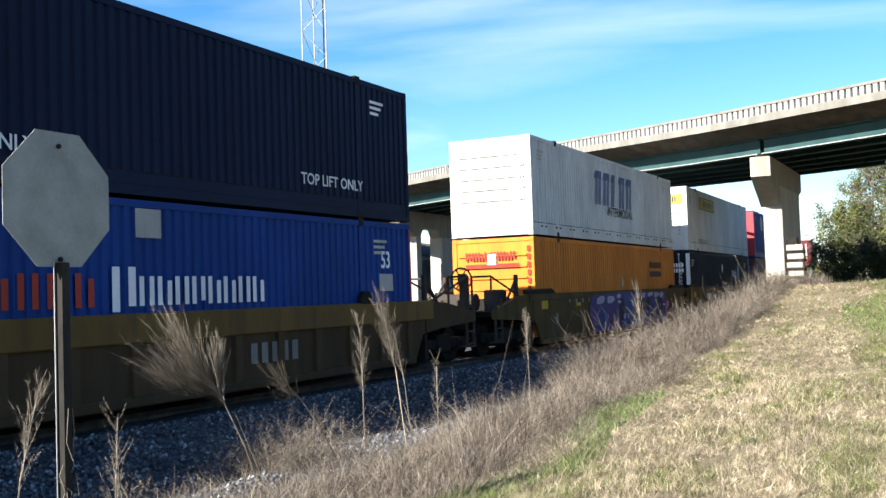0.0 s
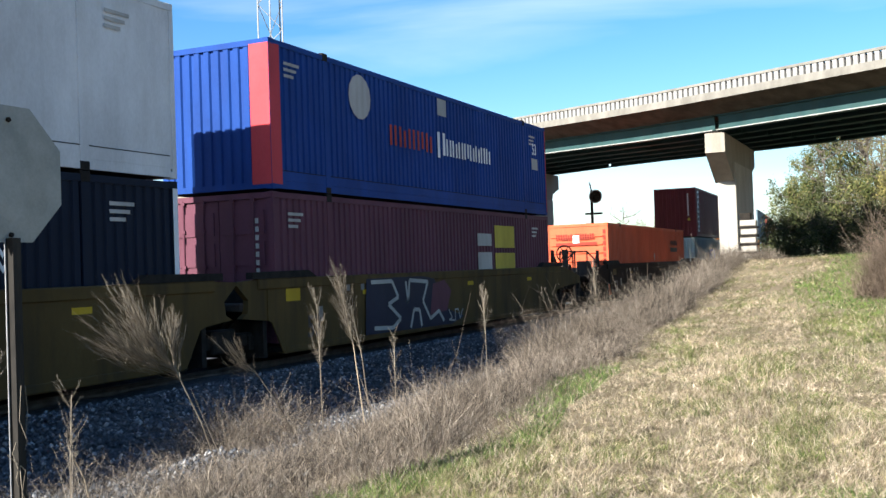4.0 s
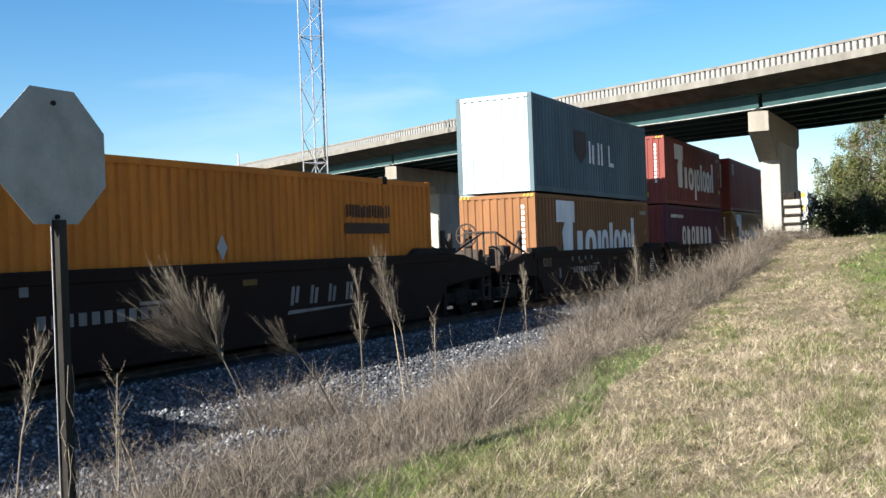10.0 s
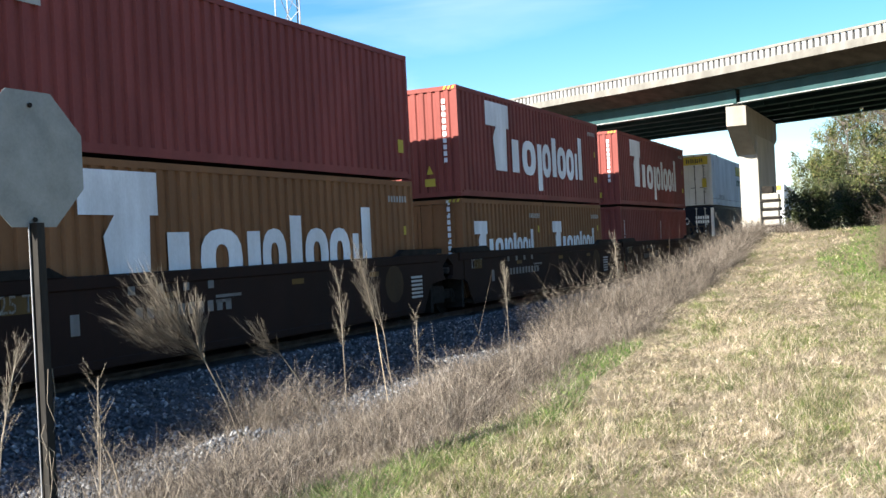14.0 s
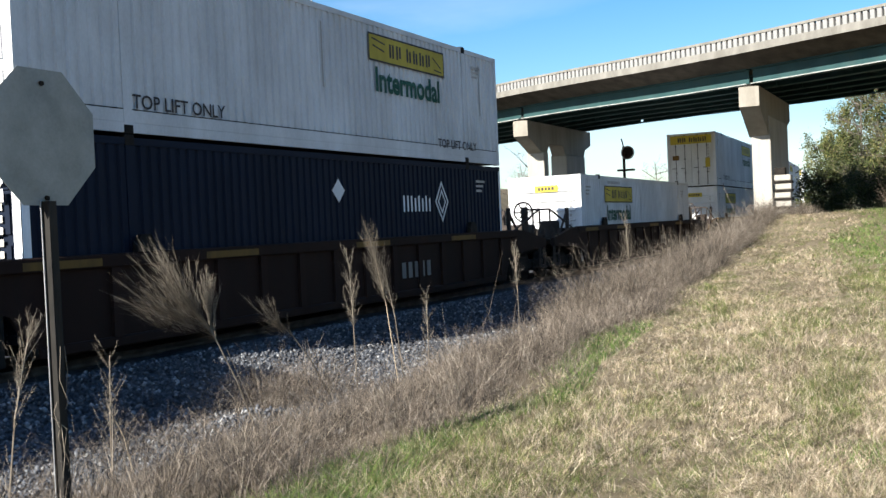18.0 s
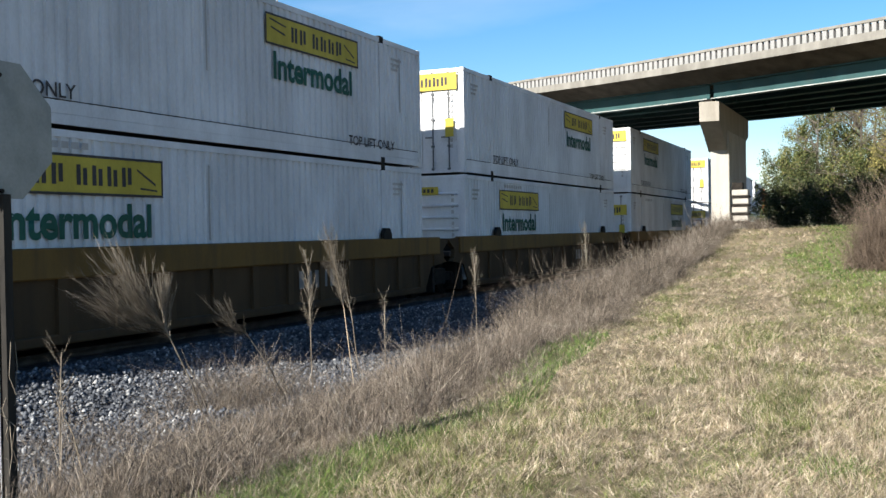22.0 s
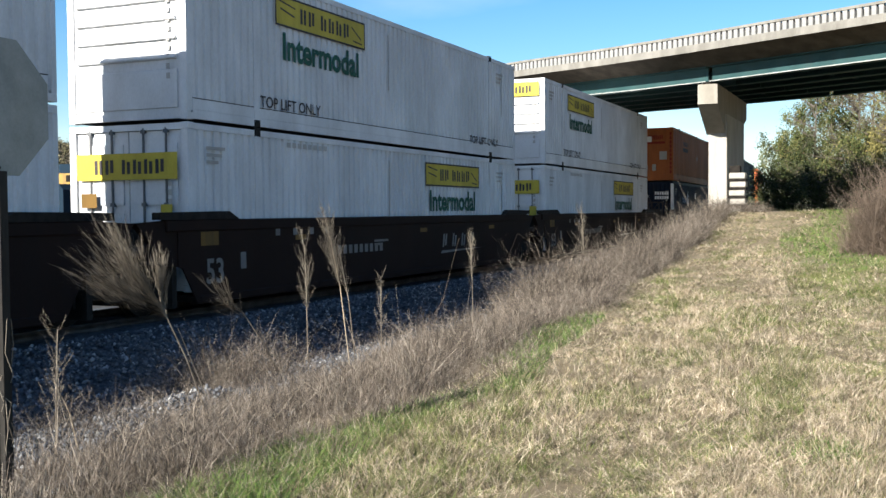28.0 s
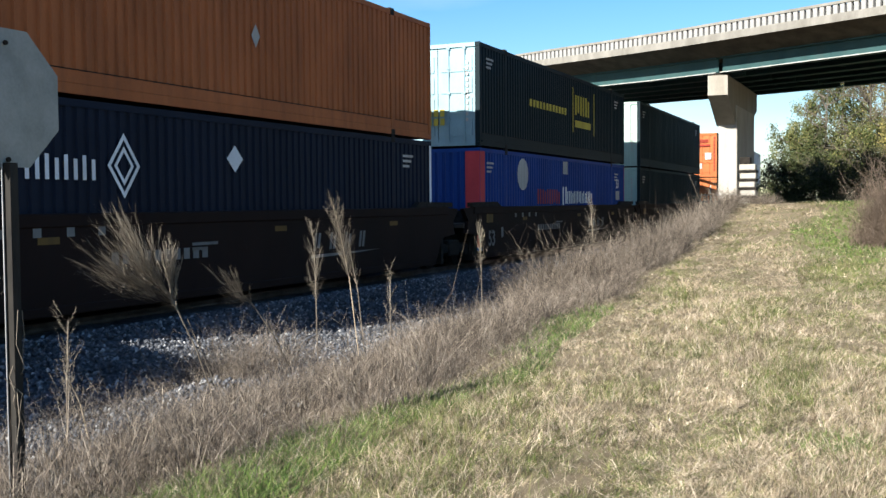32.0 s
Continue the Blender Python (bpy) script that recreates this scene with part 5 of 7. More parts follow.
def ground_z(x, y):
    """Height of the ground: track bed, bank and rising meadow, far yard, hill under the bridge's end."""
    x, y = np.asarray(x, float), np.asarray(y, float)
    rise = np.clip(y - 12, 0, 31)
    meadow = 0.03 + 0.0016 * rise ** 2 + 0.02 * np.clip(x + 4, 0, 25) + 0.012 * np.sin(x * 1.7 + y * 0.6) + 0.01 * np.sin(y * 0.9 - x * 0.4)
    bed = -0.66 + 0.02 * np.sin(y * 0.7)
    toe, top = -7.9 + 0.2 * np.sin(y * 0.45), meadow_edge(y)
    t = np.clip((x - toe) / (top - toe), 0, 1)
    z = bed + (meadow - bed) * (0.55 * t + 0.45 * t * t * (3 - 2 * t))
    z = z + 8.6 * smooth((-x - 53) / 18) * smooth((y - 28) / 40) * smooth((330 - y) / 150)
    # embankment round the bridge's end
    s = -0.88 * (x + 7.6) + 0.475 * (y - 43.6)
    o = 0.475 * (x + 7.6) + 0.88 * (y - 43.6)
    mound = (5.3 + 0.175 * np.clip(s - 39.5, 0, 16)) * smooth((s - 36) / 4) * smooth((o + 4.5) / 3) * smooth((24 - o) / 8)
    return np.maximum(z, mound - 0.66)


def grid_axis(*segments):
    out = []
    for a, b, n in segments:
        out += list(np.linspace(a, b, n, endpoint=False))
    return np.array(out + [segments[-1][1]])


def build_ground():
    xs = grid_axis((-1800, -200, 10), (-200, -90, 12), (-90, -40, 26), (-40, -10, 14), (-10, 8, 73), (8, 40, 17), (40, 1800, 12))
    ys = grid_axis((-1800, -60, 9), (-60, 0, 12), (0, 46, 93), (46, 110, 33), (110, 350, 16), (350, 1800, 10))
    X, Y = np.meshgrid(xs, ys)
    Z = ground_z(X, Y)
    near = (np.abs(X) < 10) & (Y > 0) & (Y < 46)
    Z = Z + near * RNG.normal(0, 0.012, Z.shape)
    v = np.stack([X, Y, Z], -1).reshape(-1, 3)
    nx, ny = len(xs), len(ys)
    i = (np.arange(ny - 1)[:, None] * nx + np.arange(nx - 1)[None]).ravel()
    f = np.stack([i, i + 1, i + nx + 1, i + nx], 1)
    me = cloud("ground", v, f, GROUND)
    me.polygons.foreach_set("use_smooth", [True] * len(me.polygons))
    tagged(new("ground", me), "dry winter grassland rising to a grassy bank", "ground", "", "structure")


build_ground()


def build_ballast():
    offs = [(-4.2, -0.7), (-3.2, -0.55), (-1.95, -0.13), (1.95, -0.13), (2.7, -0.34), (3.4, -0.5), (4.3, -0.555), (5.2, -0.55), (6.0, -0.7)]
    ys = np.concatenate([np.arange(-60, 60, 0.5), np.arange(60, 300, 4)])
    v = []
    for y in ys:
        for j, (o, z) in enumerate(offs):
            w = 0.25 * math.sin(y * 0.5) + 0.15 * math.sin(y * 1.3) if j > 6 else 0
            v.append((track_x(y) + o + w, y, z + float(RNG.normal(0, 0.012))))
    k = len(offs)
    f = [(a * k + j, a * k + j + 1, (a + 1) * k + j + 1, (a + 1) * k + j) for a in range(len(ys) - 1) for j in range(k - 1)]
    me = bpy.data.meshes.new("ballast")
    me.from_pydata(v, [], f)
    me.materials.append(BALLAST)
    bed = tagged(new("track_bed", me), "grey crushed stone ballast under the track", "track bed", "", "structure")
    # loose stones on the shoulder towards the meadow
    n = 52000
    y = 5 + 36 * RNG.random(n) ** 1.4
    o = 1.5 + (3.6 + 2.1 * smooth((13 - y) / 4)) * RNG.random(n)
    x = np.array([track_x(a) for a in y]) + o
    z = np.maximum(np.interp(o, [p[0] for p in offs], [p[1] for p in offs]), ground_z(x, y)) + RNG.normal(0.02, 0.012, n)
    # a low heap of spilt stones at the edge of the bank
    z = z + 0.24 * np.exp(-((x + 7.3) / 0.42) ** 2 - ((y - 9.6) / 0.6) ** 2) * RNG.random(n) ** 0.4
    s = RNG.uniform(0.018, 0.042, n)
    base = np.array([(1, 0, 0), (-1, 0, 0), (0, 1, 0), (0, -1, 0), (0, 0, 0.8), (0, 0, -0.8)], float)
    V = base[None] * s[:, None, None] * RNG.uniform(0.6, 1.4, (n, 6, 1))
    a = RNG.random(n) * 6.28
    c, q = np.cos(a), np.sin(a)
    V = np.stack([V[..., 0] * c[:, None] - V[..., 1] * q[:, None], V[..., 0] * q[:, None] + V[..., 1] * c[:, None], V[..., 2] + 0.4 * V[..., 0]], -1)
    V += np.stack([x, y, z], -1)[:, None]
    tri = np.array([(0, 2, 4), (2, 1, 4), (1, 3, 4), (3, 0, 4), (2, 0, 5), (1, 2, 5), (3, 1, 5), (0, 3, 5)])
    F = (np.arange(n)[:, None, None] * 6 + tri[None]).reshape(-1, 3)
    tagged(new("ballast_stones", cloud("ballast_stones", V.reshape(-1, 3), F, STONE)), "loose grey ballast stones beside the track", "gravel", "", "stuff")


build_ballast()


def build_yard():
    xs, ys = np.linspace(-42.5, -16.4, 24), np.linspace(-20, 160, 60)
    X, Y = np.meshgrid(xs, ys)
    Z = ground_z(X, Y) + 0.05 + RNG.normal(0, 0.015, X.shape)
    Z[:, 0] -= 0.3
    Z[:, -1] -= 0.3
    i = (np.arange(59)[:, None] * 24 + np.arange(23)[None]).ravel()
    f = np.stack([i, i + 1, i + 25, i + 24], 1)
    tagged(new("yard", cloud("yard", np.stack([X, Y, Z], -1).reshape(-1, 3), f, YARD)), "pale grey gravel of the rail yard", "yard", "", "structure")


build_yard()


def build_track():
    track = tagged(new("railway_track"), "steel rails on dark timber ties", "railway track", "", "structure")
    for s in (-1, 1):
        v, f = [], []
        prof = [(-0.075, -0.17), (0.075, -0.17), (0.075, -0.155), (0.012, -0.13), (0.012, -0.04), (0.036, -0.03), (0.036, -0.002), (-0.036, -0.002), (-0.036, -0.03), (-0.012, -0.04), (-0.012, -0.13), (-0.075, -0.155)]
        ys = list(range(-60, 32, 46)) + list(range(32, 301, 6))
        for y in ys:
            v += [(track_x(y) + s * 0.75 + a, y, b) for a, b in prof]
        k = len(prof)
        for i in range(len(ys) - 1):
            f += [(i * k + j, i * k + (j + 1) % k, (i + 1) * k + (j + 1) % k, (i + 1) * k + j) for j in range(k)]
        link("rail", cloud("rail", v, f, RAIL_TOP), None, track)
    tie = boxes((-1.3, 1.3, -0.115, 0.115, -0.3, -0.172), bevel=0.012)
    me = bpy.data.meshes.new("tie")
    tie.to_mesh(me)
    tie.free()
    for i in range(130):
        y = -4 + i * 0.54
        t = link("tie", me, TIE, track)
        t.location = (track_x(y), y, 0)


build_track()


# ---- bridge ----
U = Vector((-0.88, 0.475, 0))
V_IN = Vector((0.475, 0.88, 0))
ORIGIN = Vector((-7.6, 43.6, 0))


def deck_rise(s):
    return 0.2 * float(smooth(s / 14)) if s > 0 else 0.0


def on_deck(s, o, z):
    """s along the bridge from the pier beside the track, o across it away from the camera."""
    p = ORIGIN + U * s + V_IN * o
    return Vector((p.x, p.y, z + deck_rise(s)))


def deck_strip(outline, s0, s1, step=4.0):
    """A cross-section (o, z) swept along the bridge."""
    bm = bmesh.new()
    n = max(1, round((s1 - s0) / step))
    rings = [[bm.verts.new(on_deck(s0 + (s1 - s0) * i / n, o, z)) for o, z in outline] for i in range(n + 1)]
    k = len(outline)
    for a, b in zip(rings, rings[1:]):
        for j in range(k):
            bm.faces.new((a[j], a[(j + 1) % k], b[(j + 1) % k], b[j]))
    bm.faces.new(rings[0])
    bm.faces.new(rings[-1][::-1])
    bmesh.ops.recalc_face_normals(bm, faces=bm.faces[:])
    return bm


def build_bridge():
    br = tagged(new("road_bridge"), "concrete road bridge on green steel girders over the track", "bridge", "", "structure")
    s0, s1 = -32.0, 49.0
    spans = [(-32.0, -15.1), (-14.9, -0.55), (-0.35, 14.0), (14.2, 27.7), (27.9, 37.8), (38.0, 48.9)]
    # slab in the dark soffit colour that holds the overhang's shade
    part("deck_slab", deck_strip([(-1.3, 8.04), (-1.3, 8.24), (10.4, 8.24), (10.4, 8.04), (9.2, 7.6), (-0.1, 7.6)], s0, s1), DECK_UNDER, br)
    part("fascia", deck_strip([(-1.33, 8.03), (-1.33, 8.26), (-1.303, 8.26), (-1.303, 8.03)], s0, s1), RAIL_CONCRETE, br)
    for o in (-1.3, 10.15):
        part("kerb", deck_strip([(o, 8.244), (o, 8.33), (o + 0.25, 8.33), (o + 0.25, 8.244)], s0, s1), RAIL_CONCRETE, br)
        part("top_rail", deck_strip([(o + 0.02, 8.67), (o + 0.02, 8.77), (o + 0.2, 8.77), (o + 0.2, 8.67)], s0, s1), RAIL_CONCRETE, br)
    # thin dark sheet added to stand for the shade between the balusters
    part("rail_gap_shade", deck_strip([(-1.06, 8.335), (-1.06, 8.66), (-1.03, 8.66), (-1.03, 8.335)], s0, s1), GRIME, br)
    ang = math.degrees(math.atan2(U.y, U.x))
    me = bpy.data.meshes.new("baluster")
    bm = boxes((-0.086, 0.086, -0.06, 0.06, 0, 0.34))
    bm.to_mesh(me)
    bm.free()
    for i in range(290):
        s = -24 + i * 0.27
        b = link("baluster", me, BALUSTER, br)
        b.matrix_basis = Matrix.Translation(on_deck(s, -1.19, 8.333)) @ pose(0, 0, 0, 0, 0, ang)
    for a, b in spans:
        for o in (0.1, 1.88, 3.66, 5.44, 7.22, 9.0):
            part("girder", deck_strip([(o - 0.2, 6.95), (o + 0.2, 6.95), (o + 0.2, 6.99), (o + 0.02, 7.0), (o + 0.02, 7.54), (o + 0.18, 7.55), (o + 0.18, 7.596), (o - 0.18, 7.596), (o - 0.18, 7.55), (o - 0.02, 7.54), (o - 0.02, 7.0), (o - 0.2, 6.99)], a, b), GIRDER_GREEN, br)
        # strip added to paint the sun catching the lower flange edge
        part("flange_edge", deck_strip([(-0.112, 6.952), (-0.112, 6.99), (-0.103, 6.99), (-0.103, 6.952)], a, b), FLANGE, br, "sunlit lower edge of the outer girder, painted as a pale strip")
        for s in np.arange(a + 2.2, b - 1, 4.4):
            part("cross_frame", deck_strip([(0.14, 7.1), (0.14, 7.45), (8.96, 7.45), (8.96, 7.1)], s, s + 0.06), GIRDER_GREEN, br)
    # two-column bents, parallel to the track
    for s, low in ((-0.45, 1.0), (14.1, -1.0), (27.8, -1.0), (37.9, -1.0)):
        rise = deck_rise(s)
        near = on_deck(s, -0.1, 0)
        nx, ny = near.x, near.y
        solid = s < 10
        back = 8.8 if solid else 10.4
        far = 7.4 if solid else 9.0
        under = [(ny + 2.15, 4.95), (ny + far - 0.05, 4.95)] if solid else [(ny + 2.05, 5.25), (ny + 2.75, 5.25), (ny + 3.2, 5.8), (ny + 5.3, 5.8), (ny + 5.75, 5.25), (ny + far, 5.25)]
        outline = [(ny, 6.05), (ny, 6.86), (ny + back, 6.86), (ny + back, 6.05), (ny + far + 0.3, 5.7)] + under[::-1] + [(ny + 0.05, 6.02)]
        pier = part("pier_cap", prism([(p, q + rise) for p, q in outline], "x", nx - 0.4, nx + 0.4), PIER, br)
        for a, b in (((2.1, 7.4),) if solid else ((2.05, 2.75), (5.75, 9.0))):
            part("pier_column", boxes((nx - (0.31 if solid else 0.49), nx + 0.47, ny + a, ny + b, low, (5.8 if solid else 5.3) + rise), bevel=0.03), PIER_SHAFT, pier)
        for i, o in enumerate((0.1, 1.88, 3.66, 5.44, 7.22, 9.0)):
            along = s + 0.475 * (o + 0.1) / 0.88
            q = on_deck(along, o, 0)
            if q.y > ny + back - 0.2:
                continue
            part("bearing", boxes((q.x - 0.2, q.x + 0.2, q.y - 0.2, q.y + 0.2, 6.86 + rise, 6.95 + rise)), GRIME, pier)
    def corner(s, o, z0, z1):
        bm = bmesh.new()
        vs = [on_deck(a, b, 0) for a, b in ((s, o), (s + 4.8, o), (s + 4.8, o + 0.6), (s, o + 0.6))]
        add_prism(bm, [(p.x, p.y) for p in vs], "z", z0, z1)
        bmesh.ops.recalc_face_normals(bm, faces=bm.faces[:])
        return bm
    part("wing_wall", corner(49.1, -1.25, 4.0, 8.95), CONCRETE, br, "weathered concrete wing wall")
    vs = [on_deck(a, b, 0) for a, b in ((49.05, -0.3), (50.0, -0.3), (50.0, 8.5), (49.05, 8.5))]
    part("abutment", prism([(p.x, p.y) for p in vs], "z", 3.0, 8.1), CONCRETE, br)


build_bridge()


def lattice_tower(x, y, w, top):
    tw = tagged(new("lattice_tower"), "slender triangular steel lattice radio tower", "tower")
    legs = [Vector((w / 2, 0, 0)), Vector((-w / 2, 0, 0)), Vector((0, w * 0.87, 0))]
    ang = math.radians(33.7)
    legs = [Vector((p.x * math.cos(ang) - p.y * math.sin(ang) + x, p.x * math.sin(ang) + p.y * math.cos(ang) + y, 0)) for p in legs]
    for p in legs:
        bm = bmesh.new()
        add_tube(bm, p + Vector((0, 0, -0.7)), p + Vector((0, 0, top)), 0.038, None, 8)
        part("leg", bm, GALVANISED, tw)
    step = 1.22
    for a, b in ((0, 1), (1, 2), (2, 0)):
        z = 0.0
        k = 0
        while z < top - 1:
            bm = bmesh.new()
            pa, pb = (legs[a], legs[b]) if (k + a) % 2 else (legs[b], legs[a])
            add_tube(bm, pa + Vector((0, 0, z)), pb + Vector((0, 0, z + step)), 0.019, None, 5)
            part("cross_brace", bm, GALVANISED, tw)
            if k % 5 == 0:
                bm = bmesh.new()
                add_tube(bm, pa + Vector((0, 0, z)), pb + Vector((0, 0, z)), 0.024, None, 5)
                part("flange_bar", bm, GALVANISED, tw)
            z += step
            k += 1
    bm = bmesh.new()
    add_tube(bm, legs[0] + Vector((-0.1, -0.05, 0)), legs[0] + Vector((-0.1, -0.05, top)), 0.03, None, 6)
    part("feed_cable", bm, GRIME, tw)


lattice_tower(-27.7, 41.6, 1.15, 31.0)


def stop_sign(x, y, z, flat):
    sg = tagged(new("road_sign"), "unpainted weathered back of an octagonal sign on a steel post", "road sign")
    r = flat / 2 / math.cos(math.pi / 8)
    o = [(y + r * math.cos(math.pi / 8 + i * math.pi / 4), z + r * math.sin(math.pi / 8 + i * math.pi / 4)) for i in range(8)]
    pl = prism(o, "x", x - 0.012, x - 0.009)
    part("sign_plate", pl, SIGN_BACK, sg)
    zt = z - flat * 0.47
    bm = prism([(x - 0.009, y - 0.04), (x - 0.009, y - 0.024), (x + 0.03, y - 0.022), (x + 0.03, y + 0.022), (x - 0.009, y + 0.024), (x - 0.009, y + 0.04), (x - 0.004, y + 0.04), (x - 0.004, y + 0.03), (x + 0.036, y + 0.028), (x + 0.036, y - 0.028), (x - 0.004, y - 0.03), (x - 0.004, y - 0.04)], "z", -0.5, zt)
    part("sign_post", bm, WOOD_POST, sg)
    # narrow strip, paler than the post, on its lower-y edge only
    part("post_flange", boxes((x - 0.009, x - 0.004, y - 0.047, y - 0.0405, -0.5, zt)), STEEL, sg, "thin pale strip along one edge of the post")
    for dz in (-0.34, 0.3):
        bm = bmesh.new()
        add_tube(bm, (x - 0.015, y, z + dz), (x + 0.006, y, z + dz), 0.014, None, 6)
        part("bolt", bm, GRIME, sg)
    bm = bmesh.new()
    for j in range(5):
        a = Vector((x + 0.03, y + 0.02, -0.3))
        for i in range(9):
            b = Vector((x + 0.03 + float(RNG.normal(0, 0.018)), y + float(RNG.normal(0, 0.03)), a.z + 0.08 + 0.12 * float(RNG.random())))
            add_tube(bm, a, b, 0.0022, 0.0022, 4, False)
            a = b
    part("dry_vine", bm, PLUME, sg, "dry vine twined round the post")


stop_sign(-4.53, 4.19, 2.3, 0.762)


# ---- yard beyond the train ----
def locomotive(x, y):
    lo = tagged(new("locomotive"), "parked dark blue diesel locomotive with a yellow cab end", "locomotive")
    def p(name, bm, mat, label=""):
        ob = part(name, bm, mat, lo, label)
        ob.location = (x, y, -0.3)
        return ob
    p("underframe", boxes((-1.5, 1.5, 0, 22, 1.15, 1.6), bevel=0.05), GRIME)
    p("long_hood", prism([(-1.05, 1.6), (-1.05, 4.35), (-0.85, 4.6), (0.85, 4.6), (1.05, 4.35), (1.05, 1.6)], "y", 5.0, 20.8), LOCO)
    cab = p("cab", prism([(-1.5, 1.6), (-1.5, 4.2), (-1.1, 4.7), (1.1, 4.7), (1.5, 4.2), (1.5, 1.6)], "y", 2.3, 5.0), LOCO)
    p("nose", prism([(-1.3, 1.6), (-1.3, 3.3), (-1.0, 3.6), (1.0, 3.6), (1.3, 3.3), (1.3, 1.6)], "y", 1.0, 2.3), LOCO)
    part("cab_panel", boxes((-1.46, 1.46, 2.27, 2.3, 2.7, 4.2)), FADED_YELLOW, cab, "faded yellow cab front")
    part("number_plate", boxes((-0.45, 0.25, 2.255, 2.272, 3.05, 3.45), bevel=0.008), MARK_WHITE, cab, "white number plate")
    part("cab_panel", boxes((1.5, 1.52, 2.3, 3.3, 2.6, 4.15)), FADED_YELLOW, cab, "yellow cab side")
    for q in ((-1.2, -0.3, 2.25, 2.268, 3.75, 4.1), (0.3, 1.2, 2.25, 2.268, 3.75, 4.1), (1.5, 1.515, 3.5, 4.6, 3.2, 3.9)):
        part("cab_window", boxes(q), GRIME, cab)
    for yy in (7.0, 10.0, 13.5, 16.0, 18.5):
        bm = bmesh.new()
        add_tube(bm, (0, yy, 4.6), (0, yy, 4.78), 0.75, 0.7, 16)
        p("roof_fan", bm, GRIME)
    for yy in (3.8, 17.8):
        bm = boxes((-1.3, 1.3, yy - 1.9, yy + 1.9, 0.55, 0.95), bevel=0.05)
        for w in (-1.5, 0, 1.5):
            add_tube(bm, (-0.85, yy + w, 0.5), (0.85, yy + w, 0.5), 0.5, None, 18)
        p("bogie", bm, GRIME)
    p("fuel_tank", prism([(-1.4, 1.15), (-1.4, 0.6), (-1.0, 0.35), (1.0, 0.35), (1.4, 0.6), (1.4, 1.15)], "y", 8.0, 13.5), GRIME)
    b, _ = word_blocks(12.7, 2.05, 1.8, "eon", 0.3, 0.15)
    for i, r in enumerate(b):
        ob = decal("hood_mark", [r], FADED_YELLOW, lo, "side", 1.06, ("loco", i))
        ob.location = (x, y, -0.3)
    bm = bmesh.new()
    for i in range(13):
        yy = 5.2 + i * 1.3
        add_tube(bm, (1.45, yy, 1.6), (1.45, yy, 2.65), 0.02, None, 5)
    add_tube(bm, (1.45, 5.2, 2.65), (1.45, 20.8, 2.65), 0.02, None, 5)
    p("handrail", bm, STEEL)
    for i in range(10):
        p("hood_door", boxes((1.05, 1.07, 5.6 + i * 1.5, 6.8 + i * 1.5, 1.8, 2.25)), BLACK_BLUE)


locomotive(-41.0, 39.9)


def signal_mast(x, y, h):
    sg = tagged(new("railway_signal"), "dark railway signal with a round target on a mast", "signal")
    bm = bmesh.new()
    add_tube(bm, (x, y, -0.6), (x, y, h), 0.08, None, 8)
    part("mast", bm, GRIME, sg)
    bm = bmesh.new()
    add_tube(bm, (x + 0.25, y - 0.1, h - 0.35), (x + 0.25, y - 0.06, h - 0.35), 0.34, None, 20)
    for i in range(3):
        a = math.pi / 2 + i * 2.094
        add_tube(bm, (x + 0.25 + 0.2 * math.cos(a), y - 0.3, h - 0.35 + 0.2 * math.sin(a)), (x + 0.25 + 0.2 * math.cos(a), y - 0.1, h - 0.35 + 0.2 * math.sin(a)), 0.11, None, 10)
    part("signal_head", bm, GRIME, sg)
    bm = bmesh.new()
    for i in range(20):
        p, q = 2 * math.pi * i / 20, 2 * math.pi * (i + 1) / 20
        add_tube(bm, (x + 0.25 + 0.35 * math.cos(p), y - 0.1, h - 0.35 + 0.35 * math.sin(p)), (x + 0.25 + 0.35 * math.cos(q), y - 0.1, h - 0.35 + 0.35 * math.sin(q)), 0.035, None, 5)
    part("target_ring", bm, STEEL, sg, "pale worn rim of the target")
    bm = bmesh.new()
    add_tube(bm, (x, y, h), (x - 0.1, y, h + 0.45), 0.04, None, 6)
    add_box(bm, x - 0.35, x + 0.55, y - 0.2, y + 0.2, h - 1.35, h - 1.25)
    for i in range(12):
        add_box(bm, x - 0.3, x + 0.02, y - 0.2, y - 0.16, 0.2 + i * 0.33, 0.24 + i * 0.33)
    part("ladder_and_platform", bm, GRIME, sg)


signal_mast(-16.2, 55.8, 5.7)


def pole(name, x, y, z0, z1, r, label, head=None):
    po = tagged(new(name), label, "pole" if not head else "lamp post")
    bm = bmesh.new()
    add_tube(bm, (x, y, z0), (x, y, z1), r, r * 0.7, 8)
    part("shaft", bm, STEEL, po)
    if head == "arm":
        bm = bmesh.new()
        add_tube(bm, (x, y, z1 - 0.1), (x + 1.6, y, z1 + 0.1), 0.05, 0.04, 6)
        add_box(bm, x + 1.4, x + 2.1, y - 0.12, y + 0.12, z1 + 0.05, z1 + 0.2)
        part("lamp_arm", bm, STEEL, po)
    if head == "board":
        part("board", boxes((x - 0.5, x + 0.5, y - 0.03, y, z1 - 0.75, z1)), SIGN_BACK, po)


pole("marker_post", -51.6, 66.4, 8.7, 9.95, 0.1, "short grey post at the end of the bridge")
pole("sign_post", -69.5, 75.4, 7.0, 9.6, 0.06, "small square sign on the hill", "board")
pole("street_lamp", -25.0, 138.0, -0.6, 9.0, 0.12, "distant grey street lamp", "arm")
pole("street_lamp", -11.0, 112.0, 0.5, 6.2, 0.12, "distant grey street lamp beyond the trees", "arm")


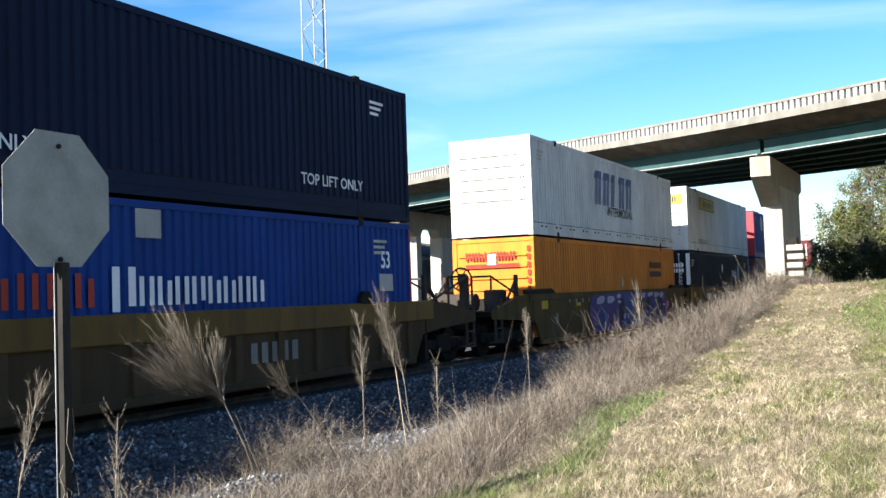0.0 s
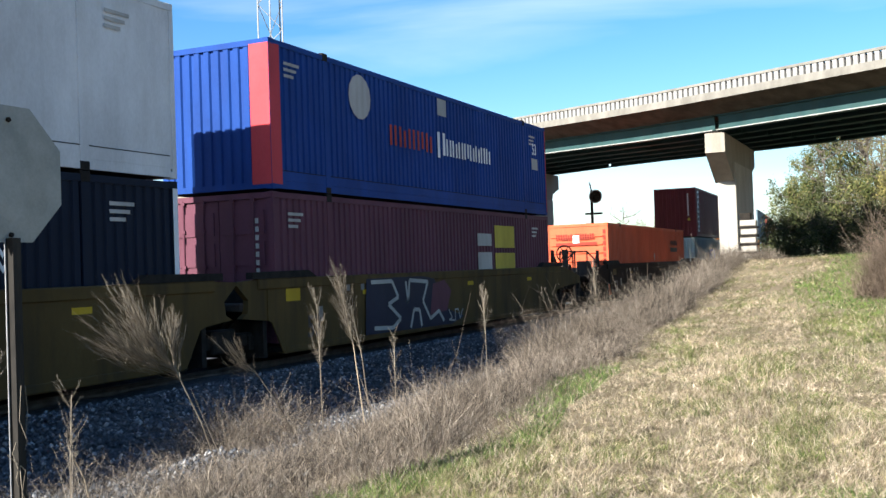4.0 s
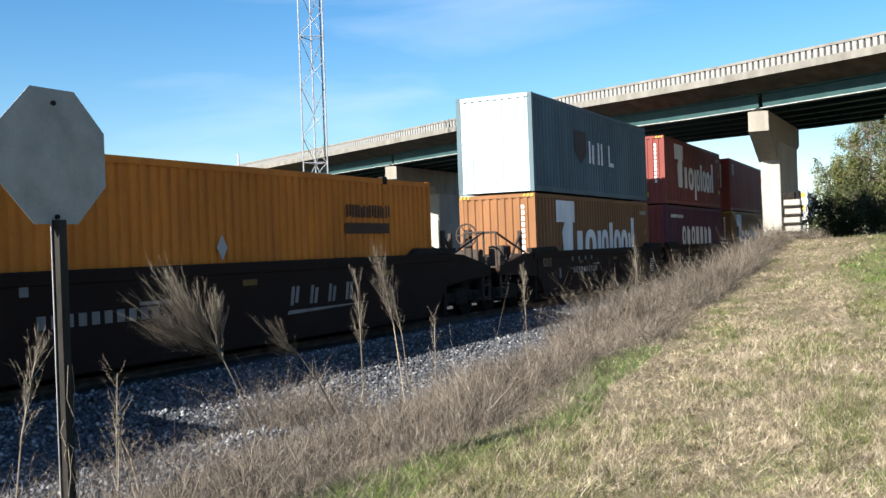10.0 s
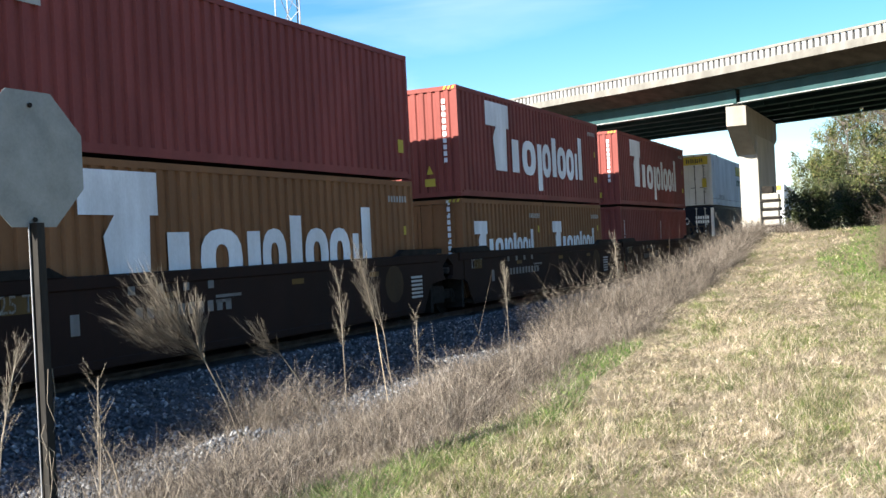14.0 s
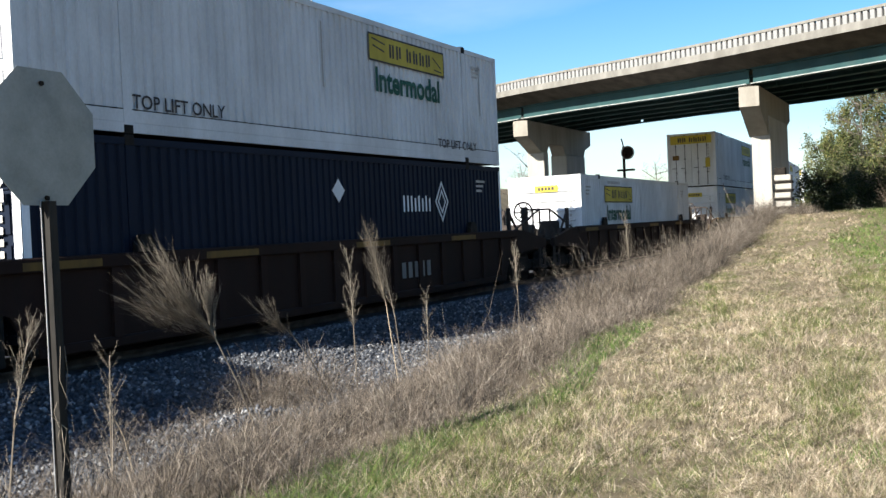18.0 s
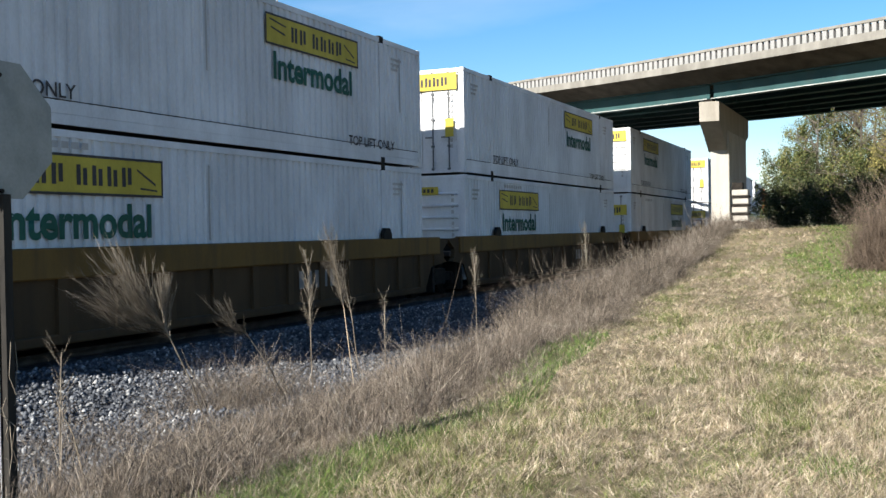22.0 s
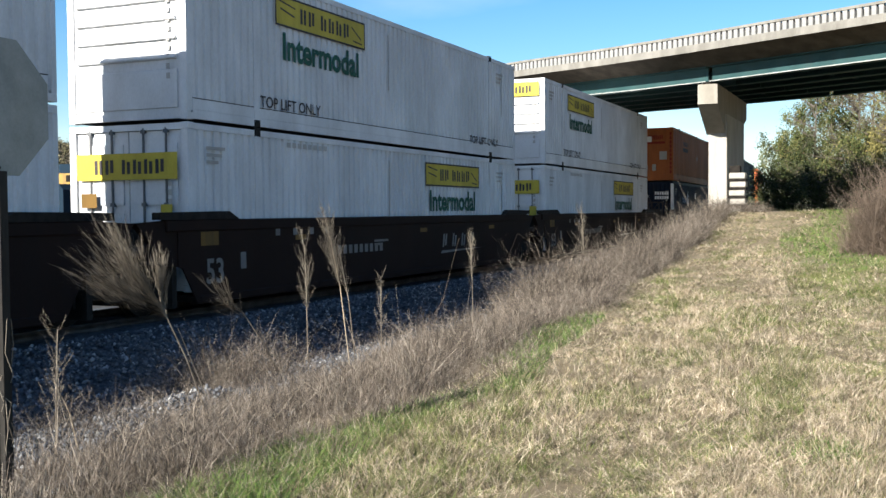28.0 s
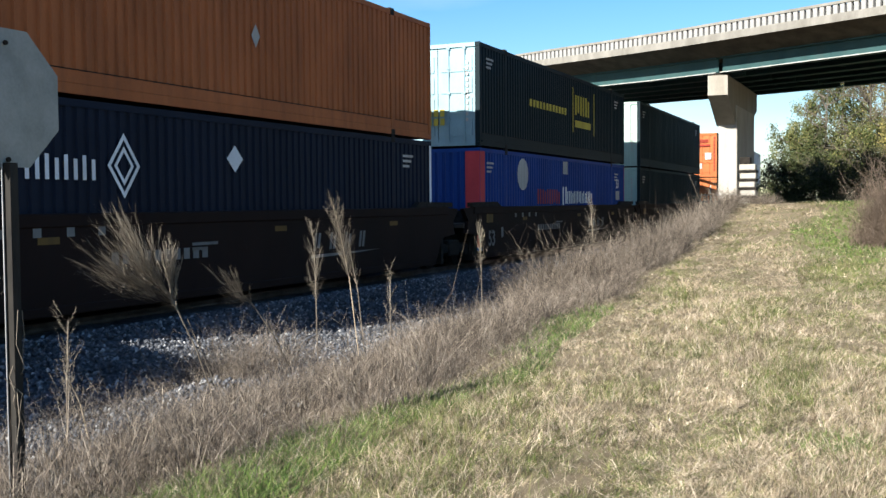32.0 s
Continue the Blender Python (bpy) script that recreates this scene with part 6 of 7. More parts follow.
def tie_stack(x, y, z):
    st = tagged(new("slab_stack"), "stack of pale concrete slabs beside the bridge pier", "slab stack")
    for i in range(5):
        part("slab", boxes((x - 0.34 + 0.03 * (i % 2), x + 0.34 - 0.02 * (i % 3), y - 0.3, y + 0.3, z + i * 0.36, z + i * 0.36 + 0.25), bevel=0.03), PIER_SHAFT, st)
        if i < 4:
            part("spacer", boxes((x - 0.38, x + 0.36, y - 0.32, y + 0.28, z + i * 0.36 + 0.251, z + i * 0.36 + 0.359)), GRIME, st)
    part("box", boxes((x - 0.35, x + 0.1, y - 0.2, y + 0.2, z + 1.69, z + 2.0), bevel=0.02), GRIME, st)


tie_stack(-6.25, 45.0, float(ground_z(-6.25, 45.0)))

# ---- plants ----
def ribbons(base, tip, width, up_bias=None):
    """Thin tapered ribbons from base to tip; two triangles each."""
    n = len(base)
    d = tip - base
    a = RNG.random(n) * math.pi
    side = np.stack([np.cos(a), np.sin(a), np.zeros(n)], -1) * (width / 2)[:, None]
    v = np.stack([base - side, base + side, tip + side * 0.35, tip - side * 0.35], 1)
    i = np.arange(n)[:, None] * 4
    f = np.concatenate([i, i + 1, i + 2, i + 3], 1)
    return v.reshape(-1, 3), f


def patch(x, y, s, seed):
    """Smooth uneven field between 0 and 1."""
    g = np.random.default_rng(seed)
    out = np.zeros_like(x)
    for k in range(9):
        a, b, p = g.normal(0, 1, 2), g.uniform(0.6, 2.4), g.random() * 6.28
        out += np.sin((a[0] * x + a[1] * y * 0.42) * b / s + p) / b ** 0.5
    return np.clip(0.5 + out / 5.5, 0, 1)


def greenness(x, y):
    """Green strip along the weeds, green corners, straw elsewhere."""
    e = x - meadow_edge(y)
    strip = 0.5 * np.exp(-((e - 0.5) / 0.7) ** 2) * smooth((patch(x, y, 0.8, 3) - 0.42) / 0.25) * (1 - 0.6 * smooth((y - 8) / 5))
    low = 0.7 * np.exp(-((e - 0.4) / 0.8) ** 2) * smooth((10 - y) / 4) * smooth((patch(x, y, 0.9, 5) - 0.3) / 0.2)
    az = np.degrees(np.arctan2(x, y))
    far = smooth((az + 5.6 + 1.6 * (patch(x, y, 1.0, 13) - 0.5)) / 1.6) * smooth((y - 12) / 8)
    spots = 0.12 + smooth((patch(x, y, 0.4, 11) - 0.56) / 0.12) * 0.5
    return np.clip(np.maximum.reduce([strip, low, 0.5 * np.exp(-((e - 1.0) / 1.1) ** 2) * smooth((12 - y) / 6) * (0.4 + patch(x, y, 0.6, 17)), far * 0.85, spots]), 0, 1)


def scatter(n, r0, r1, az0, az1):
    r = r0 * (r1 / r0) ** RNG.random(n)
    az = np.radians(RNG.uniform(az0, az1, n))
    return r * np.sin(az), r * np.cos(az), r


def blades(name, x, y, r, h, lean, mat, label, thick=1.0, drift=None):
    """Pointed blades, one face each. drift: a lean of its own for each blade."""
    n = len(x)
    z = ground_z(x, y) - 0.008
    d = RNG.normal(0, lean, (n, 2)) * h[:, None] + (np.array([0.12, 0.05]) if drift is None else drift) * h[:, None]
    base = np.stack([x, y, z], -1)
    a = RNG.random(n) * math.pi
    w = (0.0025 + 0.00044 * r) * thick
    side = np.stack([np.cos(a), np.sin(a), np.zeros(n)], -1) * (w / 2)[:, None]
    tip = np.stack([x + d[:, 0], y + d[:, 1], z + h], -1)
    v = np.stack([base - side, base + side, tip], 1).reshape(-1, 3)
    tagged(new(name, cloud(name, v, np.arange(n * 3).reshape(-1, 3), mat)), label, "grass", "", "stuff")


def build_grass():
    # flat thatch
    x, y, r = scatter(560000, 4.2, 46, -46, 3)
    e = x - meadow_edge(y)
    keep = (e > -0.5 + 0.5 * RNG.random(len(x))) & (y > 2.0)
    x, y, r = x[keep], y[keep], r[keep]
    h = (0.012 + RNG.gamma(3, 0.007, len(x))) * (0.6 + 0.8 * patch(x, y, 0.3, 23))
    green = RNG.random(len(x)) < greenness(x, y) * 0.8
    q = ~green
    blades("straw_thatch", x[q], y[q], r[q], h[q], 1.9, GRASS, "flat matted straw-coloured winter grass", 1.15)
    blades("green_thatch", x[green], y[green], r[green], h[green], 1.3, GRASS_GREEN, "short fresh green grass in the thatch", 1.1)
    # tufts: the blades of one tuft lean and grow alike
    n, k = 46000, 14
    cx, cy, cr = scatter(n, 4.2, 46, -46, 3)
    e = cx - meadow_edge(cy)
    keep = (e > -0.25 + 0.4 * RNG.random(n)) & (cy > 2.0) & (RNG.random(n) < 0.25 + 1.0 * patch(cx, cy, 0.5, 61))
    cx, cy, cr = cx[keep], cy[keep], cr[keep]
    n = len(cx)
    size = np.exp(RNG.normal(0, 0.45, n)) * (0.55 + 0.9 * patch(cx, cy, 0.8, 63))
    lean = RNG.normal(0, 0.55, (n, 2)) + np.array([0.12, 0.05])
    green = RNG.random(n) < greenness(cx, cy)
    who = np.repeat(np.arange(n), k)
    m = len(who)
    rad = (0.018 + 0.0022 * cr) * size
    off = RNG.normal(0, 1, (m, 2)) * rad[who][:, None]
    x, y = cx[who] + off[:, 0], cy[who] + off[:, 1]
    h = (0.03 + 0.05 * RNG.random(m)) * np.clip(size[who], 0.4, 1.9)
    drift = lean[who] + off / rad[who][:, None] * 0.35
    for name, mat, q, label in (("straw_tufts", GRASS, ~green[who], "tufts of dry straw-coloured grass"), ("green_tufts", GRASS_GREEN, green[who], "tufts of fresh green grass")):
        blades(name, x[q], y[q], cr[who][q], h[q], 0.4, mat, label, 1.15, drift[q])
    # long loose straws lying on the thatch
    x, y, r = scatter(70000, 4.2, 40, -46, 3)
    keep = (x > meadow_edge(y) - 0.1) & (RNG.random(len(x)) > 0.75 * greenness(x, y))
    x, y, r = x[keep], y[keep], r[keep]
    blades("loose_straw", x, y, r, 0.025 + 0.04 * RNG.random(len(x)), 2.2, GRASS, "long loose straws lying on the grass", 1.7)
    # the rest of the meadow round the camera, more sparsely
    r = 38 * RNG.random(110000) ** 0.6
    az = RNG.uniform(-1.4, 2.2, 110000)
    x, y = r * np.sin(az), r * np.cos(az)
    keep = (x > meadow_edge(y)) & ((np.degrees(az) > 3) | (r < 4.4) | (np.degrees(az) < -46)) & (y > -8)
    x, y, r = x[keep], y[keep], r[keep]
    blades("meadow_grass", x, y, r, 0.03 + 0.05 * RNG.random(len(x)), 1.1, GRASS, "short straw-coloured winter grass round about")
    # deep green young plants along the foot of the weeds
    x, y, r = scatter(110000, 4.6, 16, -46, -8)
    e = x - meadow_edge(y)
    keep = (np.abs(e - 0.1) < 0.12 + 0.5 * patch(x, y, 0.7, 51)) & (patch(x, y, 0.55, 53) + 0.25 * smooth((9.5 - y) / 2.5) > 0.52)
    x, y, r = x[keep], y[keep], r[keep]
    blades("young_green", x, y, r, 0.04 + 0.08 * RNG.random(len(x)), 0.9, GRASS_DEEP, "deep green young plants beside the weeds", 1.6)
    # fresh sward on the crest beside the bush
    x, y, r = scatter(13000, 24, 45, -5.8, 3)
    keep = 0.6 * patch(x, y, 1.2, 71) + 0.4 * RNG.random(len(x)) + 0.5 * smooth((np.degrees(np.arctan2(x, y)) + 5.6) / 4) + 0.35 * smooth((r - 24) / 8) > 0.97
    blades("green_sward", x[keep], y[keep], r[keep], 0.06 + 0.06 * RNG.random(keep.sum()), 0.9, GRASS_DEEP, "fresh green sward beside the brown bush", 1.6)
    # a low dark green plant far out on the meadow
    x, y = RNG.normal(-0.35, 0.16, 900), RNG.normal(7.1, 0.2, 900)
    blades("clover_patch", x, y, np.hypot(x, y), 0.03 + 0.04 * RNG.random(900), 1.2, GRASS_DEEP, "small dark green clover patch in the grass", 1.8)
    x, y, r = scatter(26000, 4.5, 30, -46, 8)
    keep = (x > meadow_edge(y)) & (patch(x, y, 0.9, 31) > 0.55)
    x, y, r = x[keep], y[keep], r[keep]
    blades("tall_straw", x, y, r, 0.06 + 0.12 * RNG.random(len(x)), 0.8, GRASS, "taller pale dry grass tufts", 0.9)


build_grass()


def clumps(name, x, y, tall, stems, twigs, mat, label, fan=0.3, base_r=0.06, thin=1.0):
    """Wispy dry weeds in clumps: stems fan out of one foot, bend over, and carry fine twigs."""
    n = len(x)
    f0 = np.stack([x, y, ground_z(x, y) - 0.03], -1)
    tilt = RNG.normal(0, 0.16, (n, 2))
    who = np.repeat(np.arange(n), stems)
    m = len(who)
    out = RNG.normal(0, 1, (m, 2))
    foot = f0[who] + np.concatenate([out * base_r, np.zeros((m, 1))], 1)
    h = tall[who] * RNG.uniform(0.45, 1.08, m)
    go = tilt[who] + out * fan
    mid = foot + np.concatenate([go * h[:, None] * 0.42, h[:, None] * 0.55], 1)
    top = foot + np.concatenate([go * h[:, None] * (1.0 + 0.4 * RNG.random(m))[:, None], h[:, None] * RNG.uniform(0.85, 1.0, m)[:, None]], 1)
    r = np.hypot(foot[:, 0], foot[:, 1])
    w = (0.0022 + 0.00019 * r) * thin * RNG.uniform(0.6, 1.3, m)
    V, F, off = [], [], 0
    def add(b, t, wd):
        nonlocal off
        v, f = ribbons(b, t, wd)
        V.append(v)
        F.append(f + off)
        off += len(v)
    add(foot, mid, w)
    add(mid, top, w * 0.8)
    for k in range(twigs):
        q = RNG.uniform(0.1, 1.0, m)[:, None]
        low = RNG.random(m)[:, None] < 0.4
        b = np.where(low, foot + (mid - foot) * (0.4 + 0.6 * q), mid + (top - mid) * q)
        ln = h * RNG.uniform(0.08, 0.3, m)
        d = RNG.normal(0, 0.7, (m, 3)) + np.array([0, 0, 0.45])
        d[:, :2] += go
        add(b, b + d * ln[:, None], w * 0.62)
    tagged(new(name, cloud(name, np.concatenate(V), np.concatenate(F), mat)), label, "weeds", "", "stuff")


def bank_left(y):
    return np.interp(y, [4, 7, 12, 16, 22], [-6.7, -6.8, -7.5, -7.9, -8.0]) + 0.3 * np.sin(y * 1.1) * np.sin(y * 0.37)


def weed_room(x, y):
    """How tall the weeds grow: low beside the ballast, taller up the bank and further along it."""
    z = ground_z(x, y)
    near = 1.7 + x * np.interp(y, [6, 10, 12, 16], [0.3, 0.298, 0.287, 0.281]) + 0.05
    far = np.interp(y, [17, 20, 23, 27, 33, 45], [-0.3, 0.25, 0.62, 0.93, 1.33, 2.1]) + 0.05 * (x + 7.0)
    k = smooth((y - 16) / 6)
    return np.clip(near * (1 - k) + far * k - z, 0.07, 0.95)


def build_thicket():
    # dry grass mat under the weeds
    x, y, r = scatter(240000, 4.6, 46, -56, -8)
    e = x - meadow_edge(y)
    keep = (e < 0.35 * RNG.random(len(x)) + 0.1) & (x > bank_left(y) - 0.1 + 0.7 * RNG.random(len(x)) ** 2)
    x, y, r = x[keep], y[keep], r[keep]
    blades("dry_undergrowth", x, y, r, 0.03 + 0.07 * RNG.random(len(x)), 1.4, WEED_LIGHT, "tan dry grass under the weeds")
    n = 3600
    y = 2.6 + 42 * RNG.random(n) ** 1.3
    a, b = bank_left(y) + 0.25, meadow_edge(y) - 0.1
    x = a + (b - a) * RNG.random(n) ** 0.85
    keep = patch(x, y, 0.7, 41) + 0.5 * smooth((y - 12) / 8) > 0.4
    x, y = x[keep], y[keep]
    tall = weed_room(x, y) * (0.72 + 0.5 * patch(x, y, 0.8, 43)) * np.exp(RNG.normal(0, 0.2, len(x)))
    clumps("weed_thicket", x, y, tall, 11, 6, WEED, "dense brown thicket of dry weeds along the bank", 0.34, 0.06, 1.4)
    n = 900
    y = 3 + 38 * RNG.random(n)
    x = bank_left(y) + 0.4 + (meadow_edge(y) - 0.5 - bank_left(y)) * RNG.random(n)
    lanky = np.where(RNG.random(n) < 0.25, 1.35, 1.0)
    clumps("grey_weeds", x, y, weed_room(x, y) * RNG.uniform(0.7, 1.25, n) * lanky, 4, 9, PLUME, "sparse greyish dry weeds over the thicket", 0.35)
    # a looser tangle on the toe of the ballast
    y = np.concatenate([RNG.normal(11.2, 0.55, 90), RNG.normal(8.3, 1.2, 90), RNG.normal(14.5, 2.2, 34), RNG.normal(5.4, 0.4, 9)])
    x = np.concatenate([RNG.normal(-7.95, 0.24, 90), RNG.normal(-7.85, 0.35, 90), RNG.normal(-8.0, 0.2, 34), RNG.normal(-6.8, 0.2, 9)])
    tall = np.concatenate([RNG.uniform(0.4, 0.85, 90), RNG.uniform(0.2, 0.55, 90), RNG.uniform(0.2, 0.5, 34), RNG.uniform(0.3, 0.6, 9)])
    clumps("shoulder_weeds", x, y, tall, 9, 11, WEED, "tangled thin weeds beside the ballast", 0.6, 0.1, 1.15)
    # V-shaped clump in front of the green strip
    y = np.concatenate([RNG.uniform(4.9, 8.2, 26), RNG.uniform(8, 14, 12)])
    x = np.concatenate([-4.65 + RNG.normal(0, 0.42, 26) - 0.12 * (y[:26] - 6), RNG.uniform(-5.6, -4.6, 12)])
    y2 = 4.8 + 16 * RNG.random(150) ** 1.3
    x2 = meadow_edge(y2) + RNG.normal(-0.12, 0.2, 150)
    clumps("edge_weeds", x2, y2, RNG.uniform(0.12, 0.38, 150), 16, 7, WEED, "low brown weeds where the thicket meets the grass", 0.5, 0.08, 1.3)
    clumps("bushy_weeds", x, y, RNG.uniform(0.3, 0.62, len(x)), 30, 10, WEED, "bushy dry weeds standing in front of the thicket", 0.42, 0.05, 1.5)


build_thicket()


def tall_weed(x, y, top, tip_dx, tip_dy, count, spread, reach, label, pale=False, start=0.45, fan=None):
    """A dry weed: a leaning stem and a plume of fine branches. spread: width of the plume's cone, reach: its branches' length."""
    wd = tagged(new("dry_weed"), label, "weed", "tall dry weeds on the bank")
    z0 = float(ground_z(x, y)) - 0.03
    a, b = Vector((x, y, z0)), Vector((x + tip_dx, y + tip_dy, top))
    mid = a.lerp(b, 0.55) + Vector((-tip_dx * 0.12, -tip_dy * 0.12, 0.05))
    bm = bmesh.new()
    add_tube(bm, a, mid, 0.009, 0.007, 6)
    add_tube(bm, mid, b, 0.007, 0.003, 6)
    part("stem", bm, STALK_PALE if pale else PLUME, wd)
    n = count
    t = RNG.uniform(start, 0.98, n)
    p = np.array([mid.lerp(b, (q - 0.55) / 0.45) if q > 0.55 else a.lerp(mid, q / 0.55) for q in t])
    d = np.array(Vector(fan).normalized() if fan else (b - mid).normalized())
    an = RNG.random(n) * 6.28
    side = np.stack([np.cos(an), np.sin(an), 0.5 * np.sin(an * 2)], -1)
    ln = reach * RNG.uniform(0.5, 1.0, n) * (1.25 - 0.6 * t)
    go = d[None] + side * (spread * RNG.random(n) ** 0.6)[:, None]
    go = go / np.linalg.norm(go, axis=1)[:, None]
    tip = p + go * ln[:, None]
    v, f = ribbons(p, tip, np.full(n, 0.005))
    V, F, off = [v], [f], len(v)
    for k in range(20):
        q = RNG.uniform(0.15, 1, n)[:, None]
        b2 = p + (tip - p) * q
        t2 = b2 + (go * 0.8 + RNG.normal(0, 0.36, (n, 3))) * (ln * 0.2)[:, None]
        v, f = ribbons(b2, t2, np.full(n, 0.0026))
        V.append(v)
        F.append(f + off)
        off += len(v)
    link("plume", cloud("plume", np.concatenate(V), np.concatenate(F), PLUME), None, wd)


def fan_weed(x, root, neck, fans, label):
    """A leaning dry weed whose fine branches sweep to one side. root, neck: (y, z); fans: (angle from +y, angle, length, length, branches)."""
    wd = tagged(new("dry_weed"), label, "weed", "tall dry weeds on the bank")
    bm = bmesh.new()
    a, b = Vector((x, *root)), Vector((x, *neck))
    mid = a.lerp(b, 0.5) + Vector((0.02, 0.03, 0))
    add_tube(bm, a, mid, 0.009, 0.008, 6)
    add_tube(bm, mid, b, 0.008, 0.006, 6)
    add_tube(bm, a + Vector((0.05, 0.06, 0)), mid.lerp(b, 0.6) + Vector((0.03, 0.05, 0)), 0.006, 0.003, 5)
    part("stem", bm, PLUME, wd)
    V, F, off = [], [], 0
    def add(p, q, w):
        nonlocal off
        v, f = ribbons(p, q, w)
        V.append(v)
        F.append(f + off)
        off += len(v)
    for a0, a1, l0, l1, n in fans:
        an = np.radians(RNG.uniform(a0, a1, n))
        ln = RNG.uniform(l0, l1, n)
        start = np.array(b) + (np.array(mid) - np.array(b)) * (0.25 * RNG.random(n) ** 2)[:, None]
        low = math.radians((a0 + a1) / 2) * 0.7 + an * 0.3
        d0 = np.stack([RNG.normal(0, 0.1, n), np.cos(low), np.sin(low)], -1)
        d1 = np.stack([RNG.normal(0, 0.22, n), np.cos(an), np.sin(an)], -1)
        p1 = start + d0 * (ln * 0.35)[:, None]
        p2 = p1 + d1 * (ln * 0.4)[:, None]
        d2 = d1 + np.array([0, 0.05, 0.3])
        p3 = p2 + d2 * (ln * 0.25)[:, None]
        add(start, p1, np.full(n, 0.0054))
        add(p1, p2, np.full(n, 0.0044))
        add(p2, p3, np.full(n, 0.0032))
        for k in range(40):
            q = RNG.uniform(0.0, 1, n)[:, None]
            far = RNG.random(n)[:, None] < 0.5
            s = np.where(far, p2 + (p3 - p2) * q, p1 + (p2 - p1) * q)
            e = s + (d1 + np.array([0, 0.05, 0.22]) + RNG.normal(0, 0.24, (n, 3))) * (ln * RNG.uniform(0.06, 0.16, n))[:, None]
            add(s, e, np.full(n, 0.0027))
    link("plume", cloud("plume", np.concatenate(V), np.concatenate(F), PLUME), None, wd)


fan_weed(-6.5, (8.62, -0.38), (7.93, 0.83), ((151, 171, 0.75, 1.1, 52), (122, 153, 0.65, 1.02, 60), (84, 108, 0.3, 0.52, 34)), "leaning dry weed with a broad feathery plume")
fan_weed(-7.0, (10.75, -0.3), (9.98, 0.56), ((141, 156, 0.45, 0.8, 18), (154, 172, 0.35, 0.6, 12)), "low leaning dry weed on the bank")
tall_weed(-7.0, 12.55, 1.56, 0.0, -0.6, 84, 0.5, 0.6, "tall pale dry weed with a narrow plume", True, 0.55)
tall_weed(-7.0, 12.72, 1.2, 0.0, -0.45, 26, 0.5, 0.45, "thinner dry weed beside a tall pale one", False, 0.6)
tall_weed(-7.0, 11.44, 1.28, 0.0, -0.06, 44, 0.5, 0.5, "upright dry weed with thin branches", False, 0.5)
tall_weed(-7.0, 17.1, 1.24, -0.02, -0.05, 44, 0.5, 0.45, "small upright dry weed on the bank")
tall_weed(-7.0, 13.5, 0.75, 0.0, 0.0, 22, 0.7, 0.34, "short dry weed beside the ballast", False, 0.3)
tall_weed(-6.5, 6.55, 0.73, 0.0, 0.05, 34, 0.9, 0.34, "small bushy dry weed before the ballast", False, 0.2)
tall_weed(-6.5, 6.85, 0.3, 0.0, -0.3, 12, 0.9, 0.3, "thin leaning dry weed before the ballast", True, 0.3)
tall_weed(-6.5, 5.45, 1.0, 0.0, 0.3, 26, 0.7, 0.5, "dry weed beside the sign post")
tall_weed(-6.9, 24.0, 1.7, -0.1, 0.0, 60, 0.6, 0.5, "upright dry weed high on the bank")


def tree(x, y, h, spread, leaf, seed, label, bare=False, leaves=7000):
    rng = np.random.default_rng(seed)
    z0 = float(ground_z(x, y)) - 0.1
    tr = tagged(new("tree"), label, "tree")
    bm = bmesh.new()
    add_tube(bm, (x, y, z0), (x, y, z0 + h * 0.45), 0.016 * h, 0.009 * h, 8)
    add_tube(bm, (x, y, z0 + h * 0.45), (x + 0.1, y, z0 + h * 0.92), 0.009 * h, 0.02, 6)
    part("trunk", bm, BARK, tr)
    tips, bm = [], bmesh.new()
    for i in range(26):
        t = rng.uniform(0.12, 0.95)
        a = rng.random() * 6.28
        ln = spread * (1.1 - 0.55 * t) * rng.uniform(0.55, 1.1)
        p = Vector((x, y, z0 + h * t * 0.9))
        q = p + Vector((math.cos(a) * ln, math.sin(a) * ln, h * 0.12 * rng.random() + 0.2))
        add_tube(bm, p, q, 0.05, 0.015, 5, False)
        tips.append((p, q))
        if bare:
            for j in range(7):
                s = p.lerp(q, rng.uniform(0.35, 1))
                e = s + Vector((rng.normal(0, 0.5), rng.normal(0, 0.5), rng.uniform(0.2, 0.9))) * (h * 0.11)
                add_tube(bm, s, e, 0.013, 0.006, 4, False)
                for m in range(3):
                    e2 = e + Vector((rng.normal(0, 0.5), rng.normal(0, 0.5), rng.uniform(0.1, 0.7))) * (h * 0.06)
                    add_tube(bm, s.lerp(e, 0.6), e2, 0.007, 0.004, 3, False)
    part("branching", bm, BARK, tr)
    if bare:
        return tr
    c = np.array([p.lerp(q, rng.uniform(0.35, 1.08)) for p, q in tips for _ in range(5)])
    c = c + rng.normal(0, spread * 0.13, c.shape)
    k = rng.integers(0, len(c), leaves)
    pos = c[k] + rng.normal(0, 1, (leaves, 3)) * spread * np.array([0.07, 0.07, 0.1])
    pos[:, 2] = np.maximum(pos[:, 2], z0 + 0.1)
    a, b = rng.normal(0, 1, (leaves, 3)), rng.normal(0, 1, (leaves, 3))
    s = rng.uniform(0.035, 0.085, leaves)[:, None]
    a = a / np.linalg.norm(a, axis=1)[:, None] * s
    b = b / np.linalg.norm(b, axis=1)[:, None] * s * 0.6
    v = np.stack([pos - a, pos + b, pos + a, pos - b], 1).reshape(-1, 3)
    i = np.arange(leaves)[:, None] * 4
    link("crown", cloud("crown", v, np.concatenate([i, i + 1, i + 2, i + 3], 1), leaf), None, tr)
    return tr


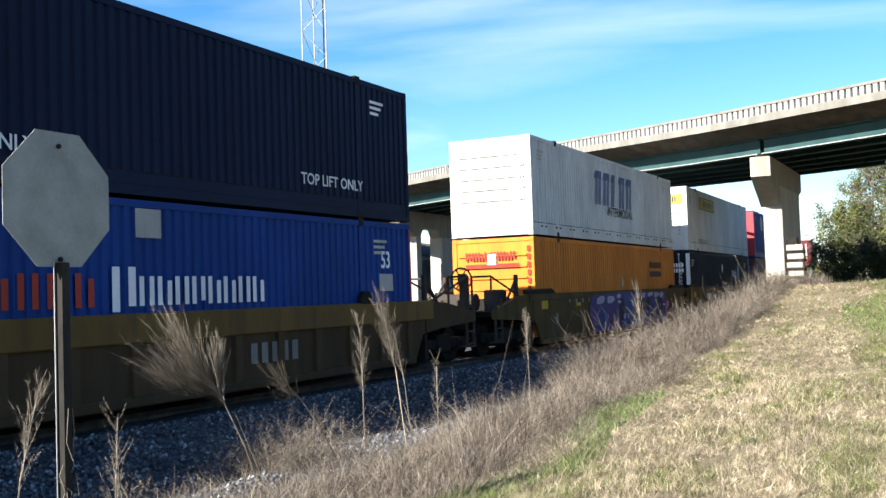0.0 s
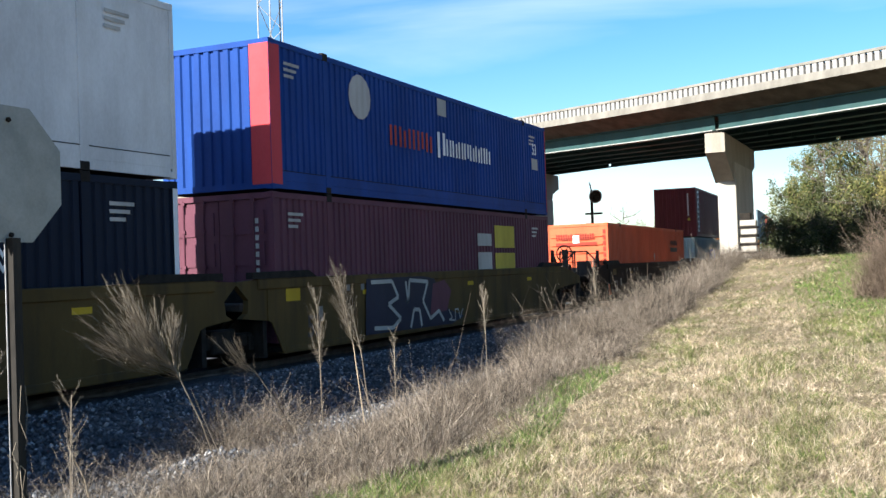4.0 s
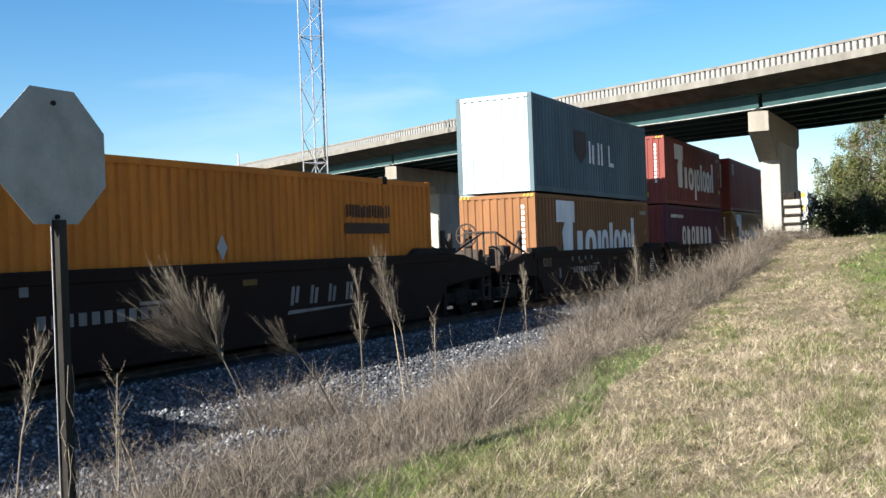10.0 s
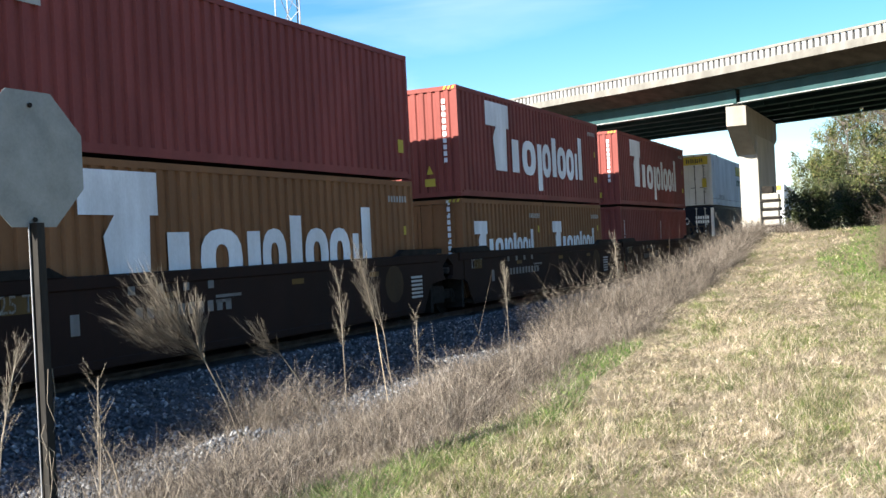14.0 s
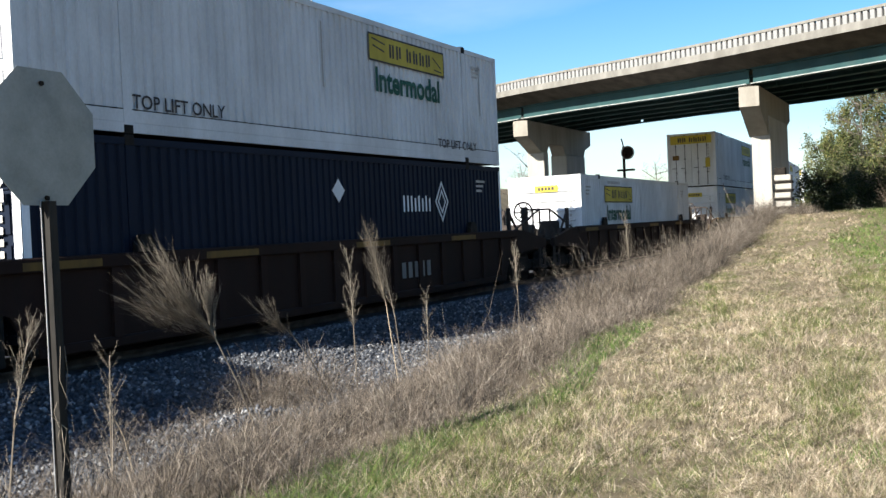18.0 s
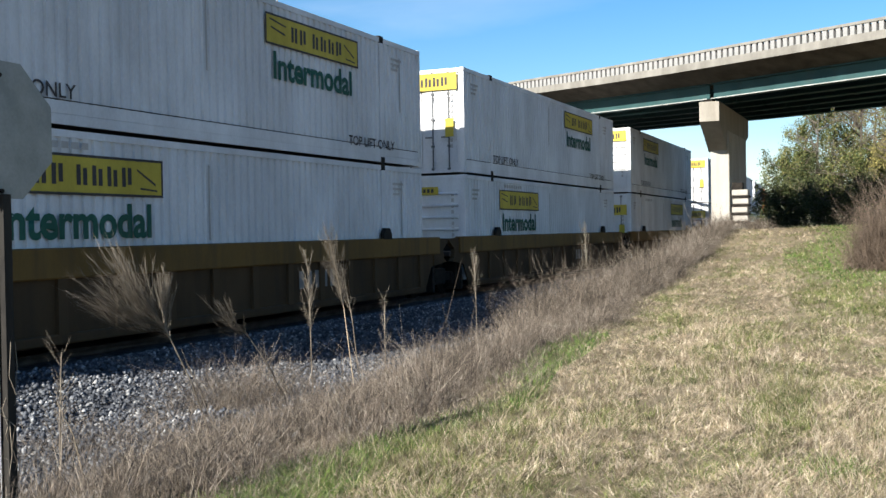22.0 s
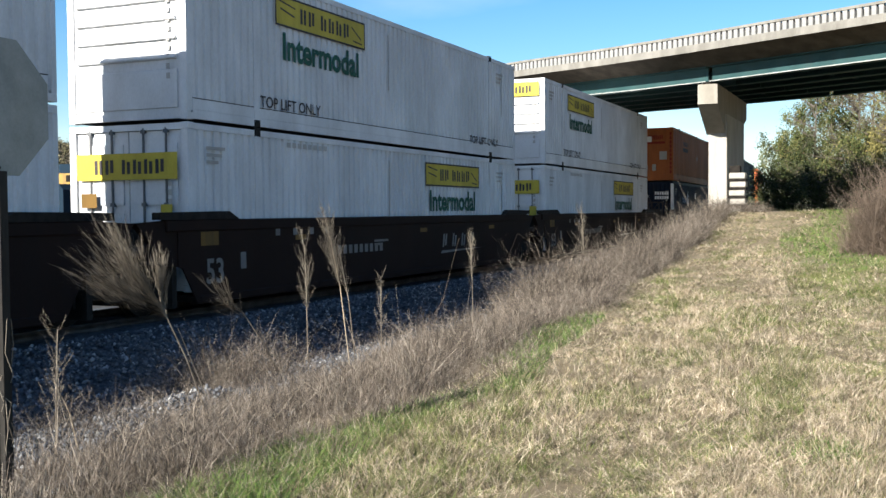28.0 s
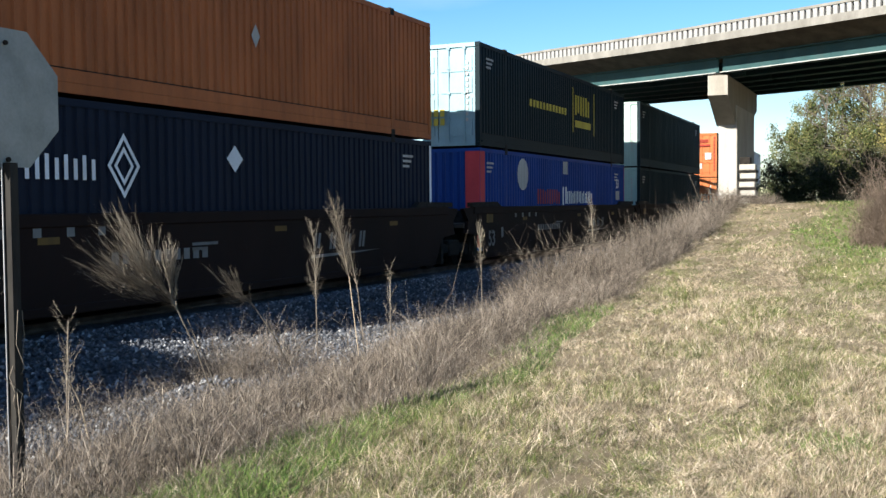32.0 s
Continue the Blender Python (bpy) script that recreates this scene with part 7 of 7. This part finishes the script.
for args in ((-8.2, 70.0, 3.6, 1.9, LEAF_DARK, 17, "low dark evergreen bush beside the track", 5000),
             (-7.2, 73.0, 5.4, 2.0, LEAF_DARK, 1, "slender evergreen tree beside the track", 8000),
             (-5.7, 70.0, 7.0, 2.3, LEAF_MID, 2, "olive-green tree at the meadow's edge", 11000),
             (-3.9, 68.0, 8.2, 2.7, LEAF_MID, 3, "green tree with an uneven crown", 13000),
             (-1.6, 71.0, 9.4, 3.1, LEAF_YELLOW, 4, "yellowing tree among the evergreens", 13000),
             (0.6, 68.0, 9.6, 3.2, LEAF_MID, 5, "dense green tree at the meadow's edge", 15000),
             (3.2, 71.0, 10.6, 3.6, LEAF_MID, 6, "broad green tree at the meadow's edge", 15000),
             (5.6, 67.0, 10.0, 3.6, LEAF_DARK, 19, "broad dark tree behind the bush", 12000),
             (-4.8, 65.5, 4.4, 2.2, LEAF_DARK, 14, "low dark evergreen bush", 8000),
             (-6.8, 64.5, 2.6, 2.2, LEAF_DARK, 21, "low dark evergreen bush", 6000),
             (-4.0, 61.5, 2.4, 2.1, LEAF_DARK, 22, "low dark undergrowth below the trees", 6000),
             (-1.4, 60.0, 2.7, 2.3, LEAF_DARK, 23, "low dark undergrowth below the trees", 6000),
             (-2.4, 64.0, 5.2, 2.3, LEAF_MID, 15, "low green tree below the others", 9000),
             (0.3, 63.0, 6.2, 2.5, LEAF_YELLOW, 7, "yellow-green young tree behind the bush", 10000),
             (2.6, 62.0, 7.2, 2.8, LEAF_YELLOW, 8, "yellow-green bushy tree behind the bush", 11000)):
    tree(*args[:7], False, round(args[7] * 1.5))
tree(-4.7, 66.0, 7.6, 2.6, BARK, 9, "bare winter tree among evergreens", True)
tree(-2.2, 64.5, 8.6, 2.8, BARK, 10, "bare grey-brown winter tree", True)
tree(-0.4, 62.5, 8.4, 2.8, BARK, 16, "bare grey-brown winter tree", True)
tree(1.4, 61.5, 9.0, 3.0, BARK, 20, "slender bare winter tree in front of green trees", True)
for tx, ty, th, seed in ((0.7, 58.6, 7.9, 32), (2.2, 59.2, 8.6, 33), (4.6, 59.4, 9.0, 36)):
    tree(tx, ty, th, 1.7, BARK, seed, "slender bare winter sapling before the green trees", True)
tree(-33.0, 84.0, 8.5, 3.4, BARK, 11, "bare tree beyond the bridge", True)
tree(-24.0, 105.0, 7.5, 3.2, BARK, 12, "bare tree far beyond the bridge", True)
tree(-29.0, 112.0, 8.5, 3.5, BARK, 13, "bare tree far beyond the bridge", True)


def brush(x, y, w, h, seed, mat, label, count):
    """A tangled bush of twigs."""
    rng = np.random.default_rng(seed)
    b = np.stack([x + rng.normal(0, w * 0.28, count), y + rng.normal(0, w * 0.28, count), np.zeros(count)], -1)
    b[:, 2] = ground_z(b[:, 0], b[:, 1])
    rr = np.hypot(b[:, 0] - x, b[:, 1] - y) / w
    hh = h * np.clip(1.1 - rr ** 2 * 1.3, 0.25, 1) * rng.uniform(0.3, 1.05, count)
    tip = b + np.stack([np.clip(rng.normal(0, 0.42, count), -0.7, 0.7) * hh, np.clip(rng.normal(0, 0.42, count), -0.7, 0.7) * hh, hh * rng.uniform(0.6, 1.0, count)], -1)
    v, f = ribbons(b, tip, np.full(count, 0.012))
    V, F, off = [v], [f], len(v)
    for k in range(9):
        q = rng.uniform(0.2, 1, count)[:, None]
        p = b + (tip - b) * q
        e = p + rng.normal(0, 0.3, (count, 3)) * h * 0.55
        e[:, 2] = np.maximum(e[:, 2], p[:, 2] - 0.1)
        v, f = ribbons(p, e, np.full(count, 0.009))
        V.append(v)
        F.append(f + off)
        off += len(v)
    tagged(new("bush", cloud("bush", np.concatenate(V), np.concatenate(F), mat)), label, "bush")


brush(0.15, 28.8, 2.0, 1.8, 21, TWIG, "tangled bare brown bush on the meadow", 4200)
brush(1.3, 29.4, 2.9, 2.5, 22, TWIG, "larger tangled bare brown bush", 5600)
brush(-2.0, 60.0, 3.4, 1.3, 23, LEAF_DARK, "dark undergrowth below the trees", 900)
brush(-6.2, 64.0, 2.6, 1.3, 24, LEAF_DARK, "dark undergrowth beside the track", 800)
brush(-7.6, 42.6, 1.3, 0.7, 25, WEED, "dry brush at the foot of the pier", 500)
brush(-5.6, 44.5, 1.2, 0.6, 26, WEED, "dry brush beside the pier", 400)


def build_hill_shrubs():
    n = 10000
    x = np.concatenate([-54 - 38 * RNG.random(8800), -43 - 14 * RNG.random(1200)])
    y = np.concatenate([45 + 75 * RNG.random(8800), 60 + 12 * RNG.random(1200)])
    z = ground_z(x, y)
    k = 24
    c = np.stack([x, y, z + 0.15], -1)
    s = RNG.uniform(0.3, 1.0, n)
    p = (c[:, None] + RNG.normal(0, 0.5, (n, k, 3)) * s[:, None, None] * np.array([1, 1, 0.6])).reshape(-1, 3)
    m = len(p)
    a = RNG.normal(0, 0.1, (m, 3))
    b = RNG.normal(0, 0.1, (m, 3))
    v = np.stack([p - a, p + b, p + a], 1).reshape(-1, 3)
    f = np.arange(m * 3).reshape(-1, 3)
    low = (x[:, None] > -54).repeat(k, 1).ravel()
    bright = f[low]
    f = f[~low]
    used = np.unique(bright)
    w = v[used]
    tagged(new("embankment_shrubs", cloud("embankment_shrubs", w, np.arange(len(w)).reshape(-1, 3), LEAF_MID)), "yellow-green scrub on the embankment below the bridge", "shrubs", "", "stuff")
    tagged(new("hill_shrubs", cloud("hill_shrubs", v, f, SCRUB)), "low yellow-brown scrub on the hillside", "shrubs", "", "stuff")


build_hill_shrubs()

motions()
